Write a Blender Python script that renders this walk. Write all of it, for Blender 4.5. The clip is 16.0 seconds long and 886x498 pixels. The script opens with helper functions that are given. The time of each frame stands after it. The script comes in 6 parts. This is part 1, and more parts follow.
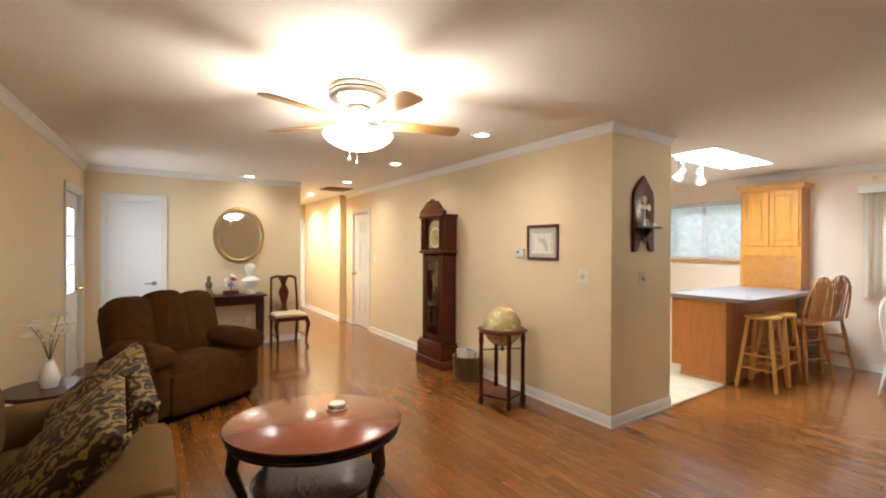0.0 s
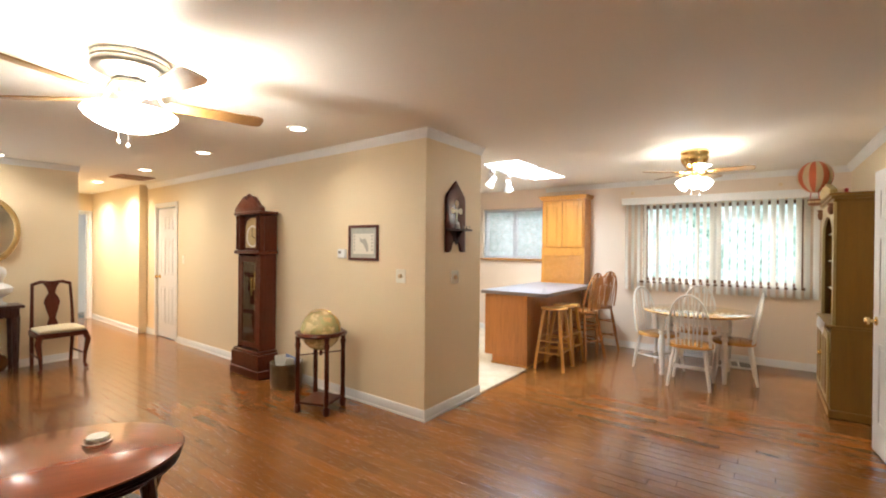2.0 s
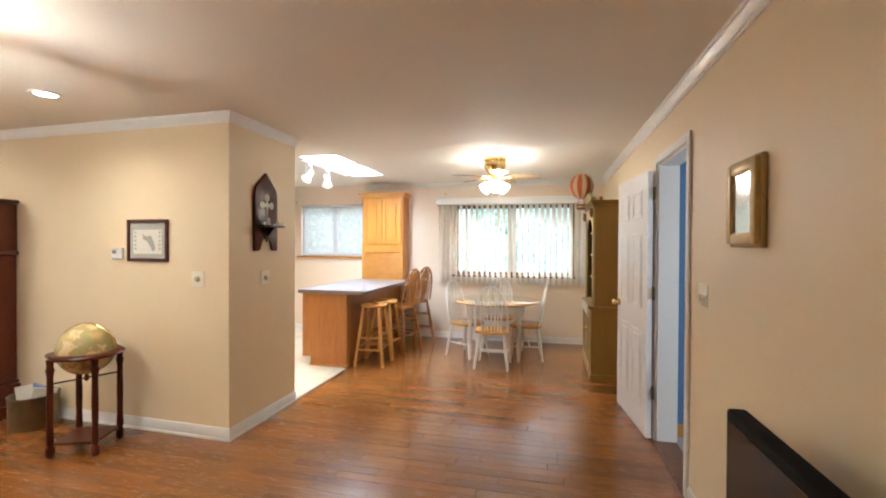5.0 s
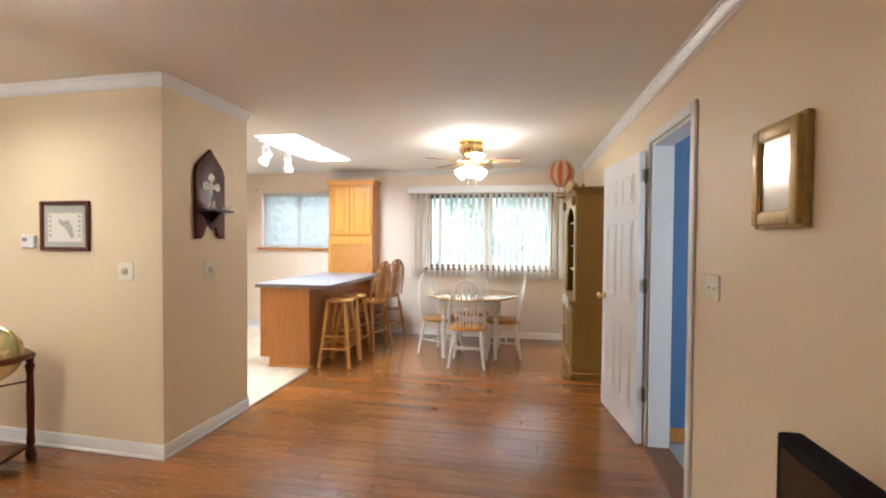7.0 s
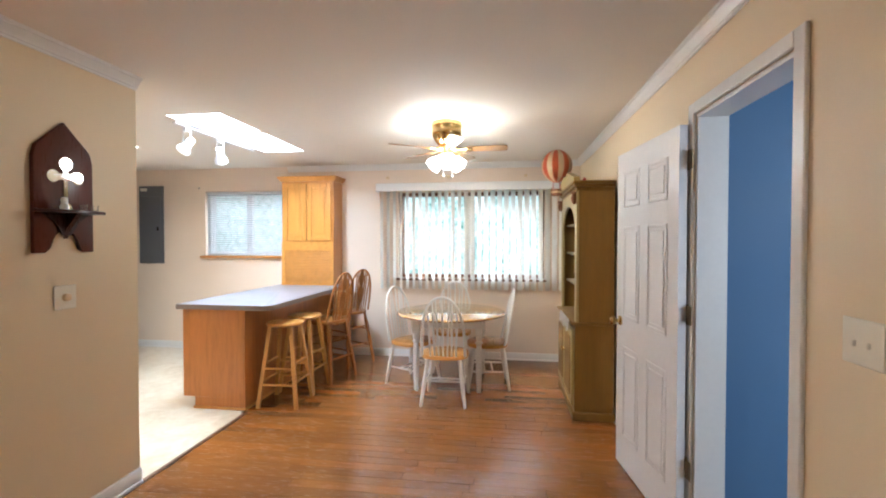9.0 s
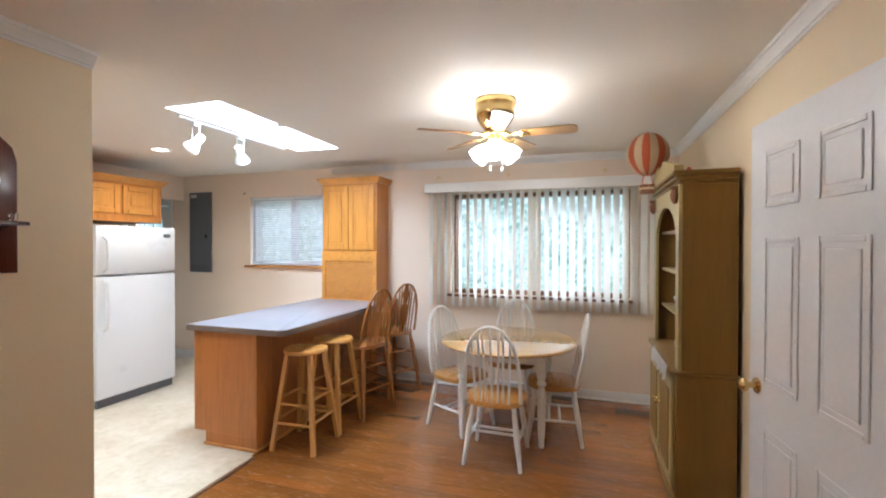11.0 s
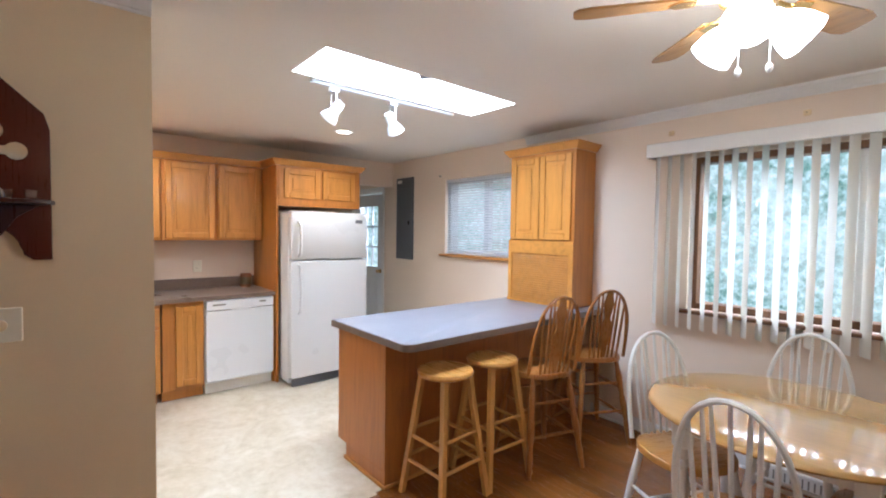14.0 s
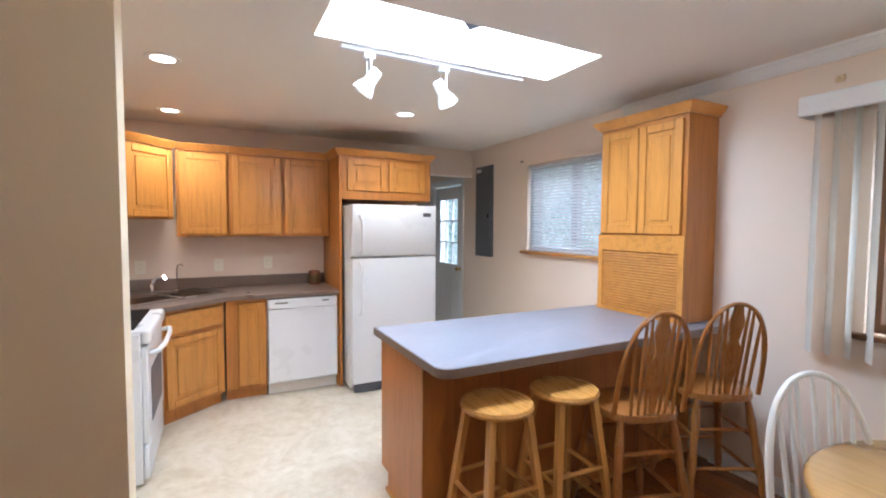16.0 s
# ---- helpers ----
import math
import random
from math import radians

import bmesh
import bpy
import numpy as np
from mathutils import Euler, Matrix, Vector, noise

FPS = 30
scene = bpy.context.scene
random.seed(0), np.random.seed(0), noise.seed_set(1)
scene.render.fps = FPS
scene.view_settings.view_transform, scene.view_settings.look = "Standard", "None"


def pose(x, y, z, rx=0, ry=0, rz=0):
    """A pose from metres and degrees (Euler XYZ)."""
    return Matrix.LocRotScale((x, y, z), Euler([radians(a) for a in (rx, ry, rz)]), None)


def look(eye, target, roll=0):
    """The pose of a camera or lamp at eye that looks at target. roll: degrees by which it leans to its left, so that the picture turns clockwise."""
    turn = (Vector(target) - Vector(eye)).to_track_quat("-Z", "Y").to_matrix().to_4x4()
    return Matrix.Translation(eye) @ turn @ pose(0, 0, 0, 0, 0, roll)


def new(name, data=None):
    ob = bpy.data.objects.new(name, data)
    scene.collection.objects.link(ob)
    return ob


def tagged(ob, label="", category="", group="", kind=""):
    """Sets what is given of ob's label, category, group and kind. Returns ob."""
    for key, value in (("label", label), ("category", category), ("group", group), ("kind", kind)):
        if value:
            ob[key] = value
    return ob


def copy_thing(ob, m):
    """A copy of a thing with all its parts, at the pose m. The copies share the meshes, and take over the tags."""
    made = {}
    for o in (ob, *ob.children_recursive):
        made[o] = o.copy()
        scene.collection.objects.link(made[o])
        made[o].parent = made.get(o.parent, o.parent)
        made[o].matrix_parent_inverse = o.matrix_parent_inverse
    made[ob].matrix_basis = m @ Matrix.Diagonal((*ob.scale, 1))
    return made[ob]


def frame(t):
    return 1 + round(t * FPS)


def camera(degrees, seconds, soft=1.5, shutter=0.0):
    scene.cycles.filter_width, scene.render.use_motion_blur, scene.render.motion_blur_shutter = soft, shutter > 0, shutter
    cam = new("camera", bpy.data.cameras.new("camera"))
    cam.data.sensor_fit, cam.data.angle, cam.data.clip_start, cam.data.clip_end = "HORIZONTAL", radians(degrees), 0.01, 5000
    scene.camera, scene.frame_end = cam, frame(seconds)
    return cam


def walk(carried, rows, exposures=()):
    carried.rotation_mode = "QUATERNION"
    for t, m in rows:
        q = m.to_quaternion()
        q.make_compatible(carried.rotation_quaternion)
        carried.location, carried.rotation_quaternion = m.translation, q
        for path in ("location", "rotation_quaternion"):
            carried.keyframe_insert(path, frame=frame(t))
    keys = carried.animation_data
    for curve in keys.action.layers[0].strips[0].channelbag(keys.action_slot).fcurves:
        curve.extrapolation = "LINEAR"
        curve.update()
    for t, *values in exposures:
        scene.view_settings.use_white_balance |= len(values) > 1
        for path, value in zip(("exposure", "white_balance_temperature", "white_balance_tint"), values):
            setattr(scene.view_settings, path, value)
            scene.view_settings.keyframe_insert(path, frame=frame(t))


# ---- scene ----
cam = camera(90.0, 16.0, 2.0)
PATH = [
    (0, (2.166, -3.102, 1.446), (0.513, -1.976, 1.436), 0.2),
    (0.5, (2.183, -3.058, 1.442), (0.639, -1.786, 1.426), 0.3),
    (1, (2.211, -2.999, 1.449), (0.778, -1.604, 1.429), 0.5),
    (1.5, (2.241, -2.958, 1.448), (0.93, -1.448, 1.434), 0.5),
    (2, (2.28, -2.907, 1.455), (1.109, -1.286, 1.447), 0.5),
    (2.5, (2.327, -2.891, 1.468), (1.313, -1.167, 1.463), 0.5),
    (3, (2.33, -2.872, 1.475), (1.466, -1.068, 1.464), 0.6),
    (3.5, (2.333, -2.861, 1.478), (1.602, -0.999, 1.465), 0.5),
    (4, (2.327, -2.848, 1.473), (1.712, -0.945, 1.461), 0.4),
    (4.5, (2.317, -2.842, 1.475), (1.792, -0.912, 1.462), 0.3),
    (7, (2.231, -2.456, 1.419), (1.887, -0.486, 1.375), 0.4),
    (7.5, (2.203, -2.228, 1.431), (1.89, -0.253, 1.386), 0.3),
    (8, (2.164, -1.975, 1.454), (1.887, 0.005, 1.402), 0.1),
    (8.2, (2.154, -1.874, 1.457), (1.891, 0.109, 1.409), 0.1),
    (10.3, (2.271, -0.929, 1.509), (1.87, 1.031, 1.495), -0.1),
    (10.5, (2.244, -0.826, 1.517), (1.799, 1.124, 1.51), 0.0),
    (11, (2.27, -0.638, 1.529), (1.655, 1.265, 1.51), 0.1),
    (11.5, (2.271, -0.429, 1.551), (1.477, 1.406, 1.52), 0.3),
    (12, (2.268, -0.237, 1.559), (1.325, 1.527, 1.527), 0.1),
    (12.5, (2.275, -0.005, 1.565), (1.141, 1.642, 1.533), 0.1),
    (13, (2.257, 0.211, 1.548), (0.965, 1.737, 1.512), 0.3),
    (13.5, (2.205, 0.422, 1.56), (0.787, 1.831, 1.498), 0.8),
    (14, (2.14, 0.611, 1.531), (0.616, 1.905, 1.451), 0.8),
    (14.5, (2.093, 0.788, 1.527), (0.471, 1.953, 1.423), 0.7),
    (15, (1.996, 0.935, 1.52), (0.305, 1.996, 1.4), 0.5),
    (15.5, (1.909, 1.055, 1.512), (0.171, 2.037, 1.398), 0.3),
    (16, (1.842, 1.172, 1.514), (0.062, 2.079, 1.411), 0.3),
]
walk(cam, [(t, look(eye, target, roll)) for t, eye, target, roll in PATH],
     [(0.0, 0.27, 6450, 8), (4.5, 0.5, 6250, 8), (8.0, 0.5, 5800, 8), (10.5, 0.2, 5700, 9), (11.5, 0.02, 5700, 10), (16.0, -0.08, 5500, 13)])


# ---------------------------------------------------------------- world, sun, light
world = bpy.data.worlds.new("world")
scene.world = world
world.use_nodes = True
wn = world.node_tree.nodes
sky = wn.new("ShaderNodeTexSky")
sky.sky_type = "NISHITA"
sky.sun_disc = False
sky.sun_elevation, sky.sun_rotation = radians(50), radians(150)
world.node_tree.links.new(sky.outputs[0], wn["Background"].inputs[0])
wn["Background"].inputs[1].default_value = 0.15

sun = new("sun", bpy.data.lights.new("sun", "SUN"))
sun.data.energy, sun.data.angle, sun.data.color = 1.0, radians(12), (1.0, 0.96, 0.9)
sun.matrix_world = look((0, 0, 20), (0 - 20 * math.cos(radians(50)) / math.sin(radians(50)) * math.sin(radians(150)),
                                     0 - 20 * math.cos(radians(50)) / math.sin(radians(50)) * math.cos(radians(150)), 0))


def area_lamp(name, m, sx, sy, power, colour):
    ob = new(name, bpy.data.lights.new(name, "AREA"))
    ob.data.shape, ob.data.size, ob.data.size_y = "RECTANGLE", sx, sy
    ob.data.energy, ob.data.color = power, colour
    ob.matrix_world = m
    return ob


CEIL = 2.44
BACK = 4.0          # inner face of the window wall
EAST = 3.1          # inner face of the wall with the blue room's door
WEST = -4.8         # inner face of the mirror wall
LW = pose(0, 0, 0, 0, 0, -1.7)                # the clock wall's own frame
SW = pose(-4.8, -3.678, 0, 0, 0, -3.4)        # the front wall's own frame

area_lamp("skylight_daylight", look((-0.18, 2.33, 2.76), (-0.18, 2.33, 0)), 0.42, 1.40, 100, (0.76, 0.88, 1.0))
area_lamp("sky_over_dining_window", look((1.78, 5.0, 3.0), (1.78, 4.0, 1.4)), 2.6, 0.9, 270, (0.86, 0.94, 1.0))
area_lamp("sky_over_kitchen_window", look((-1.22, 5.0, 3.0), (-1.22, 4.0, 1.6)), 1.6, 0.9, 65, (0.82, 0.91, 1.0))
area_lamp("sky_over_back_door", look((-3.6, 5.0, 3.0), (-3.6, 4.0, 1.5)), 1.2, 0.9, 350, (0.78, 0.89, 1.0))
area_lamp("front_door_daylight", SW @ look((0.65, -0.115, 1.39), (0.65, 3, 1.39)), 0.40, 0.92, 16, (0.82, 0.91, 1.0))
area_lamp("bedroom_daylight", look((4.9, -1.45, 1.5), (4.4, 2, 1.2)), 1.2, 1.2, 27, (0.86, 0.93, 1.0))


# ---------------------------------------------------------------- materials
def nodes_of(name):
    m = bpy.data.materials.new(name)
    m.use_nodes = True
    nt = m.node_tree
    return m, nt, nt.nodes["Principled BSDF"]


def coords(nt, scale, source="Object"):
    tc = nt.nodes.new("ShaderNodeTexCoord")
    mp = nt.nodes.new("ShaderNodeMapping")
    mp.inputs["Scale"].default_value = scale
    nt.links.new(tc.outputs[source], mp.inputs["Vector"])
    return mp.outputs[0]


def noise_tex(nt, vec, scale, detail=4, rough=0.6, distortion=0.0):
    n = nt.nodes.new("ShaderNodeTexNoise")
    n.inputs["Scale"].default_value, n.inputs["Detail"].default_value = scale, detail
    n.inputs["Roughness"].default_value, n.inputs["Distortion"].default_value = rough, distortion
    nt.links.new(vec, n.inputs["Vector"])
    return n.outputs[0]


def ramp(nt, fac, stops):
    r = nt.nodes.new("ShaderNodeValToRGB")
    e = r.color_ramp.elements
    while len(e) < len(stops):
        e.new(0.5)
    for el, (p, c) in zip(e, stops):
        el.position, el.color = p, (*c, 1)
    nt.links.new(fac, r.inputs[0])
    return r.outputs[0]


def mix(nt, fac, a, b, kind="MIX"):
    m = nt.nodes.new("ShaderNodeMix")
    m.data_type, m.blend_type = "RGBA", kind
    for sock, v in ((0, fac), (6, a), (7, b)):
        if isinstance(v, (int, float)):
            m.inputs[sock].default_value = v
        elif isinstance(v, tuple):
            m.inputs[sock].default_value = (*v, 1)
        else:
            nt.links.new(v, m.inputs[sock])
    return m.outputs[2]


def bump(nt, bsdf, height, strength, distance=0.002):
    b = nt.nodes.new("ShaderNodeBump")
    b.inputs["Strength"].default_value, b.inputs["Distance"].default_value = strength, distance
    nt.links.new(height, b.inputs["Height"])
    nt.links.new(b.outputs[0], bsdf.inputs["Normal"])


def dark(c, k):
    return tuple(v * k for v in c)


def plain(name, c, rough=0.5, metal=0.0, vary=0.12, grain=60, bumpy=0.15, coat=0.0):
    """Painted, plastic, cloth or metal surface with fine and broad variation."""
    m, nt, p = nodes_of(name)
    v = coords(nt, (1, 1, 1))
    fine, broad = noise_tex(nt, v, grain, 3), noise_tex(nt, v, 1.7, 3)
    col = ramp(nt, broad, [(0.3, dark(c, 1 - vary)), (0.7, c)])
    col = mix(nt, 0.5, col, ramp(nt, fine, [(0.3, dark(c, 1 - vary)), (0.7, dark(c, 1 + vary * 0.4))]))
    nt.links.new(col, p.inputs["Base Color"])
    p.inputs["Metallic"].default_value = metal
    p.inputs["Coat Weight"].default_value = coat
    if rough > 0.84:
        p.inputs["Specular IOR Level"].default_value = 0.08
    r = ramp(nt, broad, [(0.3, (rough * 0.85,) * 3), (0.7, (min(1, rough * 1.15),) * 3)])
    nt.links.new(r, p.inputs["Roughness"])
    if bumpy:
        bump(nt, p, fine, bumpy, 0.0015)
    return m


def wood(name, c, axis=2, rough=0.35, grain=1.0, coat=0.2, contrast=0.45, random_by=None, fine=0.18, coat_rough=0.14, gloss=0.4):
    """Wood with its grain along one of the object's axes."""
    m, nt, p = nodes_of(name)
    s = [14 * grain] * 3
    s[axis] = 1.1 * grain
    v = coords(nt, tuple(s))
    if random_by:
        shift = nt.nodes.new("ShaderNodeVectorMath")
        shift.operation = "ADD"
        mul = nt.nodes.new("ShaderNodeMath")
        mul.operation, mul.inputs[1].default_value = "MULTIPLY", 37.0
        rnd = nt.nodes.new("ShaderNodeObjectInfo" if random_by == "object" else "ShaderNodeNewGeometry")
        rnd_out = rnd.outputs["Random" if random_by == "object" else "Random Per Island"]
        nt.links.new(rnd_out, mul.inputs[0])
        nt.links.new(v, shift.inputs[0])
        nt.links.new(mul.outputs[0], shift.inputs[1])
        v = shift.outputs[0]
    g = noise_tex(nt, v, 1.6, 6, 0.65, 0.6)
    f = noise_tex(nt, v, 9, 3, 0.7)
    col = ramp(nt, g, [(0.3, dark(c, 1 - contrast)), (0.5, c), (0.72, dark(c, 1 + contrast * 0.45))])
    col = mix(nt, fine, col, ramp(nt, f, [(0.35, dark(c, 0.6)), (0.6, dark(c, 1.15))]))
    if random_by:
        col = mix(nt, 1.0, col, ramp(nt, rnd_out, [(0.0, (0.78, 0.76, 0.73)), (0.5, (0.97, 0.97, 0.97)), (1.0, (1.14, 1.08, 1.0))]), "MULTIPLY")
    nt.links.new(col, p.inputs["Base Color"])
    nt.links.new(ramp(nt, f, [(0.3, (rough * 0.75,) * 3), (0.7, (rough * 1.25,) * 3)]), p.inputs["Roughness"])
    p.inputs["Coat Weight"].default_value, p.inputs["Coat Roughness"].default_value = coat, coat_rough
    p.inputs["Specular IOR Level"].default_value = gloss
    bump(nt, p, f, 0.12, 0.001)
    return m


def glow(name, c, strength):
    m, nt, p = nodes_of(name)
    p.inputs["Base Color"].default_value = (0.9, 0.9, 0.9, 1)
    p.inputs["Emission Color"].default_value = (*c, 1)
    p.inputs["Emission Strength"].default_value = strength
    p.inputs["Roughness"].default_value = 0.3
    return m


def glass(name, c=(1, 1, 1), rough=0.0):
    m, nt, p = nodes_of(name)
    p.inputs["Base Color"].default_value = (*c, 1)
    p.inputs["Transmission Weight"].default_value = 1
    p.inputs["Roughness"].default_value = rough
    p.inputs["IOR"].default_value = 1.45
    return m


WALL = plain("wall_paint", (0.81, 0.665, 0.445), 0.5, vary=0.04, grain=160, bumpy=0.12)
WALL_PALE = plain("wall_paint_pale", (0.81, 0.675, 0.545), 0.5, vary=0.04, grain=160, bumpy=0.12)
BLUE = plain("blue_paint", (0.085, 0.18, 0.33), 0.6, vary=0.05, grain=160)
CEILING = plain("ceiling_paint", (0.83, 0.78, 0.695), 0.8, vary=0.03, grain=120, bumpy=0.25)
TRIM = plain("trim_paint", (0.80, 0.79, 0.76), 0.35, vary=0.05, grain=40, bumpy=0.05)
DOOR_WHITE = plain("door_paint", (0.78, 0.78, 0.78), 0.4, vary=0.05, grain=40, bumpy=0.06)
FLOOR_PLANK = wood("floor_oak", (0.245, 0.090, 0.019), 0, 0.24, 1.0, 0.5, 0.18, "object", 0.12, 0.085)
FLOOR_REST = wood("floor_oak_rest", (0.245, 0.090, 0.019), 0, 0.24, 1.0, 0.5, 0.18, "island", 0.12, 0.085)
UNDER = plain("floor_joint", (0.05, 0.025, 0.012), 0.7)
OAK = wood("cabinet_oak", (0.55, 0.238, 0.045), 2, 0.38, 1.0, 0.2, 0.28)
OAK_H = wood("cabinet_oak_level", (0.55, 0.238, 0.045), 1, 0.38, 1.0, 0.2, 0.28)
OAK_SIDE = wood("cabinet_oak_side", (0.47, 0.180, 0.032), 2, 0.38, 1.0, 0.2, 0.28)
OAK_DARK = wood("peninsula_oak", (0.44, 0.160, 0.030), 2, 0.4, 1.0, 0.2, 0.3)
PINE = wood("stool_beech", (0.56, 0.275, 0.065), 2, 0.35, 1.0, 0.3, 0.2)
SEAT_WOOD = wood("seat_beech", (0.55, 0.26, 0.058), 0, 0.3, 0.8, 0.4, 0.22)
BAR_OAK = wood("bar_chair_oak", (0.33, 0.125, 0.026), 2, 0.3, 1.0, 0.5, 0.25)
MAHOGANY = wood("mahogany", (0.088, 0.018, 0.007), 2, 0.32, 1.0, 0.12, 0.2, gloss=0.2)
CHERRY = wood("cherry_table", (0.215, 0.050, 0.016), 0, 0.2, 0.6, 0.6, 0.2)
EBONY = wood("dark_table_wood", (0.040, 0.010, 0.006), 2, 0.3, 1.0, 0.15, 0.3, gloss=0.25)
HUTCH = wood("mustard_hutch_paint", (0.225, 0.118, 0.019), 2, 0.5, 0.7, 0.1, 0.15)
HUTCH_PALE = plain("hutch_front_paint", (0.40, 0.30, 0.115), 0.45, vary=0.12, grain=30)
WHITE_WOOD = plain("white_chair_paint", (0.82, 0.80, 0.75), 0.35, vary=0.05, grain=30, bumpy=0.05, coat=0.2)
APPLIANCE = plain("appliance_enamel", (0.80, 0.82, 0.84), 0.3, vary=0.02, grain=220, bumpy=0.1, coat=0.2)
LAMINATE = plain("grey_laminate", (0.25, 0.245, 0.27), 0.36, vary=0.14, grain=45, bumpy=0.04)
LAMINATE_BROWN = plain("brown_laminate", (0.22, 0.16, 0.125), 0.32, vary=0.25, grain=45, bumpy=0.04)
STEEL = plain("stainless_steel", (0.62, 0.62, 0.62), 0.25, 1.0, 0.05, 80, 0.04)
CHROME = plain("chrome", (0.8, 0.8, 0.82), 0.08, 1.0, 0.02, 80, 0.0)
NICKEL = plain("brushed_nickel", (0.38, 0.34, 0.29), 0.3, 1.0, 0.08, 120, 0.05)
BRASS = plain("polished_brass", (0.75, 0.53, 0.22), 0.2, 1.0, 0.08, 60, 0.03)
PEWTER = plain("bucket_metal", (0.23, 0.18, 0.11), 0.35, 1.0, 0.3, 20, 0.1)
GOLD = plain("gilt_frame", (0.42, 0.27, 0.10), 0.4, 0.55, 0.25, 40, 0.3)
BLACK = plain("black_plastic", (0.010, 0.008, 0.007), 0.86, vary=0.1)
DARK_GREY = plain("grey_metal_panel", (0.12, 0.125, 0.14), 0.45, vary=0.08, grain=40)
IVORY = plain("ivory_plastic", (0.86, 0.82, 0.68), 0.35, vary=0.03, bumpy=0.0)
WHITE_PLASTIC = plain("white_plastic", (0.82, 0.82, 0.81), 0.35, vary=0.03, bumpy=0.0)
VANE = plain("blind_vane_fabric", (0.90, 0.88, 0.83), 0.55, vary=0.05, grain=200)
SLAT = plain("blind_slat", (0.80, 0.80, 0.80), 0.4, vary=0.03, bumpy=0.0)
SUEDE = plain("brown_suede", (0.080, 0.033, 0.008), 0.9, vary=0.45, grain=14, bumpy=0.5)
TAN = plain("tan_microfibre", (0.15, 0.085, 0.032), 0.9, vary=0.2, grain=10, bumpy=0.4)
CREAM_CLOTH = plain("cream_seat_cloth", (0.72, 0.62, 0.42), 0.85, vary=0.1, grain=90, bumpy=0.3)
PLASTER = plain("white_plaster", (0.85, 0.84, 0.82), 0.5, vary=0.05, grain=40)
MIRROR = plain("mirror_silver", (0.9, 0.9, 0.9), 0.02, 1.0, 0.0, 10, 0.0)
GLASS = glass("window_glass")
PAPER = plain("paper", (0.75, 0.72, 0.64), 0.8, vary=0.08, grain=30)
INK = plain("grey_ink", (0.22, 0.21, 0.19), 0.8)
RED = plain("red_enamel", (0.5, 0.05, 0.06), 0.4)
BLUE_CLOTH = plain("blue_print", (0.2, 0.28, 0.5), 0.7)
LEAF = plain("leaf_green", (0.06, 0.12, 0.03), 0.5, vary=0.3)
PETAL = plain("white_petal", (0.82, 0.78, 0.70), 0.6, vary=0.1)
ORANGE = plain("balloon_orange", (0.72, 0.17, 0.07), 0.45, vary=0.1)
CREAM = plain("balloon_cream", (0.78, 0.60, 0.36), 0.45, vary=0.1)
WICKER = plain("wicker", (0.30, 0.13, 0.06), 0.7, vary=0.4, grain=120, bumpy=0.6)
CARPET = plain("grey_carpet", (0.42, 0.43, 0.44), 0.95, vary=0.2, grain=200, bumpy=0.8)
ALU = plain("grey_aluminium", (0.42, 0.43, 0.45), 0.4, 0.3, 0.06, 60, 0.05)
WINDOW_WOOD = wood("window_brown_wood", (0.17, 0.075, 0.03), 2, 0.45, 1.0, 0.1, 0.3)
BULB = glow("lamp_glass", (1.0, 0.95, 0.86), 40)
SHADE = glow("lamp_shade_glass", (1.0, 0.97, 0.92), 30)
CAN = glow("downlight_lens", (1.0, 0.90, 0.74), 14)
CAN_K = glow("track_bulb", (1.0, 0.95, 0.88), 2)


def vinyl_material():
    m, nt, p = nodes_of("cream_vinyl")
    v = coords(nt, (1, 1, 1))
    a, b = noise_tex(nt, v, 3.2, 5, 0.65, 1.2), noise_tex(nt, v, 17, 4)
    col = ramp(nt, a, [(0.32, (0.50, 0.415, 0.275)), (0.5, (0.62, 0.54, 0.40)), (0.68, (0.70, 0.64, 0.52))])
    col = mix(nt, 0.25, col, ramp(nt, b, [(0.3, (0.45, 0.36, 0.24)), (0.7, (0.8, 0.75, 0.65))]))
    nt.links.new(col, p.inputs["Base Color"])
    p.inputs["Roughness"].default_value = 0.28
    bump(nt, p, b, 0.1, 0.001)
    return m


def damask_material():
    m, nt, p = nodes_of("damask_cloth")
    v = coords(nt, (1, 1, 1))
    w = nt.nodes.new("ShaderNodeTexWave")
    w.wave_type, w.rings_direction = "RINGS", "SPHERICAL"
    w.inputs["Scale"].default_value, w.inputs["Distortion"].default_value = 3.4, 16.0
    w.inputs["Detail"].default_value, w.inputs["Detail Scale"].default_value = 3.0, 3.2
    nt.links.new(v, w.inputs["Vector"])
    col = ramp(nt, w.outputs[1], [(0.3, (0.022, 0.012, 0.007)), (0.6, (0.075, 0.042, 0.018)), (0.88, (0.27, 0.165, 0.055))])
    nt.links.new(col, p.inputs["Base Color"])
    p.inputs["Roughness"].default_value = 0.8
    bump(nt, p, w.outputs[1], 0.4, 0.003)
    return m


def globe_material():
    m, nt, p = nodes_of("globe_print")
    v = coords(nt, (1, 1, 1))
    n = noise_tex(nt, v, 7, 6, 0.6)
    col = ramp(nt, n, [(0.47, (0.66, 0.52, 0.27)), (0.52, (0.40, 0.30, 0.12)), (0.60, (0.34, 0.34, 0.14)), (0.68, (0.55, 0.36, 0.15))])
    nt.links.new(col, p.inputs["Base Color"])
    p.inputs["Roughness"].default_value = 0.25
    return m


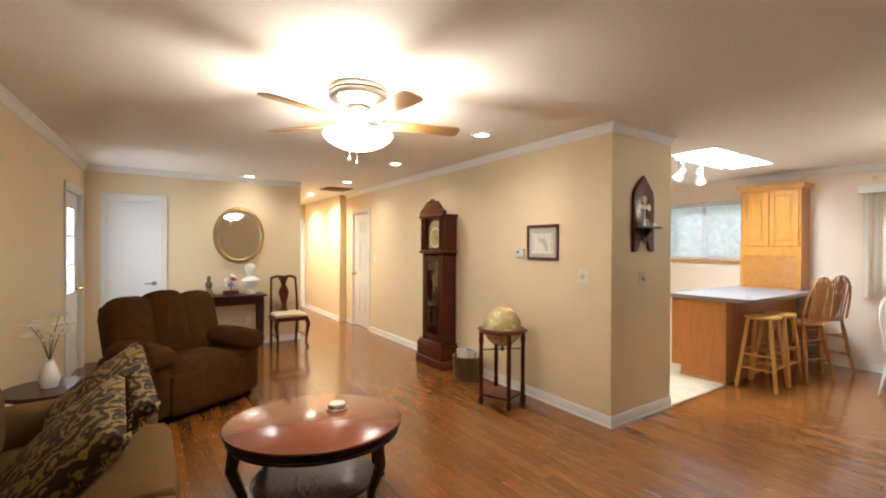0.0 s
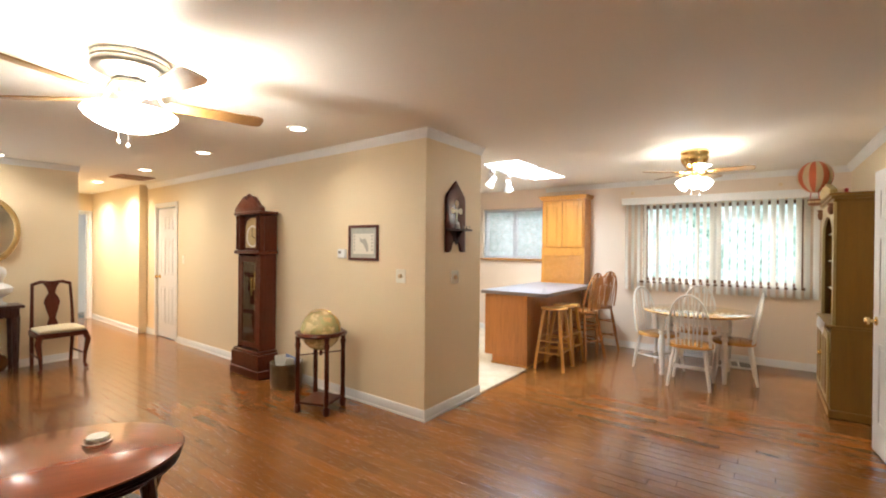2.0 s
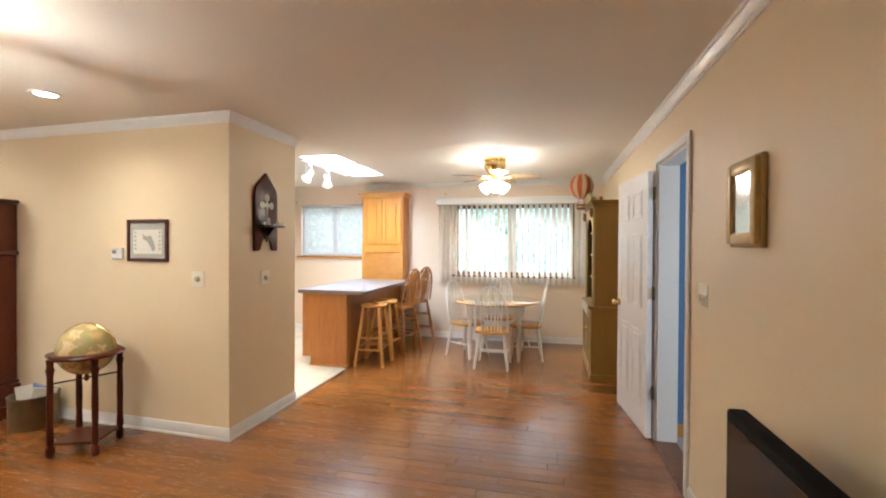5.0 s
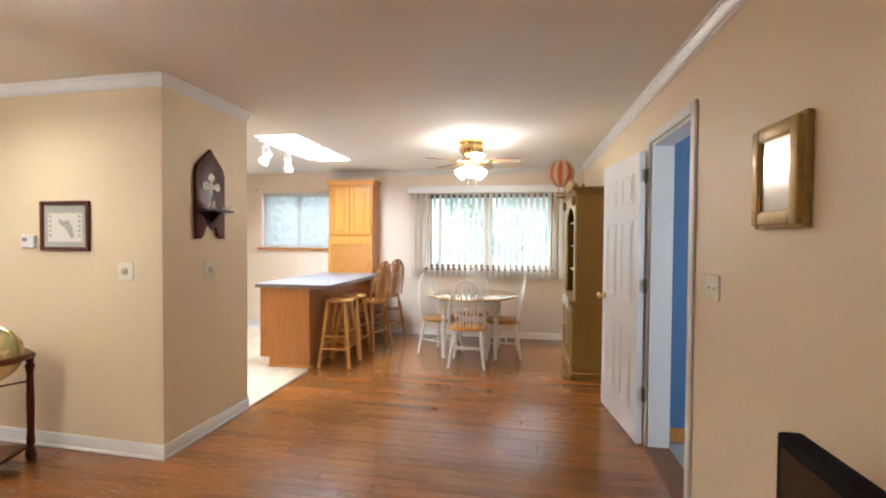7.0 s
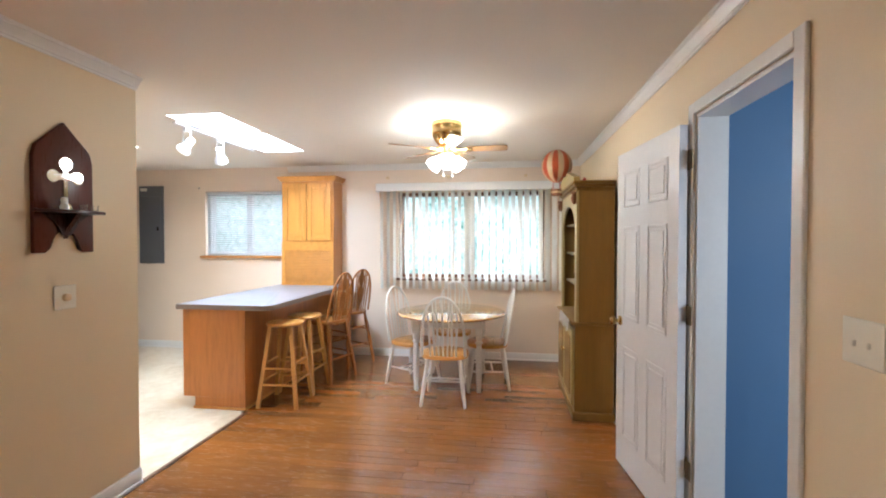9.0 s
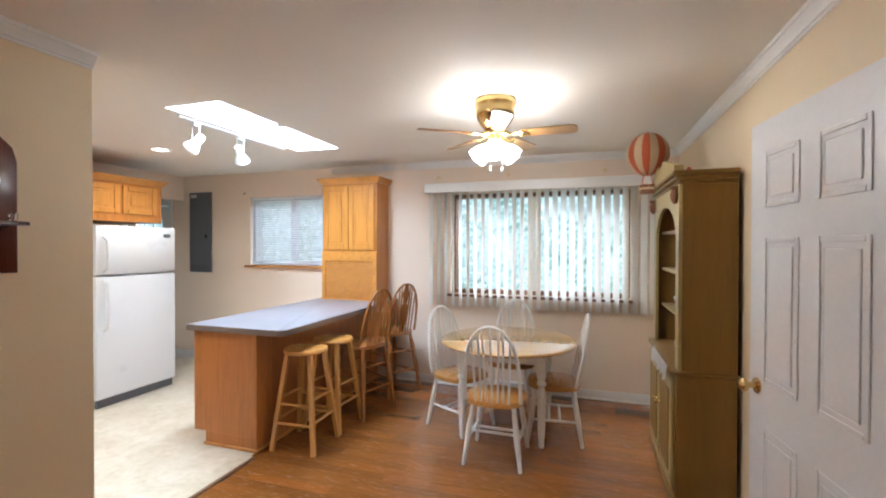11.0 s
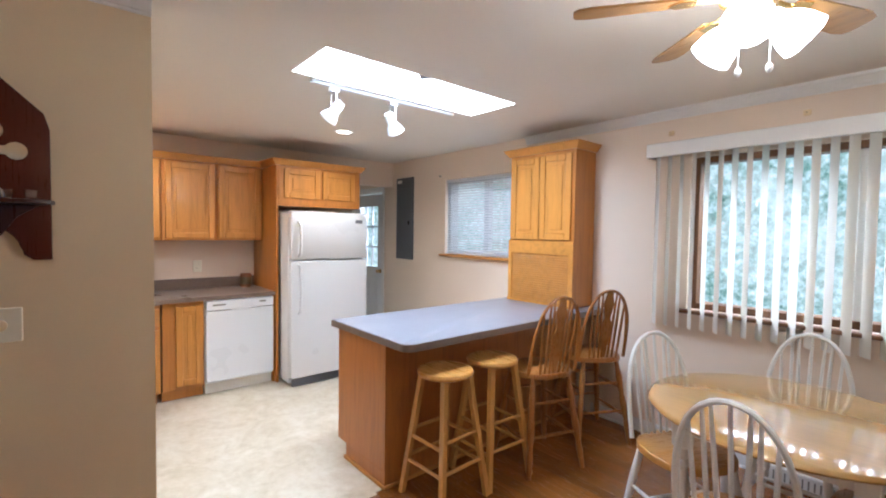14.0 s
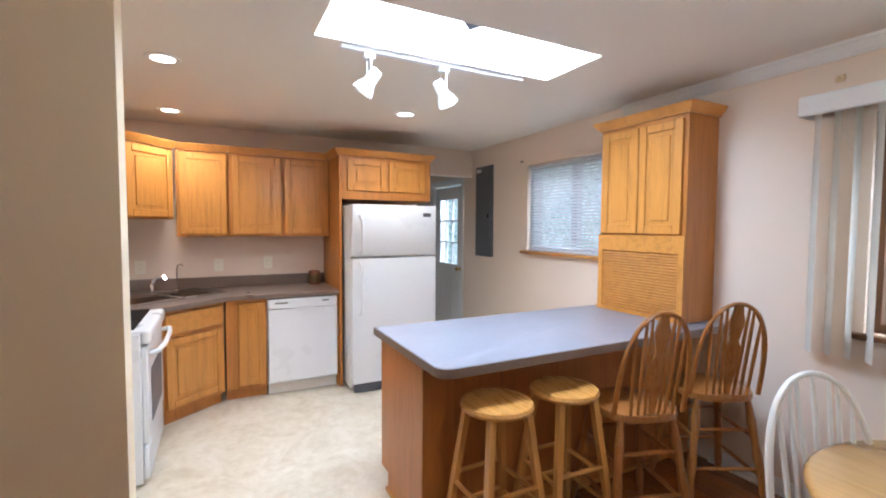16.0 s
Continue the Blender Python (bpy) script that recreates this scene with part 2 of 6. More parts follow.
def foliage_backdrop():
    m, nt, p = nodes_of("garden_glow")
    v = coords(nt, (1, 1, 1))
    a, b = noise_tex(nt, v, 1.1, 3), noise_tex(nt, v, 9, 5, 0.7)
    # daylight on the foliage is put into pale colours and emission
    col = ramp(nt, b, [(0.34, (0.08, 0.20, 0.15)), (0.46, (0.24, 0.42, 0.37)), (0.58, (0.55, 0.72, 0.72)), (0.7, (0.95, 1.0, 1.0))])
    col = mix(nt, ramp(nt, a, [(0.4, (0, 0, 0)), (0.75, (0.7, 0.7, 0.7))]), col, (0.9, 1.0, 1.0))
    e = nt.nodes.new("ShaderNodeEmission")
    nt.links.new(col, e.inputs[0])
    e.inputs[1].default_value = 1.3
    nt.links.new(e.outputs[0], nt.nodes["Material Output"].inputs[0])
    return m




def backlit(m, share):
    """Lets light through a thin cloth or slat."""
    nt = m.node_tree
    p, out = nt.nodes["Principled BSDF"], nt.nodes["Material Output"]
    t, mx = nt.nodes.new("ShaderNodeBsdfTranslucent"), nt.nodes.new("ShaderNodeMixShader")
    src = p.inputs["Base Color"].links[0].from_socket
    nt.links.new(src, t.inputs[0])
    mx.inputs[0].default_value = share
    nt.links.new(p.outputs[0], mx.inputs[1])
    nt.links.new(t.outputs[0], mx.inputs[2])
    nt.links.new(mx.outputs[0], out.inputs[0])


backlit(VANE, 0.72)
backlit(SLAT, 0.35)
VINYL, DAMASK, GLOBE, GARDEN = vinyl_material(), damask_material(), globe_material(), foliage_backdrop()


# ---------------------------------------------------------------- mesh helpers
def B():
    return bmesh.new()


def addbox(bm, x0, y0, z0, x1, y1, z1, bev=0.0, m=None, seg=1):
    r = bmesh.ops.create_cube(bm, size=1.0)
    vs = r["verts"]
    for v in vs:
        v.co = Vector(((x0 + x1) / 2 + v.co.x * (x1 - x0), (y0 + y1) / 2 + v.co.y * (y1 - y0), (z0 + z1) / 2 + v.co.z * (z1 - z0)))
    if bev:
        es = list({e for v in vs for e in v.link_edges})
        out = bmesh.ops.bevel(bm, geom=es, offset=bev, segments=seg, affect="EDGES", profile=0.5)
        vs = list({v for f in out["faces"] for v in f.verts} | {v for v in vs if v.is_valid})
    if m is not None:
        bmesh.ops.transform(bm, matrix=m, verts=vs)
    return vs


def rod(bm, a, b, r0, r1=None, seg=10):
    """A round bar from a to b."""
    a, b = Vector(a), Vector(b)
    r1 = r0 if r1 is None else r1
    d = b - a
    m = Matrix.Translation((a + b) / 2) @ d.to_track_quat("Z", "Y").to_matrix().to_4x4()
    bmesh.ops.create_cone(bm, cap_ends=True, segments=seg, radius1=r0, radius2=r1, depth=d.length, matrix=m)


def lathe(bm, profile, seg=24, m=None, squash=1.0, ring=False):
    """A turned shape: profile of (radius, height); ring: the profile closes on itself round an open middle."""
    rings = []
    for r, z in profile:
        rings.append([bm.verts.new((max(r, 0.0005) * math.cos(2 * math.pi * i / seg), squash * max(r, 0.0005) * math.sin(2 * math.pi * i / seg), z)) for i in range(seg)])
    for a, b in zip(rings, rings[1:] + rings[:1] if ring else rings[1:]):
        for i in range(seg):
            bm.faces.new((a[i], a[(i + 1) % seg], b[(i + 1) % seg], b[i]))
    if not ring:
        bm.faces.new(list(reversed(rings[0])))
        bm.faces.new(rings[-1])
    if m is not None:
        bmesh.ops.transform(bm, matrix=m, verts=[v for row_ in rings for v in row_])


def turned(bm, a, b, radii, seg=10):
    """A turned leg from a to b, its radii at even steps."""
    a, b = Vector(a), Vector(b)
    d = b - a
    m = Matrix.Translation(a) @ d.to_track_quat("Z", "Y").to_matrix().to_4x4()
    n = len(radii) - 1
    lathe(bm, [(r, d.length * i / n) for i, r in enumerate(radii)], seg, m)


def tube(bm, pts, r, seg=8, ratio=1.0):
    """A bent bar along points."""
    pts = [Vector(p) for p in pts]
    rings = []
    for i, p in enumerate(pts):
        t = (pts[min(i + 1, len(pts) - 1)] - pts[max(i - 1, 0)]).normalized()
        q = t.to_track_quat("Z", "Y").to_matrix()
        rr = r[i] if isinstance(r, (list, tuple)) else r
        rings.append([bm.verts.new(p + q @ Vector((rr * math.cos(2 * math.pi * k / seg), ratio * rr * math.sin(2 * math.pi * k / seg), 0))) for k in range(seg)])
    for a, b in zip(rings, rings[1:]):
        best = min(range(seg), key=lambda s: sum((a[k].co - b[(k + s) % seg].co).length for k in range(seg)))
        for k in range(seg):
            bm.faces.new((a[k], a[(k + 1) % seg], b[(k + 1 + best) % seg], b[(k + best) % seg]))
    bm.faces.new(list(reversed(rings[0])))
    bm.faces.new(rings[-1])


def prism(bm, outline, h0, h1, m=None, bev=0.0):
    """An outline in x, y raised from h0 to h1."""
    lo = [bm.verts.new((x, y, h0)) for x, y in outline]
    hi = [bm.verts.new((x, y, h1)) for x, y in outline]
    n = len(outline)
    bm.faces.new(list(reversed(lo)))
    top = bm.faces.new(hi)
    for i in range(n):
        bm.faces.new((lo[i], lo[(i + 1) % n], hi[(i + 1) % n], hi[i]))
    vs = lo + hi
    if bev:
        out = bmesh.ops.bevel(bm, geom=list(top.edges), offset=bev, segments=2, affect="EDGES", profile=0.5)
        vs = list({v for f in out["faces"] for v in f.verts} | {v for v in vs if v.is_valid})
    if m is not None:
        bmesh.ops.transform(bm, matrix=m, verts=vs)


def soft_box(bm, x0, y0, z0, x1, y1, z1, r=0.06, bulge=0.0, m=None, cuts=6):
    """A stuffed cushion: a rounded box that swells."""
    tmp = bmesh.new()
    bmesh.ops.create_cube(tmp, size=2.0)
    bmesh.ops.subdivide_edges(tmp, edges=tmp.edges[:], cuts=cuts, use_grid_fill=True)
    hx, hy, hz = (x1 - x0) / 2, (y1 - y0) / 2, (z1 - z0) / 2
    c = Vector(((x0 + x1) / 2, (y0 + y1) / 2, (z0 + z1) / 2))
    r = min(r, hx * 0.98, hy * 0.98, hz * 0.98)
    for v in tmp.verts:
        p = Vector((v.co.x * hx, v.co.y * hy, v.co.z * hz))
        core = Vector((max(-hx + r, min(hx - r, p.x)), max(-hy + r, min(hy - r, p.y)), max(-hz + r, min(hz - r, p.z))))
        d = p - core
        if d.length > 1e-6:
            p = core + d.normalized() * r
        sw = bulge * (1 - v.co.x ** 2) * (1 - v.co.y ** 2) + bulge * 0.25 * noise.noise(p * 6 + c)
        p.z += sw * (1 if v.co.z > 0 else -1) * abs(v.co.z)
        v.co = p + c
    me = bpy.data.meshes.new("soft")
    tmp.to_mesh(me)
    tmp.free()
    before = set(bm.verts)
    bm.from_mesh(me)
    bpy.data.meshes.remove(me)
    if m is not None:
        bmesh.ops.transform(bm, matrix=m, verts=[v for v in bm.verts if v not in before])


def mesh_from(name, bm, material, smooth=40):
    bmesh.ops.recalc_face_normals(bm, faces=bm.faces[:])
    me = bpy.data.meshes.new(name)
    if smooth:
        for f in bm.faces:
            f.smooth = True
        for e in bm.edges:
            if len(e.link_faces) == 2 and e.calc_face_angle(0) > radians(smooth):
                e.smooth = False
    bm.to_mesh(me)
    bm.free()
    me.materials.append(material)
    return me


def part(name, bm, material, parent, label="", smooth=40):
    ob = new(name, mesh_from(name, bm, material, smooth))
    ob.parent = parent
    return tagged(ob, label)


def thing(name, m, label, category, group=""):
    ob = new(name)
    ob.empty_display_size = 0.1
    ob.matrix_world = m
    return tagged(ob, label, category, group)


def structure(name, bm, material, label, m=None, smooth=0):
    ob = new(name, mesh_from(name, bm, material, smooth))
    if m is not None:
        ob.matrix_world = m
    return tagged(ob, label, "", "", "structure")


def holed(bm, x0, x1, z0, z1, y0, y1, holes):
    """A wall along x from y0 to y1 with rectangular holes (x0, x1, z0, z1)."""
    xs = sorted({x0, x1, *[v for h in holes for v in h[:2]]})
    zs = sorted({z0, z1, *[v for h in holes for v in h[2:]]})
    for xa, xb in zip(xs, xs[1:]):
        run = None
        for za, zb in zip(zs, zs[1:]):
            cx, cz = (xa + xb) / 2, (za + zb) / 2
            solid = not any(h[0] < cx < h[1] and h[2] < cz < h[3] for h in holes)
            if solid:
                run = (run[0], zb) if run else (za, zb)
            if run and (not solid or zb == zs[-1]):
                addbox(bm, xa, y0, run[0], xb, y1, run[1])
                run = None


TURN90 = pose(0, 0, 0, 0, 0, 90)      # local x becomes world y


# ---------------------------------------------------------------- shell
bm = B()
addbox(bm, -8.6, -4.6, -0.2, 6.4, 4.3, -0.022)
structure("floor", bm, UNDER, "dark subfloor under the narrow oak floorboards")

bm = B()
outline_v = [(-4.62, 0.1), (0.0, 0.1), (0.0, 1.96), (-0.03, 1.96), (-0.03, 4.02), (-4.62, 4.02)]
prism(bm, outline_v, -0.02, 0.004)
vinyl = structure("floor_kitchen", bm, VINYL, "cream marbled sheet vinyl floor of the kitchen")
bm = B()
addbox(bm, 0.0, 0.88, 0.0, 0.03, 1.96, 0.008, 0.003)
structure("trim_threshold", bm, WINDOW_WOOD, "thin brown strip between vinyl and oak floor")
bm = B()
addbox(bm, 3.24, -1.6, -0.02, 6.2, 0.86, 0.012)
structure("floor_bedroom", bm, CARPET, "grey carpet of the blue room")
bm = B()
addbox(bm, 3.08, 0.02, -0.02, 3.24, 0.75, 0.014, 0.006)
structure("trim_door_saddle", bm, WINDOW_WOOD, "worn brown wooden threshold in the doorway")

# ceiling with the skylight's hole, and its shaft
bm = B()
SX0, SX1, SY0, SY1 = -0.41, 0.045, 1.61, 3.05
for x0, y0, x1, y1 in ((-8.6, -4.6, SX0, 4.3), (SX1, -4.6, 6.4, 4.3), (SX0, -4.6, SX1, SY0), (SX0, SY1, SX1, 4.3)):
    addbox(bm, x0, y0, CEIL, x1, y1, CEIL + 0.12)
structure("ceiling", bm, CEILING, "matt off-white painted ceiling")
bm = B()
for x0, y0, x1, y1 in ((SX0 - 0.05, SY0 - 0.05, SX0, SY1 + 0.05), (SX1, SY0 - 0.05, SX1 + 0.05, SY1 + 0.05), (SX0, SY0 - 0.05, SX1, SY0), (SX0, SY1, SX1, SY1 + 0.05)):
    addbox(bm, x0, y0, CEIL + 0.12, x1, y1, CEIL + 0.42)
structure("skylight_shaft", bm, TRIM, "white painted shaft of the kitchen skylight")
bm = B()
prism(bm, [(0.045, 2.18), (0.045, 2.30), (-0.03, 2.26)], CEIL + 0.006, CEIL + 0.012)
sk = structure("skylight_latch", bm, DARK_GREY, "small dark latch plate at the skylight's edge")

# clock wall with jog, and the end that faces the dining room
bm = B()
holed(bm, -6.0, 0.0, 0, CEIL, 0.0, 0.13, [(-5.60, -4.88, 0.0, 2.05)])
structure("wall_clock", bm, WALL, "warm beige painted wall behind the grandfather clock", LW)
bm = B()
addbox(bm, -8.5, -0.12, 0, -6.0, 0.13, CEIL)
structure("wall_hall_north", bm, WALL, "warm beige wall along the hallway", LW)
bm = B()
addbox(bm, -0.13, 0.004, 0, 0.0, 0.88, CEIL)
structure("wall_stub", bm, WALL, "warm beige end wall between living room and kitchen")

bm = B()
holed(bm, -4.7, 6.4, 0, CEIL, BACK, BACK + 0.2, [(-4.02, -3.18, 0.0, 2.08), (-1.82, -0.62, 1.27, 2.13), (0.86, 2.68, 1.0, 2.08)])
structure("wall_back", bm, WALL_PALE, "pale peach painted outer wall with windows")
bm = B()
holed(bm, -4.3, BACK, 0, CEIL, -EAST - 0.13, -EAST, [(0.02, 0.75, 0.0, 2.07)])
structure("wall_east", bm, WALL, "beige painted wall with the open white door", TURN90)
bm = B()
holed(bm, -3.72, -1.05, 0, CEIL, -WEST, -WEST + 0.13, [(-3.46, -2.88, 0.0, 2.05)])
structure("wall_mirror", bm, WALL, "pale beige wall behind the oval mirror", TURN90)
bm = B()
addbox(bm, -8.5, -1.18, 0, -4.93, -1.05, CEIL)
structure("wall_hall_south", bm, WALL, "beige wall along the hallway")
bm = B()
holed(bm, -1.18, 0.5, 0, CEIL, 8.45, 8.58, [(-0.40, 0.06, 0.0, 2.05)])
structure("wall_hall_end", bm, WALL, "hallway end wall with a bright doorway", TURN90)
bm = B()
addbox(bm, -9.6, -1.2, 0, -9.5, 0.8, CEIL)
structure("wall_end_room", bm, TRIM, "white wall of the room past the hallway")
bm = B()
holed(bm, -0.2, 8.2, 0, CEIL, -0.14, 0.0, [(0.24, 1.08, 0.0, 2.05)])
structure("wall_front", bm, WALL, "pale beige outer wall behind the sofa", SW)
bm = B()
addbox(bm, -3.04, 0.2, 0, -2.92, 3.12, CEIL)
addbox(bm, -3.04, 3.12, 2.12, -2.92, 4.0, CEIL)
structure("wall_kitchen_west", bm, WALL_PALE, "pale wall behind the kitchen cabinets")
bm = B()
addbox(bm, -4.75, 0.2, 0, -4.62, 4.0, CEIL)
structure("wall_passage", bm, WALL_PALE, "pale wall closing the back passage")
bm = B()
addbox(bm, 3.23, 0.86, 0, 6.2, 0.96, CEIL)
addbox(bm, 6.2, -1.7, 0, 6.3, 0.96, CEIL)
addbox(bm, 3.23, -1.7, 0, 6.2, -1.6, CEIL)
structure("wall_bedroom", bm, BLUE, "blue painted walls of the next room")


CROWN = [(0, -0.072), (0.009, -0.072), (0.011, -0.062), (0.017, -0.058), (0.022, -0.042), (0.036, -0.026), (0.040, -0.018), (0.047, -0.016), (0.050, 0), (0, 0)]
BASE = [(0, 0), (0.022, 0), (0.022, 0.012), (0.014, 0.02), (0.014, 0.078), (0.006, 0.092), (0, 0.092)]


def moulding(name, profile, x0, x1, z, m, label, mitre0=0.0, mitre1=0.0):
    """A strip along local x whose profile stands out to -y. Mitres: how far the outer edge runs on past each end, per unit of depth."""
    bm = B()
    a = [bm.verts.new((x0 - mitre0 * d, -d, z + h)) for d, h in profile]
    b = [bm.verts.new((x1 + mitre1 * d, -d, z + h)) for d, h in profile]
    n = len(profile)
    for i in range(n):
        bm.faces.new((a[i], a[(i + 1) % n], b[(i + 1) % n], b[i]))
    bm.faces.new(a)
    bm.faces.new(list(reversed(b)))
    return structure(name, bm, TRIM, label, m, 30)


ON_EAST = pose(EAST, 0, 0, 0, 0, -90)     # local x runs towards -y, -y local is into the room
ON_WEST = pose(WEST, 0, 0, 0, 0, 90)
ON_BACK = pose(0, BACK, 0)
ON_STUB = pose(0, 0, 0, 0, 0, 90)         # faces +x
ON_FRONT = SW @ pose(0, 0, 0, 0, 0, 180)
cl, bl = "white stepped crown moulding under the ceiling", "white painted baseboard"
moulding("trim_crown", CROWN, -5.95, 0, CEIL, LW, cl, 0, 1)
moulding("trim_crown", CROWN, 0.0, 0.88, CEIL, ON_STUB, cl, 1, 0)
moulding("trim_crown", CROWN, -0.62, EAST, CEIL, ON_BACK, cl, 0, -1)
moulding("trim_crown", CROWN, -BACK, 4.2, CEIL, ON_EAST, cl, -1, 0)
moulding("trim_crown", CROWN, -3.70, -1.05, CEIL, ON_WEST, cl)
moulding("trim_crown", CROWN, -8.0, 0.0, CEIL, ON_FRONT, cl)
moulding("baseboard", BASE, -4.81, 0, 0, LW, bl, 0, 1)
moulding("baseboard", BASE, -5.99, -5.67, 0, LW, bl)
moulding("baseboard", BASE, -8.4, -6.0, 0, LW @ pose(0, -0.12, 0), bl, 0, 1)
moulding("baseboard", BASE, 0.0, 0.88, 0, ON_STUB, bl, 1, 0)
moulding("baseboard", BASE, 0.13, EAST, 0, ON_BACK, bl, 0, -1)
moulding("baseboard", BASE, -4.6, -0.61, 0.004, ON_BACK, bl)
moulding("baseboard", BASE, -BACK, -0.82, 0, ON_EAST, bl, -1, 0)
moulding("baseboard", BASE, 0.05, 4.2, 0, ON_EAST, bl)
moulding("baseboard", BASE, -2.81, -1.05, 0, ON_WEST, bl)
moulding("baseboard", BASE, -8.0, -1.16, 0, ON_FRONT, bl)
bm = B()
addbox(bm, 3.24, 0.84, 0.012, 6.2, 0.858, 0.11, 0.003)
structure("baseboard_bedroom", bm, OAK, "honey oak baseboard of the blue room")


# ---------------------------------------------------------------- doors and windows
def casing(name, x0, x1, z, m, depth=0.13, label="white painted door casing", faces=(0,)):
    """Trim round an opening in a wall whose face is local y = 0; the opening goes to +y."""
    bm = B()
    for y0, y1 in ((-0.016, 0.0),) + (((depth, depth + 0.016),) if 1 in faces else ()):
        addbox(bm, x0 - 0.062, y0, 0, x0 - 0.004, y1, z + 0.06, 0.004)
        addbox(bm, x1 + 0.004, y0, 0, x1 + 0.062, y1, z + 0.06, 0.004)
        addbox(bm, x0 - 0.004, y0, z + 0.004, x1 + 0.004, y1, z + 0.06, 0.004)
    addbox(bm, x0 - 0.004, 0, 0, x0 + 0.016, depth, z)
    addbox(bm, x1 - 0.016, 0, 0, x1 + 0.004, depth, z)
    addbox(bm, x0 + 0.016, 0, z - 0.016, x1 - 0.016, depth, z + 0.003)
    return structure(name, bm, TRIM, label, m)


def knob(parent, x, z, y, mat=None, sub="door_knob", label="round brass door knob"):
    bm = B()
    m = Matrix.Translation((x, y, z)) @ pose(0, 0, 0, 90 if y <= 0 else -90, 0, 0)
    lathe(bm, [(0.032, 0), (0.032, 0.006), (0.012, 0.012), (0.012, 0.035), (0.026, 0.042), (0.028, 0.058), (0.018, 0.068), (0.002, 0.07)], 16, m)
    return part(sub, bm, mat or BRASS, parent, label)


def panel_door(name, w, h, m, label, panels, knob_side=1, hinges=False, both=False, glazing=None, lever=False):
    """A leaf along local x from 0 to w, 4 cm thick in y, with raised panels; the hinge is at x = 0."""
    d = thing(name, m, label, "door")
    d["kind"] = "structure"
    bm = B()
    holes = [glazing] if glazing else []
    holed(bm, 0, w, 0.012, h, 0, 0.04, holes)
    part("leaf", bm, DOOR_WHITE, d)
    for x0, x1, z0, z1 in panels:
        for y, s in ((0.0, -1), (0.04, 1)) if both else ((0.0, -1),):
            bm = B()
            t = 0.02
            for bx in ((x0, z0, x0 + t, z1), (x1 - t, z0, x1, z1), (x0 + t, z0, x1 - t, z0 + t), (x0 + t, z1 - t, x1 - t, z1)):
                ya, yb = sorted((y, y + s * 0.005))
                addbox(bm, bx[0], ya, bx[1], bx[2], yb, bx[3], 0.003)
            ya, yb = sorted((y, y + s * 0.004))
            addbox(bm, x0 + t + 0.018, ya, z0 + t + 0.018, x1 - t - 0.018, yb, z1 - t - 0.018, 0.004)
            part("panel", bm, DOOR_WHITE, d)
    kx = w - 0.065 if knob_side > 0 else 0.065
    if lever:
        bm = B()
        lathe(bm, [(0.028, 0), (0.028, 0.006), (0.012, 0.010), (0.012, 0.04), (0.002, 0.042)], 16, pose(kx, 0, 0.95, 90, 0, 0))
        tube(bm, [(kx, -0.036, 0.95), (kx - 0.04, -0.040, 0.952), (kx - 0.11, -0.036, 0.948)], [0.010, 0.009, 0.007], 8)
        part("lever_handle", bm, NICKEL, d, "brushed nickel lever handle")
    else:
        knob(d, kx, 0.95, 0.0)
    if both:
        knob(d, kx, 0.95, 0.04)
    if glazing:
        x0, x1, z0, z1 = glazing
        bm = B()
        addbox(bm, x0, 0.017, z0, x1, 0.023, z1)
        g = part("pane", bm, GLASS, d, "clear glazing of the door")
        g.visible_shadow = False
        bm = B()
        for i in (1, 2):
            addbox(bm, x0 + (x1 - x0) * i / 3 - 0.009, 0.004, z0, x0 + (x1 - x0) * i / 3 + 0.009, 0.036, z1)
            addbox(bm, x0, 0.005, z0 + (z1 - z0) * i / 3 - 0.009, x1, 0.035, z0 + (z1 - z0) * i / 3 + 0.009)
        part("muntin", bm, DOOR_WHITE, d)
    if hinges:
        for z in (0.36, 1.11, 1.86):
            bm = B()
            addbox(bm, -0.05, -0.002, z - 0.045, -0.006, 0.001, z + 0.045)
            addbox(bm, 0.006, -0.003, z - 0.045, 0.04, -0.0, z + 0.045)
            rod(bm, (0, -0.006, z - 0.05), (0, -0.006, z + 0.05), 0.007, seg=8)
            for dz in (-0.028, 0, 0.028):
                for hx in (-0.03, 0.022):
                    rod(bm, (hx, -0.004, z + dz), (hx, -0.001, z + dz), 0.004, seg=6)
            part("hinge", bm, PEWTER, d, "tarnished metal door hinge")
    return d


def six_panels(w, h):
    a, b, c = 0.11, (w - 0.1) / 2, (w + 0.1) / 2
    return [(x0, x1, z0, z1) for x0, x1 in ((a, b), (c, w - a)) for z0, z1 in ((0.22, 0.80), (0.98, 1.56), (1.68, h - 0.13))]


# open door to the blue room: leaf folded back along the wall
casing("door_frame_bedroom", -0.75, -0.02, 2.07, ON_EAST, 0.13, "white painted casing of the blue room's doorway", (0, 1))
panel_door("door_bedroom", 0.80, 2.03, pose(EAST - 0.03, 0.775, 0, 0, 0, 96.5), "white six-panel door standing open against the wall",
           six_panels(0.80, 2.03), 1, True, True)
casing("door_frame_closet", -3.46, -2.88, 2.05, ON_WEST, 0.13, "white casing of the closet door")
panel_door("door_closet", 0.55, 2.02, ON_WEST @ pose(-3.445, 0.02, 0), "plain white flush closet door, shut", [], 1, lever=True)
casing("door_frame_hall", -5.60, -4.88, 2.05, LW, 0.13, "white casing of the hallway closet")
panel_door("door_hall", 0.68, 2.02, LW @ pose(-4.90, 0.055, 0, 0, 0, 180) @ Matrix.Translation((0, 0, 0)), "white six-panel hallway door, shut", six_panels(0.68, 2.02), 1, False, True)
casing("door_frame_end", -0.40, 0.06, 2.05, pose(-8.45, 0, 0, 0, 0, 90), 0.13, "white casing at the hallway's end")
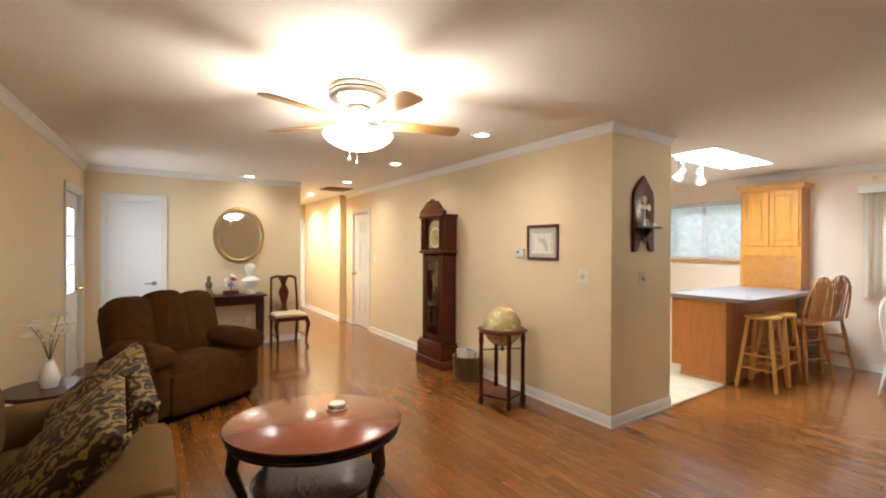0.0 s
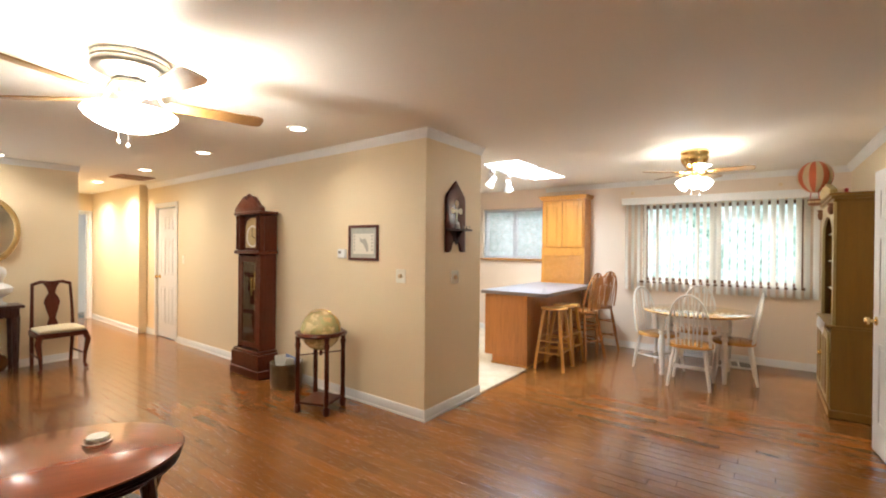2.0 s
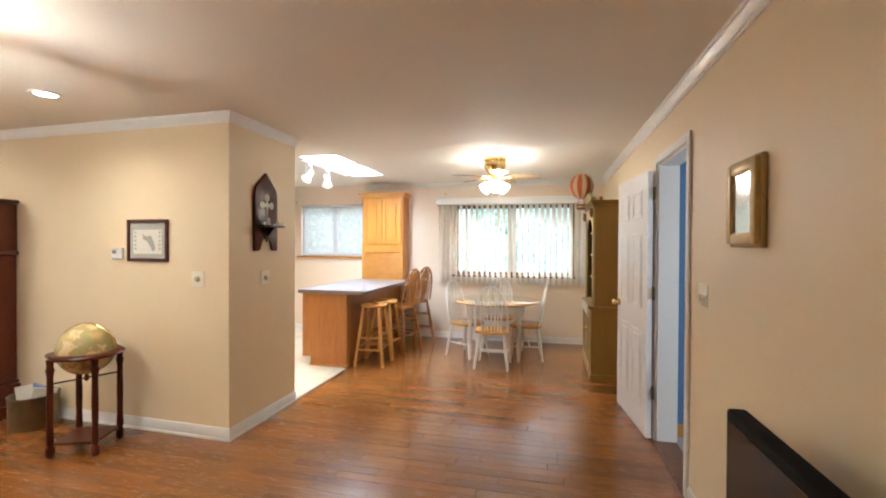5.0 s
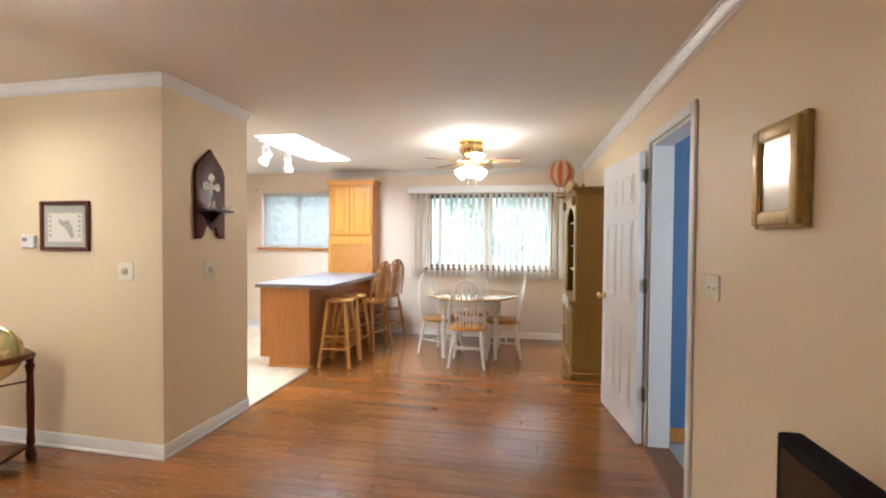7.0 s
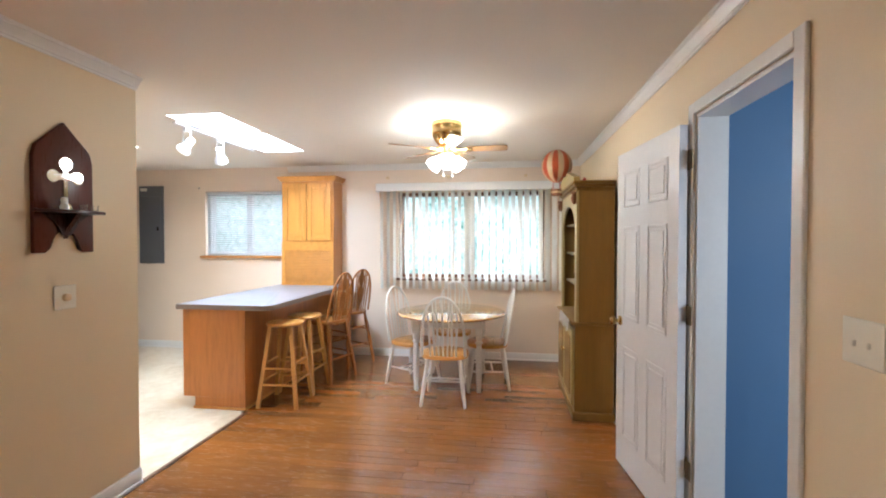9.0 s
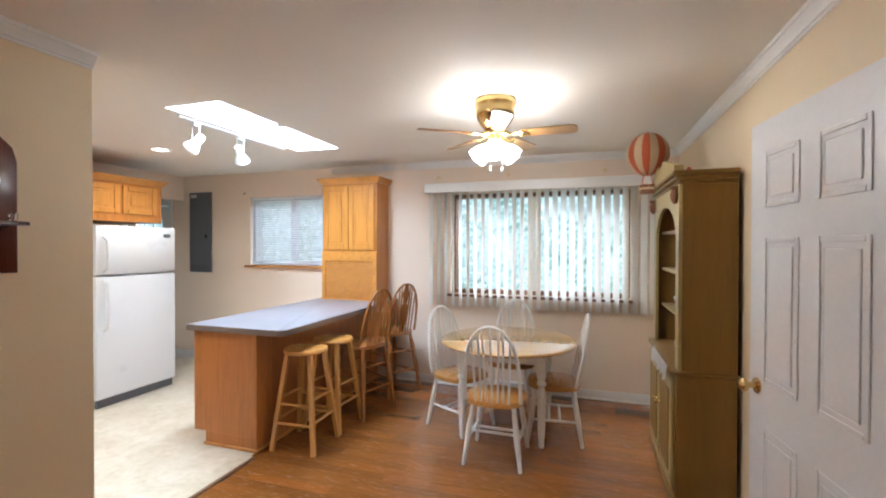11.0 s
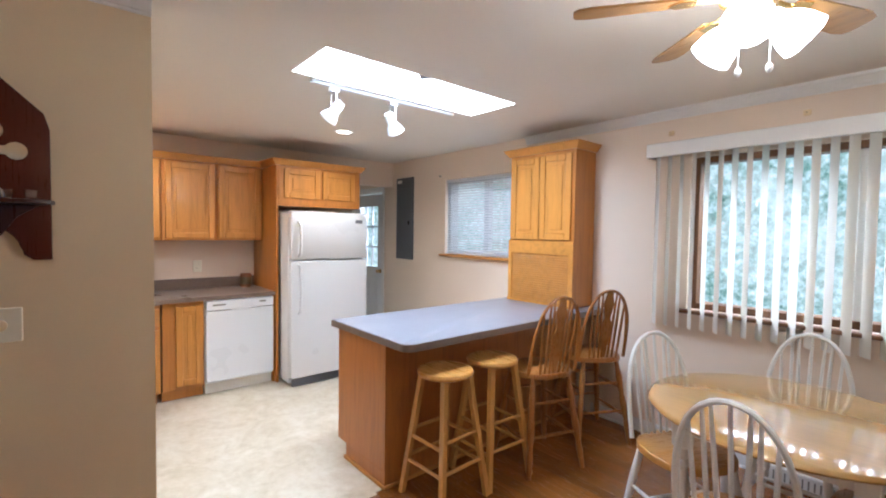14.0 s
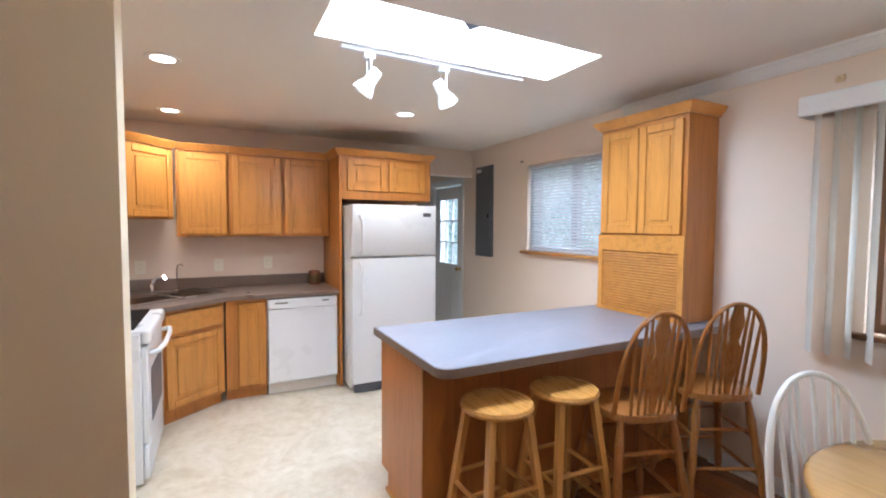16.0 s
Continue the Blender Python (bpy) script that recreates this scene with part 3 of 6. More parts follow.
casing("door_frame_front", -1.08, -0.24, 2.05, ON_FRONT, 0.14, "white casing of the front door")
panel_door("door_front", 0.80, 2.02, ON_FRONT @ pose(-1.06, 0.03, 0), "white front door with a three-light window", [(0.12, 0.38, 0.2, 0.75), (0.44, 0.70, 0.2, 0.75)], 1, False, False, (0.2, 0.62, 0.92, 1.86))
casing("door_frame_back", -4.02, -3.18, 2.08, ON_BACK, 0.14, "white casing of the back door")
panel_door("door_back", 0.80, 2.05, ON_BACK @ pose(-4.0, 0.03, 0), "white back door with a nine-light window", [(0.12, 0.38, 0.2, 0.8), (0.44, 0.70, 0.2, 0.8)], 1, False, False, (0.15, 0.66, 1.0, 1.88))


def window(name, x0, x1, z0, z1, mat, stile, sill, label):
    """A sliding window in the back wall with two panes."""
    w = thing(name, pose(0, BACK, 0), label, "window")
    w["kind"] = "structure"
    mid = (x0 + x1) / 2
    bm = B()
    addbox(bm, x0, 0.05, z0, x0 + 0.045, 0.17, z1, 0.004)
    addbox(bm, x1 - 0.045, 0.05, z0, x1, 0.17, z1, 0.004)
    addbox(bm, x0 + 0.045, 0.05, z0, x1 - 0.045, 0.17, z0 + 0.045, 0.004)
    addbox(bm, x0 + 0.045, 0.05, z1 - 0.045, x1 - 0.045, 0.17, z1, 0.004)
    part("window_frame", bm, mat, w)
    bm = B()
    addbox(bm, mid - 0.035, 0.07, z0 + 0.045, mid + 0.035, 0.14, z1 - 0.045, 0.004)
    part("mullion", bm, stile, w)
    for a, b in ((x0 + 0.045, mid - 0.035), (mid + 0.035, x1 - 0.045)):
        bm = B()
        addbox(bm, a, 0.10, z0 + 0.045, b, 0.106, z1 - 0.045)
        g = part("pane", bm, GLASS, w)
        g.visible_shadow = False
    bm = B()
    addbox(bm, x0 - 0.05, -0.055, z0 - 0.028, x1 + 0.05, 0.05, z0 - 0.001, 0.006)
    part("window_sill", bm, sill, w)
    return w


window("window_dining", 0.86, 2.68, 1.0, 2.08, WINDOW_WOOD, TRIM, WINDOW_WOOD, "wide brown wooden slider behind vertical blinds")
window("window_kitchen", -1.82, -0.62, 1.27, 2.13, ALU, ALU, OAK_H, "kitchen slider window behind mini blinds")

# garden beyond the windows: flat backdrops that glow in place of daylit foliage
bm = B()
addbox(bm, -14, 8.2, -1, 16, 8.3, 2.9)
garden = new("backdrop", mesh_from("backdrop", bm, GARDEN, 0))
tagged(garden, "glowing backdrop of a pale green hedge beyond the windows", "", "", "structure")
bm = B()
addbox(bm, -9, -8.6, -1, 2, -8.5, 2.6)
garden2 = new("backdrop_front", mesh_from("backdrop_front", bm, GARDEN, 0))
tagged(garden2, "glowing garden backdrop beyond the front door", "", "", "structure")
bm = B()
for a, b, c, d in ((-40, 4.21, 40, 40), (-40, -40, 40, -4.7)):
    addbox(bm, a, b, -0.4, c, d, -0.3)
structure("ground", bm, plain("lawn", (0.08, 0.12, 0.04), 0.9, vary=0.4, grain=20), "lawn round the house")


# ---------------------------------------------------------------- lamps
def downlight(x, y):
    d = thing("recessed_downlight", pose(x, y, CEIL), "lit recessed downlight with a white trim ring", "downlight", "recessed downlights")
    bm = B()
    lathe(bm, [(0.062, -0.001), (0.092, -0.001), (0.092, -0.006), (0.082, -0.010), (0.062, -0.006)], 24, None, 1.0, True)
    part("trim_ring", bm, TRIM, d)
    bm = B()
    lathe(bm, [(0.004, -0.006), (0.03, -0.006), (0.061, -0.003), (0.061, -0.001), (0.004, -0.001)], 24)
    part("lens", bm, CAN, d, "glowing lens")
    return d


def can_lamp(x, y, power):
    ob = new("downlight_lamp", bpy.data.lights.new("downlight_lamp", "SPOT"))
    ob.data.energy, ob.data.color, ob.data.spot_size, ob.data.spot_blend = power, (1.0, 0.93, 0.82), radians(160), 1.0
    ob.data.shadow_soft_size = 0.06
    ob.matrix_world = look((x, y, CEIL - 0.03), (x, y, 0))


first_can = downlight(-0.89, -0.61)
for x, y in ((-2.56, -0.58), (-4.60, -1.83), (-4.32, -0.48), (-6.24, -0.43), (-7.6, -0.4), (-1.11, 0.92), (-2.40, 0.85), (-1.62, 2.58)):
    copy_thing(first_can, pose(x, y, CEIL))
for x, y, power in ((-0.89, -0.61, 30), (-2.56, -0.58, 36), (-4.30, -1.83, 30), (-4.32, -0.48, 38), (-6.24, -0.43, 150), (-7.6, -0.4, 130), (-1.11, 0.92, 60), (-2.30, 0.92, 60), (-1.62, 2.58, 60)):
    can_lamp(x, y, power)


def fan_blade(r0, r1, w):
    """A pitched blade with rounded tip, along +x."""
    bm = B()
    out = [(r0, -w * 0.36), (r1 - 0.05, -w * 0.5), (r1 - 0.012, -w * 0.42), (r1, -w * 0.25), (r1, w * 0.25), (r1 - 0.012, w * 0.42), (r1 - 0.05, w * 0.5), (r0, w * 0.36)]
    prism(bm, out, -0.004, 0.004, pose(0, 0, 0, -11, 0, 0), 0.002)
    return bm


def ceiling_fan(name, m, r1, w, start, metal, label, bowl, blade_mat):
    fan = thing(name, m, label, "ceiling fan")
    if bowl:
        shapes = ([(0.165, 0), (0.178, -0.008), (0.180, -0.03), (0.174, -0.036), (0.180, -0.042), (0.180, -0.066), (0.172, -0.076), (0.150, -0.082), (0.105, -0.112), (0.07, -0.122)],
                  [(0.07, -0.122), (0.085, -0.128), (0.085, -0.150), (0.07, -0.156)],
                  [(0.055, -0.156), (0.060, -0.166), (0.060, -0.200), (0.045, -0.212)])
    else:
        shapes = ([(0.128, 0), (0.132, -0.012), (0.132, -0.035), (0.122, -0.055), (0.126, -0.075), (0.118, -0.11), (0.09, -0.155), (0.062, -0.187), (0.05, -0.195)],
                  [(0.07, -0.195), (0.088, -0.203), (0.088, -0.223), (0.07, -0.231)],
                  [(0.045, -0.231), (0.055, -0.245), (0.055, -0.275), (0.04, -0.29)])
    for nm, prof in zip(("motor_housing", "hub", "switch_housing"), shapes):
        bm = B()
        lathe(bm, prof, 36)
        part(nm, bm, metal, fan)
    if bowl:
        for i in range(12):
            bm = B()
            addbox(bm, 0.112, -0.007, -0.0035, 0.146, 0.007, 0.0035, 0.002, pose(0, 0, 0, 0, 0, 30 * i) @ pose(0, 0, -0.0975, 0, -33, 0) @ pose(-0.002, 0, -0.022))
            part("motor_vent", bm, BLACK, fan, "dark vent slot")
    for i in range(5):
        a = start + 72 * i
        turn = pose(0, 0, -0.217, 0, 0, a)
        bm = fan_blade(0.17, r1, w)
        bmesh.ops.transform(bm, matrix=turn, verts=bm.verts[:])
        bl = part("blade", bm, blade_mat, fan, "")
        bm = B()
        tube(bm, [(0.075, 0, 0.08 if bowl else -0.003), (0.11, 0, 0.06 if bowl else -0.003), (0.14, 0, 0.004 if bowl else -0.003), (0.18, 0, -0.005)], 0.011, 6, 0.6)
        prism(bm, [(0.15, -0.03), (0.2, -0.038), (0.225, 0), (0.2, 0.038), (0.15, 0.03)], -0.009, -0.004, pose(0, 0, 0, -11, 0, 0))
        bmesh.ops.transform(bm, matrix=turn, verts=bm.verts[:])
        part("blade_arm", bm, metal, fan)
    if bowl:
        bm = B()
        outer = [(0.212, -0.288), (0.215, -0.296), (0.198, -0.318), (0.162, -0.346), (0.11, -0.370), (0.05, -0.385), (0.008, -0.389)]
        lathe(bm, outer + [(r_ * 0.97, z_ + 0.006) for r_, z_ in reversed(outer)], 36, None, 1.0, True)
        part("lamp_bowl", bm, BULB, fan, "glowing white glass bowl")
    else:
        for k in range(3):
            bm = B()
            mm = pose(0, 0, -0.275, 0, 0, 40 + 120 * k) @ pose(0.045, 0, 0, 0, 128, 0)
            lathe(bm, [(0.022, 0), (0.026, 0.02), (0.045, 0.045), (0.058, 0.08), (0.064, 0.115), (0.055, 0.12), (0.01, 0.112)], 20, mm)
            part("lamp_shade", bm, SHADE, fan, "glowing frosted glass shade")
    for k, (px, py) in enumerate(((0.05, -0.03), (-0.02, -0.05))):
        bm = B()
        z1 = -0.47 + 0.03 * k if bowl else -0.44
        rod(bm, (px, py, -0.28), (px, py, z1), 0.0015, seg=6)
        lathe(bm, [(0.003, 0.02), (0.009, 0.012), (0.009, 0.0), (0.003, -0.008)], 10, Matrix.Translation((px, py, z1 - 0.01)))
        part("pull_chain", bm, TRIM, fan)
    return fan


BLADE_OAK = wood("fan_blade_oak", (0.36, 0.19, 0.06), 0, 0.35, 0.6, 0.3, 0.35)
ceiling_fan("ceiling_fan", pose(-0.45, -1.97, CEIL), 0.67, 0.135, 2, NICKEL, "five-blade oak ceiling fan with brushed nickel motor and lit glass bowl", True, BLADE_OAK)
ceiling_fan("ceiling_fan", pose(1.72, 2.13, CEIL), 0.50, 0.115, -2, BRASS, "brass five-blade ceiling fan with lit frosted shades over the table", False, BLADE_OAK)



def fan_bulbs(x, y, z, r, power):
    """The three bulbs of a fan's light kit."""
    for k in range(3):
        a = radians(100 + 120 * k)
        ob = new("fan_bulb", bpy.data.lights.new("fan_bulb", "POINT"))
        ob.data.energy, ob.data.color, ob.data.shadow_soft_size = power, (1.0, 0.95, 0.86), 0.03
        ob.location = (x + r * math.cos(a), y + r * math.sin(a), z)


fan_bulbs(-0.45, -1.97, CEIL - 0.322, 0.06, 22)
fan_bulbs(1.72, 2.13, CEIL - 0.250, 0.13, 6)

track = thing("track_light", pose(-0.455, 2.32, CEIL), "white track light with two swivel spot heads by the skylight", "track light")
bm = B()
addbox(bm, -0.017, -0.57, -0.022, 0.017, 0.57, 0, 0.003)
part("track", bm, WHITE_PLASTIC, track)
for y, lean in ((-0.42, -32), (0.02, 38)):
    bm = B()
    addbox(bm, -0.02, y - 0.03, -0.05, 0.02, y + 0.03, -0.022, 0.004)
    for s in (-0.035, 0.035):
        rod(bm, (s, y, -0.05), (s, y, -0.17), 0.004, seg=8)
    rod(bm, (-0.035, y, -0.05), (0.035, y, -0.05), 0.005, seg=8)
    stem = part("stem", bm, WHITE_PLASTIC, track)
    bm = B()
    mm = Matrix.Translation((0, y, -0.17)) @ pose(0, 0, 0, lean, 18, 0)
    lathe(bm, [(0.028, 0.075), (0.032, 0.06), (0.032, 0.0), (0.05, -0.03), (0.06, -0.065), (0.052, -0.066), (0.03, -0.03)], 20, mm)
    head = part("spot_head", bm, WHITE_PLASTIC, track, "white cylindrical spot head")
    bm = B()
    lathe(bm, [(0.002, -0.05), (0.03, -0.055), (0.048, -0.058), (0.048, -0.05), (0.002, -0.045)], 16, mm)
    part("bulb", bm, CAN_K, head)

vent = thing("ceiling_vent", pose(-5.2, -0.32, CEIL), "brown slatted return-air vent in the ceiling", "vent")
bm = B()
addbox(bm, -0.2, -0.2, -0.004, 0.2, 0.2, 0)
part("backing", bm, BLACK, vent)
bm = B()
for a in ((-0.22, -0.22, 0.22, -0.19), (-0.22, 0.19, 0.22, 0.22), (-0.22, -0.19, -0.19, 0.19), (0.19, -0.19, 0.22, 0.19)):
    addbox(bm, a[0], a[1], -0.014, a[2], a[3], 0, 0.003)
part("frame", bm, WICKER, vent)
for i in range(9):
    bm = B()
    y = -0.17 + 0.0425 * i
    addbox(bm, -0.19, y - 0.012, -0.012, 0.19, y + 0.012, -0.009, 0, pose(0, 0, 0))
    part("slat", bm, WICKER, vent)


# ---------------------------------------------------------------- blinds
vb = thing("vertical_blind", pose(0, BACK, 0), "cream vertical blind with open vanes and white valance", "blind")
bm = B()
addbox(bm, 0.60, -0.14, 2.085, 2.95, -0.115, 2.185, 0.006)
addbox(bm, 0.60, -0.115, 2.085, 0.615, -0.002, 2.185, 0.003)
addbox(bm, 2.935, -0.115, 2.085, 2.95, -0.002, 2.185, 0.003)
addbox(bm, 0.615, -0.115, 2.175, 2.935, -0.002, 2.185, 0.002)
part("valance", bm, WHITE_PLASTIC, vb, "white valance board")
bm = B()
addbox(bm, 0.63, -0.085, 2.12, 2.93, -0.045, 2.15, 0.004)
part("head_rail", bm, WHITE_PLASTIC, vb)
vane_mesh = None
xs = [0.66 + 0.082 * i for i in range(28)]
for i, x in enumerate(xs):
    if vane_mesh is None:
        bm = B()
        n = 6
        rows_ = []
        for z in (0.0, 1.24):
            rows_.append([bm.verts.new((-0.044 + 0.088 * k / n, 0.006 * math.sin(math.pi * k / n), z)) for k in range(n + 1)])
        for k in range(n):
            bm.faces.new((rows_[0][k], rows_[0][k + 1], rows_[1][k + 1], rows_[1][k]))
        bmesh.ops.solidify(bm, geom=bm.faces[:], thickness=0.0012)
        vane_mesh = mesh_from("vane", bm, VANE)
    v = new("vane", vane_mesh)
    v.parent = vb
    v.matrix_basis = pose(x, -0.065, 0.87, 0, 0, 128 + random.uniform(-4, 4))

mb = thing("mini_blind", pose(0, BACK, 0), "grey-white horizontal mini blind, half open, over the kitchen window", "blind")
bm = B()
addbox(bm, -1.80, 0.005, 2.09, -0.64, 0.035, 2.125, 0.003)
part("head_rail", bm, SLAT, mb)
bm = B()
addbox(bm, -1.80, 0.01, 1.275, -0.64, 0.032, 1.29, 0.003)
part("bottom_rail", bm, SLAT, mb)
bm = B()
addbox(bm, -0.579, -0.0125, -0.0005, 0.579, 0.0125, 0.0005)
slat_mesh = mesh_from("slat", bm, SLAT, 0)
for i in range(28):
    s = new("slat", slat_mesh)
    s.parent = mb
    s.matrix_basis = pose(-1.22, 0.02, 1.302 + 0.0284 * i, -50, 0, 0)
for x in (-1.6, -0.85):
    bm = B()
    rod(bm, (x, 0.004, 1.28), (x, 0.004, 2.1), 0.0012, seg=5)
    part("cord", bm, SLAT, mb)

for x in (0.72, 1.50, 2.45):
    hk = thing("curtain_bracket", pose(x, BACK, 2.27), "small beige leftover curtain bracket on the wall", "bracket", "curtain brackets")
    bm = B()
    addbox(bm, -0.02, -0.012, -0.018, 0.02, 0, 0.018, 0.004)
    addbox(bm, -0.006, -0.045, -0.004, 0.006, -0.012, 0.004, 0.002)
    part("plate", bm, CREAM, hk)
hk = thing("curtain_bracket", pose(-1.9, BACK, 2.18), "small metal curtain bracket beside the kitchen window", "bracket", "curtain brackets")
bm = B()
addbox(bm, -0.008, -0.03, -0.012, 0.008, 0, 0.012, 0.003)
part("plate", bm, NICKEL, hk)


# ---------------------------------------------------------------- kitchen
def shaker_door(parent, x0, x1, z0, z1, y, name="door", handle=False, flat=False):
    """A raised-panel front whose outer face is at local y (towards -y)."""
    bm = B()
    t = 0.055 if x1 - x0 > 0.2 else 0.035
    if flat:
        addbox(bm, x0, y, z0, x1, y + 0.02, z1, 0.006)
    else:
        for b in ((x0, z0, x0 + t, z1), (x1 - t, z0, x1, z1), (x0 + t, z0, x1 - t, z0 + t), (x0 + t, z1 - t, x1 - t, z1)):
            addbox(bm, b[0], y, b[1], b[2], y + 0.02, b[3], 0.004)
    d = part(name, bm, OAK if not flat else OAK_H, parent)
    if not flat:
        bm = B()
        addbox(bm, x0 + t, y + 0.010, z0 + t, x1 - t, y + 0.018, z1 - t)
        addbox(bm, x0 + t + 0.03, y + 0.003, z0 + t + 0.03, x1 - t - 0.03, y + 0.010, z1 - t - 0.03, 0.006)
        part("panel", bm, OAK, d)
    return d


# frames whose local -y looks into the room
KW = pose(0, 0, 0, 0, 0, 90)          # west run: local x = world y, local -y = world +x ; local y = -world x


def crown_strip(parent, x0, x1, yf, z, mat=OAK_H, left=None, right=None):
    bm = B()
    prof = [(0, 0), (0.012, 0), (0.018, 0.012), (0.045, 0.045), (0.05, 0.06), (0, 0.06)]
    a = [bm.verts.new((x0 - (d if left is not None else 0), yf - d, z + h)) for d, h in prof]
    b = [bm.verts.new((x1 + (d if right is not None else 0), yf - d, z + h)) for d, h in prof]
    n = len(prof)
    for i in range(n):
        bm.faces.new((a[i], a[(i + 1) % n], b[(i + 1) % n], b[i]))
    bm.faces.new(a)
    bm.faces.new(list(reversed(b)))
    for side, x in ((left, x0), (right, x1)):
        if side is not None:
            s = -1 if x == x0 else 1
            p = [bm.verts.new((x + s * d, yf - d, z + h)) for d, h in prof]
            q = [bm.verts.new((x + s * d, side, z + h)) for d, h in prof]
            for i in range(n):
                bm.faces.new((p[i], p[(i + 1) % n], q[(i + 1) % n], q[i]))
            bm.faces.new(q)
    return part("crown", bm, mat, parent, "oak crown moulding")


def wall_cabinet(label, m, x0, x1, z0, z1, yf, yb, doors, crown=True, left=None, right=None):
    c = thing("wall_cabinet", m, label, "kitchen cabinet", "oak wall cabinets")
    bm = B()
    addbox(bm, x0, yf + 0.021, z0, x1, yb, z1, 0.003)
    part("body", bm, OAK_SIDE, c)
    for a, b, za, zb in doors:
        shaker_door(c, a, b, za, zb, yf)
    if crown:
        crown_strip(c, x0, x1, yf + 0.02, z1, OAK_H, left, right)
    return c


# along the west wall (local x is world y, local y = -world x)
wall_cabinet("honey oak wall cabinet with one raised-panel door", KW, 0.86, 1.27, 1.41, 2.16, 2.60, 2.918, [(0.885, 1.255, 1.43, 2.14)])
wall_cabinet("honey oak wall cabinet with one raised-panel door", KW, 1.272, 1.73, 1.41, 2.16, 2.60, 2.918, [(1.30, 1.715, 1.43, 2.14)])
wall_cabinet("honey oak wall cabinet with one raised-panel door", KW, 1.732, 2.17, 1.41, 2.16, 2.60, 2.918, [(1.75, 2.15, 1.43, 2.14)])
# diagonal one in the corner
wall_cabinet("honey oak corner wall cabinet above the sink", pose(-2.25, 0.55, 0, 0, 0, 138.5), 0.0, 0.465, 1.56, 2.16, -0.0, 0.22, [(0.02, 0.445, 1.58, 2.14)])
wall_cabinet("honey oak wall cabinet over the stove", pose(-1.2, 0.50, 0, 0, 0, 180), 0.0, 0.76, 1.56, 2.16, 0.0, 0.30, [(0.02, 0.375, 1.58, 2.14), (0.385, 0.74, 1.58, 2.14)])

fs = thing("fridge_surround", KW, "tall honey oak surround with a cabinet over the refrigerator", "kitchen cabinet")
bm = B()
addbox(bm, 2.175, 2.235, 0.004, 2.20, 2.918, 2.16, 0.003)
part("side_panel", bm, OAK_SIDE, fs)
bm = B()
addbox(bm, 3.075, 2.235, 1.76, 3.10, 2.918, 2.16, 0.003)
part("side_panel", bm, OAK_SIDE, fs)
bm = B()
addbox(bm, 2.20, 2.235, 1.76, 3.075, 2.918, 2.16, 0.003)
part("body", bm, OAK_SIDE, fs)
shaker_door(fs, 2.25, 2.625, 1.84, 2.13, 2.214)
shaker_door(fs, 2.655, 3.03, 1.84, 2.13, 2.214)
crown_strip(fs, 2.175, 3.10, 2.235, 2.16, OAK_H, 2.6, 2.918)

fr = thing("refrigerator", KW @ pose(2.225, 0, 0), "white top-freezer refrigerator with two textured doors", "refrigerator")
bm = B()
addbox(bm, 0, 2.05, 0.03, 0.82, 2.85, 1.70, 0.01)
part("body", bm, APPLIANCE, fr)
for z0, z1 in ((0.09, 1.225), (1.24, 1.705)):
    bm = B()
    addbox(bm, 0.0, 1.975, z0, 0.82, 2.045, z1, 0.014, None, 2)
    d = part("door", bm, APPLIANCE, fr)
    bm = B()
    za, zb = (0.72, 1.19) if z0 < 0.5 else (1.27, 1.60)
    tube(bm, [(0.07, 1.975, za), (0.075, 1.935, za + 0.03), (0.08, 1.93, (za + zb) / 2), (0.075, 1.935, zb - 0.03), (0.07, 1.975, zb)], 0.014, 8)
    part("handle", bm, APPLIANCE, d, "white bow handle")
bm = B()
addbox(bm, 0.68, 1.972, 1.60, 0.76, 1.976, 1.635, 0.001)
part("badge", bm, DARK_GREY, fr, "small grey badge plate")
bm = B()
addbox(bm, 0.02, 2.0, 0.01, 0.80, 2.03, 0.085, 0.003)
for i in range(5):
    addbox(bm, 0.05, 1.995, 0.02 + 0.012 * i, 0.77, 2.0, 0.027 + 0.012 * i)
part("kick_grille", bm, DARK_GREY, fr, "grey slotted kick grille")

bc = thing("base_cabinet", KW, "honey oak base cabinet with one tall door", "kitchen cabinet", "oak base cabinets")
bm = B()
addbox(bm, 1.22, 2.29, 0.10, 1.545, 2.918, 0.875, 0.003)
addbox(bm, 1.22, 2.34, 0.005, 1.545, 2.918, 0.10)
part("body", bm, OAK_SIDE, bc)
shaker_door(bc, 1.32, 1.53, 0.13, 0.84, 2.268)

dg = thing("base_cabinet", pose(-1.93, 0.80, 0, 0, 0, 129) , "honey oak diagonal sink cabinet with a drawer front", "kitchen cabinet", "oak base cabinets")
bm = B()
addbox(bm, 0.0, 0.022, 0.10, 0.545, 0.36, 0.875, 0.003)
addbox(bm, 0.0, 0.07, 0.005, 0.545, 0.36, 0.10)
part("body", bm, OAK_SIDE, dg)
shaker_door(dg, 0.03, 0.515, 0.13, 0.66, 0.0)
shaker_door(dg, 0.03, 0.515, 0.69, 0.845, 0.0, "drawer_front", flat=True)

dr = thing("base_cabinet", pose(-1.895, 0.80, 0, 0, 0, 180), "narrow honey oak drawer unit beside the stove", "kitchen cabinet", "oak base cabinets")
bm = B()
addbox(bm, 0.0, 0.022, 0.10, 0.10, 0.6, 0.875, 0.003)
addbox(bm, 0.0, 0.07, 0.005, 0.10, 0.6, 0.10)
part("body", bm, OAK_SIDE, dr)
for z0, z1 in ((0.13, 0.34), (0.36, 0.52), (0.54, 0.68), (0.70, 0.85)):
    shaker_door(dr, 0.01, 0.095, z0, z1, 0.0, "drawer_front", flat=True)

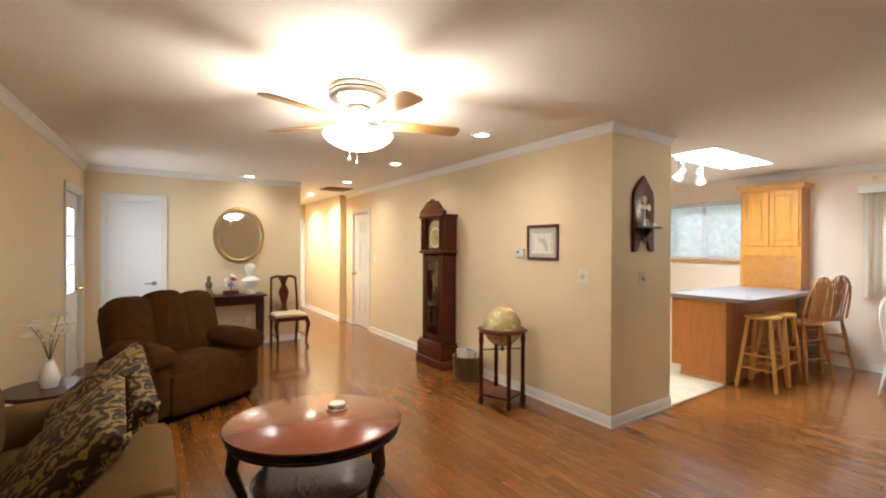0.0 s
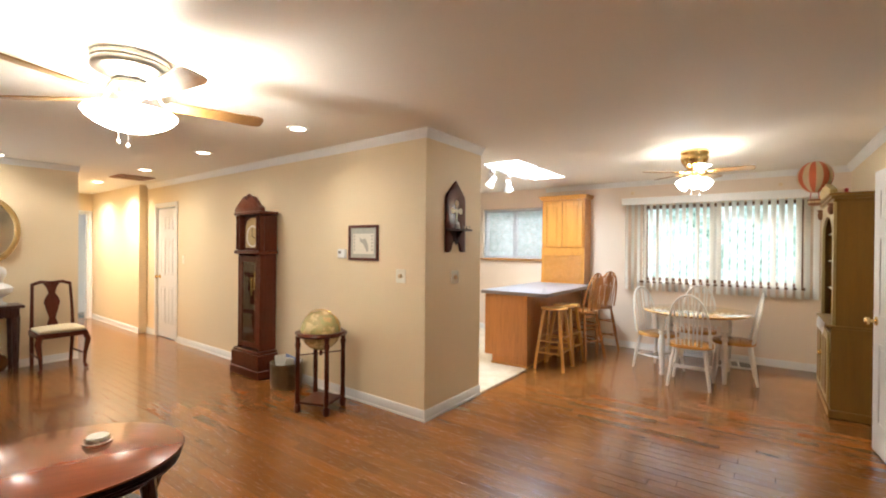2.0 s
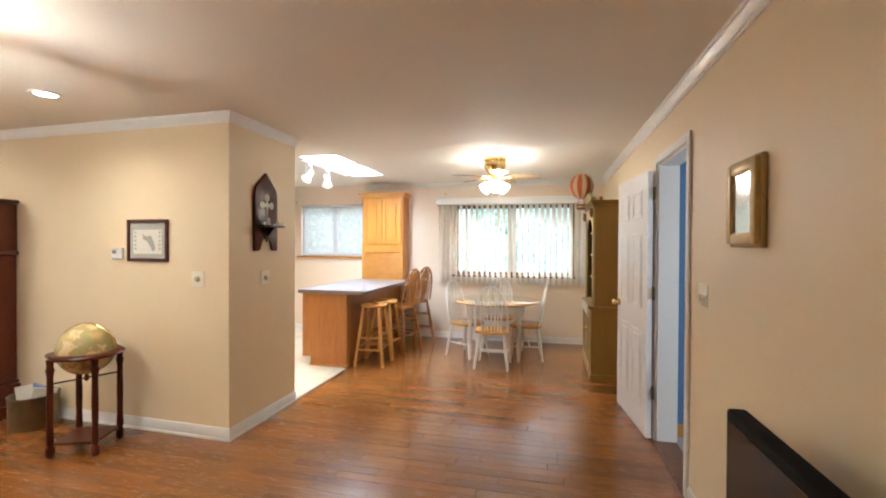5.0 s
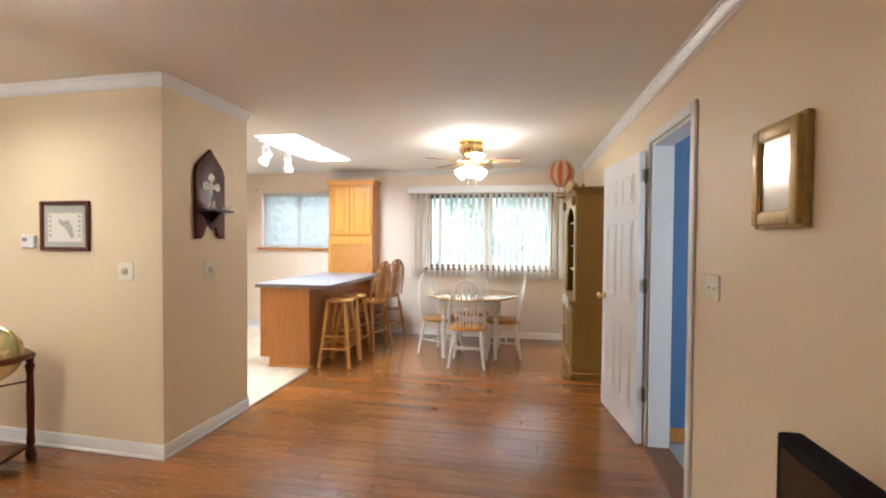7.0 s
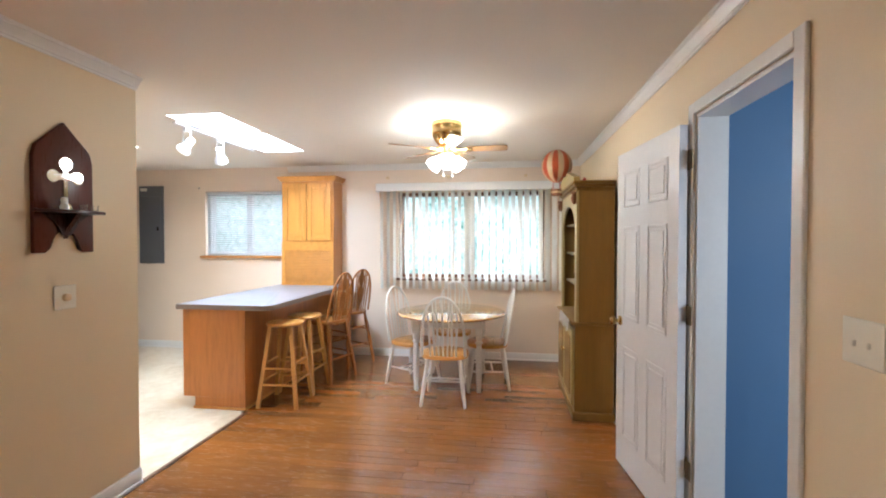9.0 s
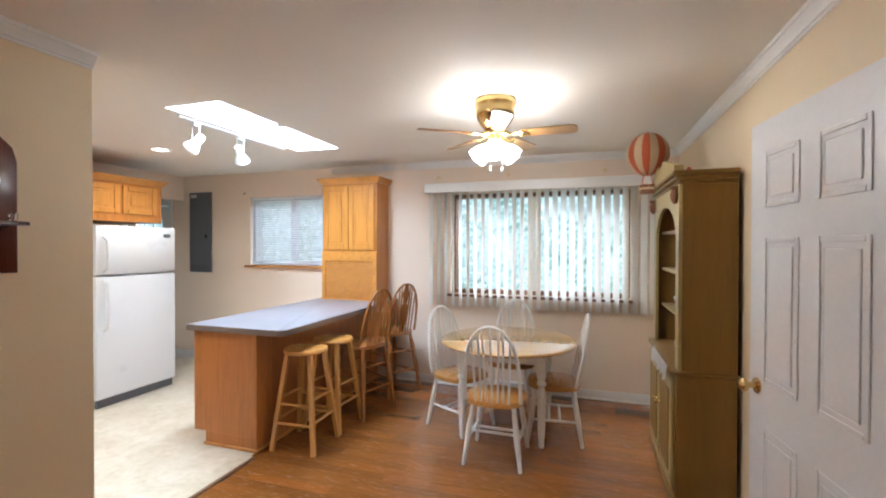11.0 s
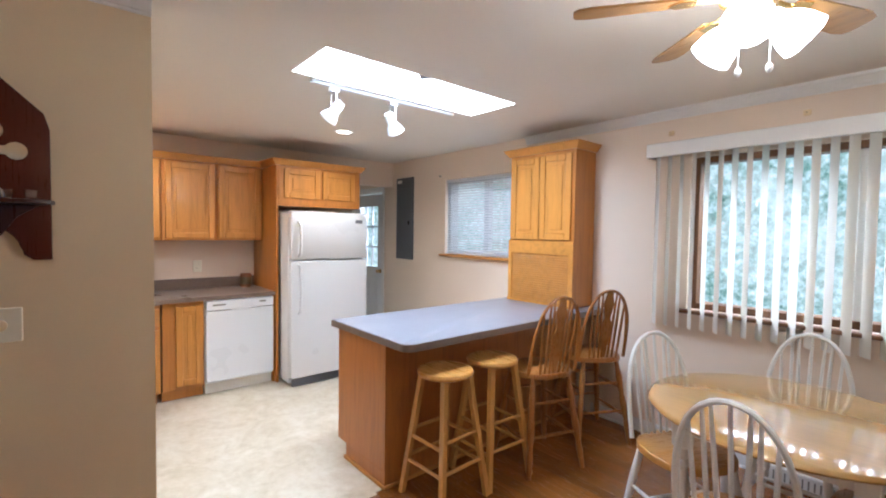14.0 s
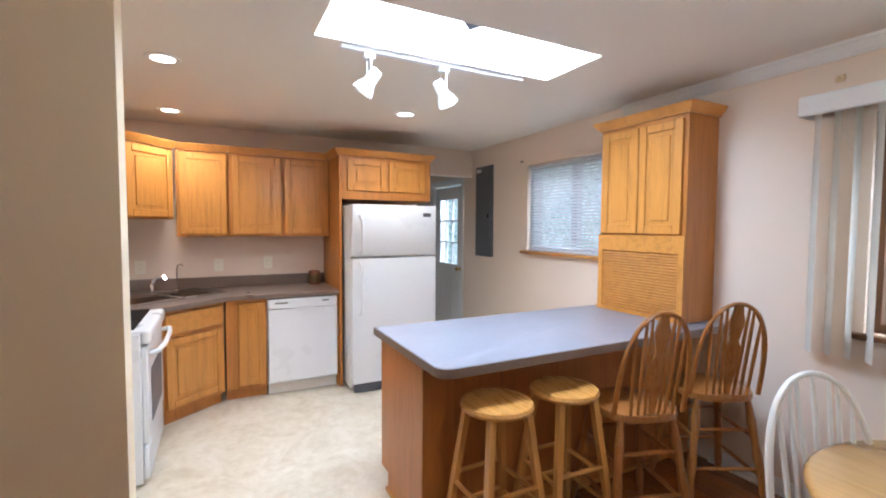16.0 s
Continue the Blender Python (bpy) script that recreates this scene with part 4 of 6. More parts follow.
dw = thing("dishwasher", KW @ pose(1.55, 0, 0), "white built-in dishwasher with a curved pull", "dishwasher")
bm = B()
addbox(bm, 0.0, 2.30, 0.10, 0.61, 2.9, 0.868)
part("body", bm, APPLIANCE, dw)
bm = B()
addbox(bm, 0.004, 2.255, 0.12, 0.606, 2.298, 0.775, 0.006)
part("door", bm, APPLIANCE, dw)
bm = B()
addbox(bm, 0.004, 2.25, 0.78, 0.606, 2.298, 0.868, 0.008)
cp = part("control_panel", bm, APPLIANCE, dw)
bm = B()
addbox(bm, 0.06, 2.247, 0.822, 0.17, 2.2505, 0.836)
part("marking", bm, INK, cp, "dark printed mark")
bm = B()
addbox(bm, 0.47, 2.247, 0.826, 0.53, 2.2505, 0.84)
part("marking", bm, INK, cp, "dark printed mark")
bm = B()
tube(bm, [(0.22, 2.25, 0.785), (0.26, 2.235, 0.778), (0.35, 2.235, 0.775), (0.39, 2.25, 0.785)], 0.008, 6)
part("pull", bm, APPLIANCE, cp)
bm = B()
addbox(bm, 0.006, 2.31, 0.01, 0.604, 2.34, 0.098)
part("toe_plate", bm, PAPER, dw, "beige toe plate")
filler = thing("filler_panel", KW, "narrow oak filler beside the dishwasher", "kitchen cabinet")
bm = B()
addbox(bm, 2.162, 2.29, 0.005, 2.174, 2.9, 0.875)
part("panel", bm, OAK, filler)

# L-shaped worktop with diagonal corner, backsplash and sink
wt = thing("worktop", pose(0, 0, 0), "brown laminate worktop with raised back edge", "worktop")
bm = B()
# outline runs round the corner, leaving the sink bowls open
SINK = pose(-2.42, 0.80, 0.916, 0, 0, 129)
hole = [tuple((SINK @ Vector((x, y, 0))).xy) for x, y in ((0.375, 0.185), (0.375, -0.175), (-0.375, -0.175), (-0.375, 0.185))]
near_corner = min(range(4), key=lambda i: (hole[i][0] + 2.915) ** 2 + (hole[i][1] - 0.26) ** 2)
hole = hole[near_corner:] + hole[:near_corner]
prism(bm, [(-2.915, 2.172), (-2.915, 0.26)] + hole + [hole[0], (-2.915, 0.26), (-1.905, 0.26), (-1.905, 0.825), (-2.245, 1.235), (-2.245, 2.172)], 0.878, 0.915)
part("top", bm, LAMINATE_BROWN, wt)
bm = B()
addbox(bm, -2.915, 0.28, 0.916, -2.895, 2.172, 1.02, 0.004)
part("backsplash", bm, LAMINATE_BROWN, wt)
bm = B()
addbox(bm, -2.895, 0.26, 0.916, -1.905, 0.28, 1.02, 0.004)
part("backsplash", bm, LAMINATE_BROWN, wt)

sink = thing("kitchen_sink", SINK, "stainless double-bowl sink set into the corner worktop", "sink")
bm = B()
holed(bm, -0.40, 0.40, -0.22, 0.22, 0.0, 0.006, [(-0.37, -0.02, -0.18, 0.17), (0.02, 0.37, -0.18, 0.17)])
bmesh.ops.transform(bm, matrix=pose(0, 0, 0.006, 90, 0, 0), verts=bm.verts[:])
part("rim", bm, STEEL, sink)
for x0, x1 in ((-0.37, -0.02), (0.02, 0.37)):
    bm = B()
    addbox(bm, x0 + 0.012, -0.163, -0.155, x1 - 0.012, 0.173, -0.150)
    for bx in ((x0, -0.175, x0 + 0.004, 0.185), (x1 - 0.004, -0.175, x1, 0.185), (x0 + 0.004, -0.175, x1 - 0.004, -0.171), (x0 + 0.004, 0.181, x1 - 0.004, 0.185)):
        addbox(bm, bx[0], bx[1], -0.155, bx[2], bx[3], 0.0)
    part("bowl", bm, STEEL, sink)
fc = thing("faucet", SINK @ pose(0.0, 0.20, 0.006), "chrome arched kitchen faucet", "faucet")
bm = B()
lathe(bm, [(0.028, 0), (0.028, 0.012), (0.016, 0.02), (0.016, 0.08), (0.012, 0.09)], 16)
part("base", bm, CHROME, fc)
bm = B()
tube(bm, [(0, 0, 0.08), (0, -0.03, 0.12), (0, -0.09, 0.15), (0, -0.16, 0.16), (0, -0.18, 0.14)], 0.011, 8)
part("spout", bm, CHROME, fc)
bm = B()
tube(bm, [(0, 0, 0.085), (0.01, 0.005, 0.12), (0.05, 0.01, 0.15)], 0.007, 6)
part("lever", bm, CHROME, fc)
sp = thing("filter_tap", SINK @ pose(0.22, 0.20, 0.006), "slim chrome filter tap beside the sink", "faucet")
bm = B()
lathe(bm, [(0.02, 0), (0.02, 0.01), (0.01, 0.02), (0.01, 0.06)], 12)
tube(bm, [(0, 0, 0.05), (0, 0, 0.2), (0.0, -0.02, 0.24), (0.0, -0.06, 0.25), (0.0, -0.08, 0.23)], 0.006, 8)
part("body", bm, CHROME, sp)

mug = thing("candle_jar", pose(-2.78, 2.05, 0.916), "brown patterned ceramic jar on the worktop", "jar")
bm = B()
lathe(bm, [(0.05, 0), (0.056, 0.01), (0.056, 0.13), (0.05, 0.14), (0.045, 0.138), (0.045, 0.12), (0.002, 0.12)], 20)
part("body", bm, WICKER, mug)
bm = B()
lathe(bm, [(0.057, 0.03), (0.059, 0.035), (0.059, 0.10), (0.057, 0.105)], 20, None, 1.0, True)
part("label", bm, PEWTER, mug)


def outlet(name, m, label, cat, kind):
    o = thing(name, m, label, cat)
    w = {"double": 0.068, "dimmer": 0.058}.get(kind, 0.04)
    bm = B()
    addbox(bm, -w, -0.007, -0.06, w, 0, 0.06, 0.003)
    part("plate", bm, IVORY, o)
    if kind == "dimmer":
        bm = B()
        lathe(bm, [(0.020, 0), (0.019, 0.016), (0.014, 0.02), (0.002, 0.02)], 16, pose(0, -0.006, 0, 90, 0, 0))
        part("knob", bm, CREAM, o, "round dimmer knob")
    elif kind == "outlet":
        for z in (-0.02, 0.02):
            bm = B()
            addbox(bm, -0.014, -0.009, z - 0.013, 0.014, -0.006, z + 0.013, 0.002)
            s = part("socket", bm, IVORY, o)
            bm = B()
            addbox(bm, -0.007, -0.0098, z - 0.004, -0.005, -0.009, z + 0.005)
            addbox(bm, 0.005, -0.0098, z - 0.004, 0.007, -0.009, z + 0.005)
            part("slot", bm, INK, s)
    else:
        for x in ((-0.023, 0.023) if kind == "double" else (0,)):
            bm = B()
            addbox(bm, x - 0.005, -0.016, -0.012, x + 0.005, -0.006, 0.004, 0.002)
            part("toggle", bm, IVORY, o)
    return o


outlet("wall_outlet", pose(-2.918, 1.18, 1.13, 0, 0, 90), "ivory wall outlet above the worktop", "outlet", "outlet")
outlet("wall_outlet", pose(-2.918, 1.62, 1.14, 0, 0, 90), "ivory wall outlet above the worktop", "outlet", "outlet")
outlet("wall_outlet", pose(-2.918, 0.55, 1.13, 0, 0, 90), "ivory wall outlet above the sink", "outlet", "outlet")
outlet("dimmer_switch", LW @ pose(-0.275, 0, 1.20), "ivory rotary dimmer on the clock wall", "light switch", "dimmer")
outlet("dimmer_switch", pose(0, 0.43, 1.185, 0, 0, 90), "ivory rotary dimmer below the wooden wall shelf", "light switch", "dimmer")
outlet("light_switch", pose(EAST, -0.26, 1.21, 0, 0, -90), "ivory double toggle switch beside the doorway", "light switch", "double")
outlet("light_switch", LW @ pose(-4.62, 0, 1.24), "ivory toggle switch beyond the grandfather clock", "light switch", "single")
outlet("wall_outlet", pose(WEST, -1.80, 0.36, 0, 0, 90), "dark-plugged outlet below the console table", "outlet", "outlet")

st = thing("stove", pose(-1.14, 0.80, 0, 0, 0, 180), "white electric range with black glass top", "stove")
bm = B()
addbox(bm, 0.0, 0.03, 0.02, 0.75, 0.62, 0.895, 0.004)
part("body", bm, APPLIANCE, st)
bm = B()
addbox(bm, 0.0, 0.0, 0.895, 0.75, 0.62, 0.915, 0.006)
addbox(bm, 0.0, -0.025, 0.83, 0.75, 0.03, 0.914, 0.02, None, 3)
part("top_rim", bm, APPLIANCE, st)
bm = B()
addbox(bm, 0.03, 0.06, 0.915, 0.72, 0.56, 0.919)
part("cooktop", bm, BLACK, st, "black glass cooktop")
bm = B()
addbox(bm, 0.01, -0.005, 0.25, 0.74, 0.03, 0.815, 0.008)
d = part("oven_door", bm, APPLIANCE, st)
bm = B()
addbox(bm, 0.12, -0.008, 0.34, 0.63, -0.0048, 0.66, 0.002)
part("oven_window", bm, DARK_GREY, d, "grey oven window")
bm = B()
tube(bm, [(0.04, -0.005, 0.77), (0.05, -0.055, 0.78), (0.2, -0.07, 0.78), (0.55, -0.07, 0.78), (0.7, -0.055, 0.78), (0.71, -0.005, 0.77)], 0.015, 8)
part("handle", bm, APPLIANCE, d)
bm = B()
addbox(bm, 0.01, 0.0, 0.04, 0.74, 0.03, 0.235, 0.008)
part("drawer", bm, APPLIANCE, st)
bm = B()
addbox(bm, 0.0, 0.56, 0.919, 0.75, 0.62, 1.08, 0.01)
part("backguard", bm, APPLIANCE, st)

# peninsula
pn = thing("peninsula_cabinet", pose(0, 0, 0), "honey oak peninsula base with plain end panel", "kitchen cabinet")
bm = B()
prism(bm, [(2.03, 0.105), (3.995, 0.105), (3.995, 0.872), (2.03, 0.872)], -0.60, -0.02, Matrix(((0, 0, 1, 0), (1, 0, 0, 0), (0, 1, 0, 0), (0, 0, 0, 1))))
part("body", bm, OAK_DARK, pn)
bm = B()
addbox(bm, -0.49, 2.035, 0.004, -0.02, 3.99, 0.105)
part("plinth", bm, OAK_DARK, pn)
bm = B()
addbox(bm, -0.602, 2.016, 0.105, -0.018, 2.03, 0.872, 0.002)
addbox(bm, -0.492, 2.016, 0.004, -0.018, 2.034, 0.105, 0.002)
part("end_panel", bm, OAK_DARK, pn, "lighter oak end panel")
bm = B()
addbox(bm, -0.50, 2.002, 0.004, -0.006, 2.016, 0.028, 0.004)
addbox(bm, -0.018, 2.016, 0.004, -0.004, 3.99, 0.028, 0.004)
part("shoe_moulding", bm, OAK_H, pn)
pc = thing("peninsula_worktop", pose(0, 0, 0), "blue-grey mottled laminate breakfast bar top", "worktop")
bm = B()
r = 0.07
arc = [(0.235 - r + r * math.sin(radians(a)), 1.985 + r - r * math.cos(radians(a))) for a in range(0, 91, 15)]
prism(bm, [(-0.64, 1.985)] + arc + [(0.235, 3.995), (-0.64, 3.995)], 0.876, 0.918, None, 0.004)
part("top", bm, LAMINATE, pc)
bm = B()
arc2 = [(0.238 - r + r * math.sin(radians(a)), 1.982 + r - r * math.cos(radians(a))) for a in range(0, 91, 15)]
prism(bm, [(-0.643, 1.982)] + arc2 + [(0.238, 3.994), (-0.643, 3.994)], 0.874, 0.9145)
part("edge_band", bm, LAMINATE_BROWN, pc, "brown edge band")

tc = thing("tall_cabinet", pose(0, 0, 0), "honey oak counter-top cabinet with appliance-garage roll door", "kitchen cabinet")
bm = B()
addbox(bm, -0.56, 3.705, 0.92, 0.115, 3.998, 2.205, 0.003)
part("body", bm, OAK_SIDE, tc)
shaker_door(tc, -0.535, -0.228, 1.47, 2.175, 3.684)
shaker_door(tc, -0.222, 0.088, 1.47, 2.175, 3.684)
bm = B()
addbox(bm, -0.56, 3.690, 0.92, -0.52, 3.705, 1.46)
addbox(bm, 0.075, 3.690, 0.92, 0.115, 3.705, 1.46)
addbox(bm, -0.52, 3.690, 1.35, 0.075, 3.705, 1.46)
addbox(bm, -0.56, 3.680, 0.92, 0.115, 3.690, 0.945)
part("face_frame", bm, OAK_H, tc)
for i in range(21):
    bm = B()
    rod(bm, (-0.518, 3.7035, 0.956 + 0.0188 * i), (0.073, 3.7035, 0.956 + 0.0188 * i), 0.0078, seg=8)
    part("roll_slat", bm, OAK_H, tc)
crown_strip(tc, -0.56, 0.115, 3.705, 2.205, OAK_H, 3.998, 3.998)

eb = thing("breaker_panel", pose(-2.62, BACK, 1.16), "dark grey electrical breaker panel on the wall", "breaker panel")
bm = B()
addbox(bm, -0.185, -0.018, 0, 0.185, 0, 1.06, 0.004)
part("frame", bm, DARK_GREY, eb)
bm = B()
addbox(bm, -0.15, -0.026, 0.10, 0.15, -0.018, 0.92, 0.004)
d = part("door", bm, DARK_GREY, eb)
bm = B()
addbox(bm, 0.09, -0.031, 0.45, 0.12, -0.026, 0.50, 0.002)
part("latch", bm, BLACK, d)
bm = B()
addbox(bm, -0.16, -0.0195, 0.99, -0.06, -0.018, 1.03)
part("sticker", bm, PAPER, eb)


# ---------------------------------------------------------------- stools and chairs
def bar_stool(m):
    s = thing("bar_stool", m, "round-seat beech bar stool by the breakfast bar", "stool", "bar stools")
    bm = B()
    lathe(bm, [(0.01, 0.705), (0.145, 0.705), (0.162, 0.712), (0.165, 0.725), (0.158, 0.738), (0.13, 0.742), (0.01, 0.738)], 32)
    part("seat", bm, SEAT_WOOD, s)
    top, foot = 0.095, 0.175
    for sx in (-1, 1):
        for sy in (-1, 1):
            bm = B()
            q = Vector((sx * foot, sy * foot, 0))
            p = Vector((sx * top, sy * top, 0.71))
            tube(bm, [q, q.lerp(p, 0.5), p], [0.021, 0.022, 0.022], 4)
            part("leg", bm, PINE, s)
    for k, (z, ax) in enumerate(((0.20, 0), (0.20, 1), (0.34, 0), (0.36, 1), (0.20, 0), (0.20, 1), (0.34, 0), (0.36, 1))):
        e = foot + (top - foot) * z / 0.71
        sgn = 1 if k < 4 else -1
        bm = B()
        a, b = ((-e, sgn * e, z), (e, sgn * e, z)) if ax == 0 else ((sgn * e, -e, z + 0.02), (sgn * e, e, z + 0.02))
        rod(bm, a, b, 0.0105, seg=8)
        part("rung", bm, PINE, s)
    return s


s1 = bar_stool(pose(0.225, 2.27, 0, 0, 0, 2))
copy_thing(s1, pose(0.225, 2.66, 0, 0, 0, -3))


def hoop(bm, w, z0, z1, y0, y1, r):
    """A bent bow from (-w, z0) over the top to (w, z0), leaning from y0 to y1."""
    pts = []
    n = 22
    for i in range(n + 1):
        a = math.pi * i / n
        x = -math.cos(a)
        z = math.sin(a) ** 0.72
        x = x * (1 + 0.10 * math.sin(a) ** 2)
        pts.append((w * x, y0 + (y1 - y0) * z, z0 + (z1 - z0) * z))
    tube(bm, pts, r, 8, 0.8)
    return pts


def bow_chair(name, m, label, category, group, seat_z, top_z, half, frame_mat, seat_mat, leg_mat, n_spin, splay, turned_legs=False, rungs=(0.18,), pierced=False):
    """A bow-back chair; it faces +y and its back is at -y."""
    c = thing(name, m, label, category, group)
    bm = B()
    out = []
    for i in range(28):
        a = 2 * math.pi * i / 28
        x, y = math.cos(a), math.sin(a)
        e = 0.78
        out.append((half * math.copysign(abs(x) ** e, x), (half - 0.005) * math.copysign(abs(y) ** e, y) * (1.0 if y > 0 else 0.96)))
    prism(bm, out, seat_z - 0.035, seat_z, None, 0.010)
    part("seat", bm, seat_mat, c)
    bm = B()
    w = half * 0.90
    pts = hoop(bm, w, seat_z - 0.005, top_z, -half * 0.72, -half * 1.22, 0.0135)
    part("bow", bm, frame_mat, c)
    for k in range(n_spin):
        f = (k + 1) / (n_spin + 1) * 2 - 1
        xb, xt = f * w * 0.78, f * w * 0.98
        zt = max((p for p in pts), key=lambda p: -abs(p[0] - xt) + (p[2] > seat_z + 0.1) * 0.001)
        bm = B()
        if pierced and k == n_spin // 2:
            prof = [(0.014, 0), (0.02, 0.15), (0.034, 0.3), (0.045, 0.45), (0.034, 0.55), (0.02, 0.62), (0.03, 0.72), (0.04, 0.82), (0.026, 0.92), (0.02, 1.0)]
            L = zt[2] - seat_z
            o = [(wd, h * L) for wd, h in prof] + [(-wd, h * L) for wd, h in reversed(prof)]
            mm = Matrix.Translation((0, -half * 0.80, seat_z - 0.003)) @ Matrix.Rotation(math.atan2(half * 0.42, L), 4, "X") @ pose(0, 0, 0, 90, 0, 0)
            prism(bm, o, -0.006, 0.006, mm)
            part("splat", bm, frame_mat, c, "pierced wooden splat")
        else:
            turned(bm, (xb, -half * 0.82, seat_z - 0.01), (zt[0], zt[1], zt[2]), [0.0075, 0.0085, 0.0095, 0.0085, 0.0065], 8)
            part("spindle", bm, frame_mat, c)
    leg_ends = {}
    for sx in (-1, 1):
        for sy in (-1, 1):
            p = Vector((sx * half * 0.66, sy * half * 0.66, seat_z - 0.03))
            q = Vector((sx * (half * 0.66 + splay), sy * (half * 0.66 + splay * 1.1), 0))
            leg_ends[sx, sy] = (p, q)
            bm = B()
            rad = [0.013, 0.016, 0.019, 0.021, 0.02, 0.018, 0.016] if not turned_legs else [0.014, 0.018, 0.021, 0.017, 0.023, 0.024, 0.018, 0.022, 0.024, 0.017, 0.015]
            turned(bm, q, p, rad, 10)
            part("leg", bm, leg_mat, c)
    for z in rungs:
        mids = []
        for sx in (-1, 1):
            a = [q.lerp(p, z / p.z) for p, q in (leg_ends[sx, -1], leg_ends[sx, 1])]
            bm = B()
            turned(bm, a[0], a[1], [0.008, 0.010, 0.0125, 0.010, 0.008], 8)
            part("stretcher", bm, leg_mat, c)
            mids.append((a[0] + a[1]) / 2)
        for sy in ((0,) if len(rungs) == 1 else (-1, 1)):
            if sy == 0:
                a, b = mids
                prs = [(a + Vector((0, -0.04, 0)), b + Vector((0, -0.04, 0))), (a + Vector((0, 0.04, 0)), b + Vector((0, 0.04, 0)))]
            else:
                prs = [tuple(q.lerp(p, (z + 0.04) / p.z) for p, q in (leg_ends[-1, sy], leg_ends[1, sy]))]
            for a, b in prs:
                bm = B()
                turned(bm, a, b, [0.008, 0.010, 0.012, 0.010, 0.008], 8)
                part("stretcher", bm, leg_mat, c)
    return c


b1 = bow_chair("bar_chair", pose(0.31, 3.03, 0, 0, 0, 72), "brown oak swivel bar chair with bow back and pierced splat", "bar chair", "bow-back bar chairs",
               0.635, 1.13, 0.20, BAR_OAK, BAR_OAK, BAR_OAK, 7, 0.075, True, (0.2, 0.40), True)
copy_thing(b1, pose(0.33, 3.63, 0, 0, 0, 62))

WC = "white bow-back dining chair with a natural wood seat"
c1 = bow_chair("dining_chair", pose(1.66, 2.53, 0, 0, 0, 0), WC, "chair", "chairs round the table", 0.45, 0.98, 0.215, WHITE_WOOD, SEAT_WOOD, WHITE_WOOD, 7, 0.055)
copy_thing(c1, pose(1.26, 2.99, 0, 0, 0, -118))
copy_thing(c1, pose(2.03, 3.02, 0, 0, 0, 95))
copy_thing(c1, pose(1.61, 3.52, 0, 0, 0, 180))

dt = thing("dining_table", pose(1.645, 3.07, 0, 0, 0, 0), "round wood-top dining table with white turned legs", "table")
bm = B()
lathe(bm, [(0.01, 0.712), (0.545, 0.712), (0.558, 0.718), (0.563, 0.727), (0.558, 0.736), (0.545, 0.741), (0.01, 0.741)], 56)
part("tabletop", bm, wood("tabletop_beech", (0.50, 0.285, 0.09), 0, 0.16, 0.5, 1.0, 0.16, coat_rough=0.04), dt)
bm = B()
for a in (0, 90, 180, 270):
    addbox(bm, -0.30, 0.30, 0.62, 0.30, 0.32, 0.711, 0, pose(0, 0, 0, 0, 0, a))
part("apron", bm, WHITE_WOOD, dt)
for sx in (-1, 1):
    for sy in (-1, 1):
        bm = B()
        addbox(bm, -0.036, -0.036, 0.56, 0.036, 0.036, 0.711, 0.005)
        lathe(bm, [(0.018, 0), (0.022, 0.02), (0.02, 0.05), (0.026, 0.1), (0.031, 0.25), (0.034, 0.38), (0.026, 0.44), (0.022, 0.46), (0.036, 0.475), (0.036, 0.49), (0.024, 0.505), (0.034, 0.53), (0.034, 0.561)], 16)
        bmesh.ops.transform(bm, matrix=Matrix.Translation((sx * 0.31, sy * 0.31, 0)), verts=bm.verts[:])
        part("leg", bm, WHITE_WOOD, dt)


# ---------------------------------------------------------------- hutch and its things
hu = thing("china_hutch", pose(EAST - 0.005, 2.20, 0, 0, 0, 90), "mustard-painted wooden hutch with arched open front and pediment", "hutch")
# local x = world y (0 to 0.95), local y = away from the room (front at 0.29 towards -y is world -x)
HW, HD = 0.95, 0.30
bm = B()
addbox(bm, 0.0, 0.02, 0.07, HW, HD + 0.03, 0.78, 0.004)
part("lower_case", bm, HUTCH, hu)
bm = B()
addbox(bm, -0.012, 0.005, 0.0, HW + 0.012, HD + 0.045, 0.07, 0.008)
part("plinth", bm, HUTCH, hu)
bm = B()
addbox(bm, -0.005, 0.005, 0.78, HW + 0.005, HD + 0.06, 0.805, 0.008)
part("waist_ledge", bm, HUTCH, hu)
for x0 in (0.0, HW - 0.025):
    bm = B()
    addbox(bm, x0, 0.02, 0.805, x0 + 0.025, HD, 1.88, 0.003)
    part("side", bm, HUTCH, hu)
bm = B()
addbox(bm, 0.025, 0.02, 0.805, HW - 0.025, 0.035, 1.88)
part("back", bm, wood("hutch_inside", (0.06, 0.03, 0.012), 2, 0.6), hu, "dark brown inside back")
for z in (1.07, 1.34, 1.61):
    bm = B()
    addbox(bm, 0.025, 0.035, z, HW - 0.025, HD - 0.03, z + 0.018, 0.002)
    part("shelf", bm, HUTCH_PALE, hu)
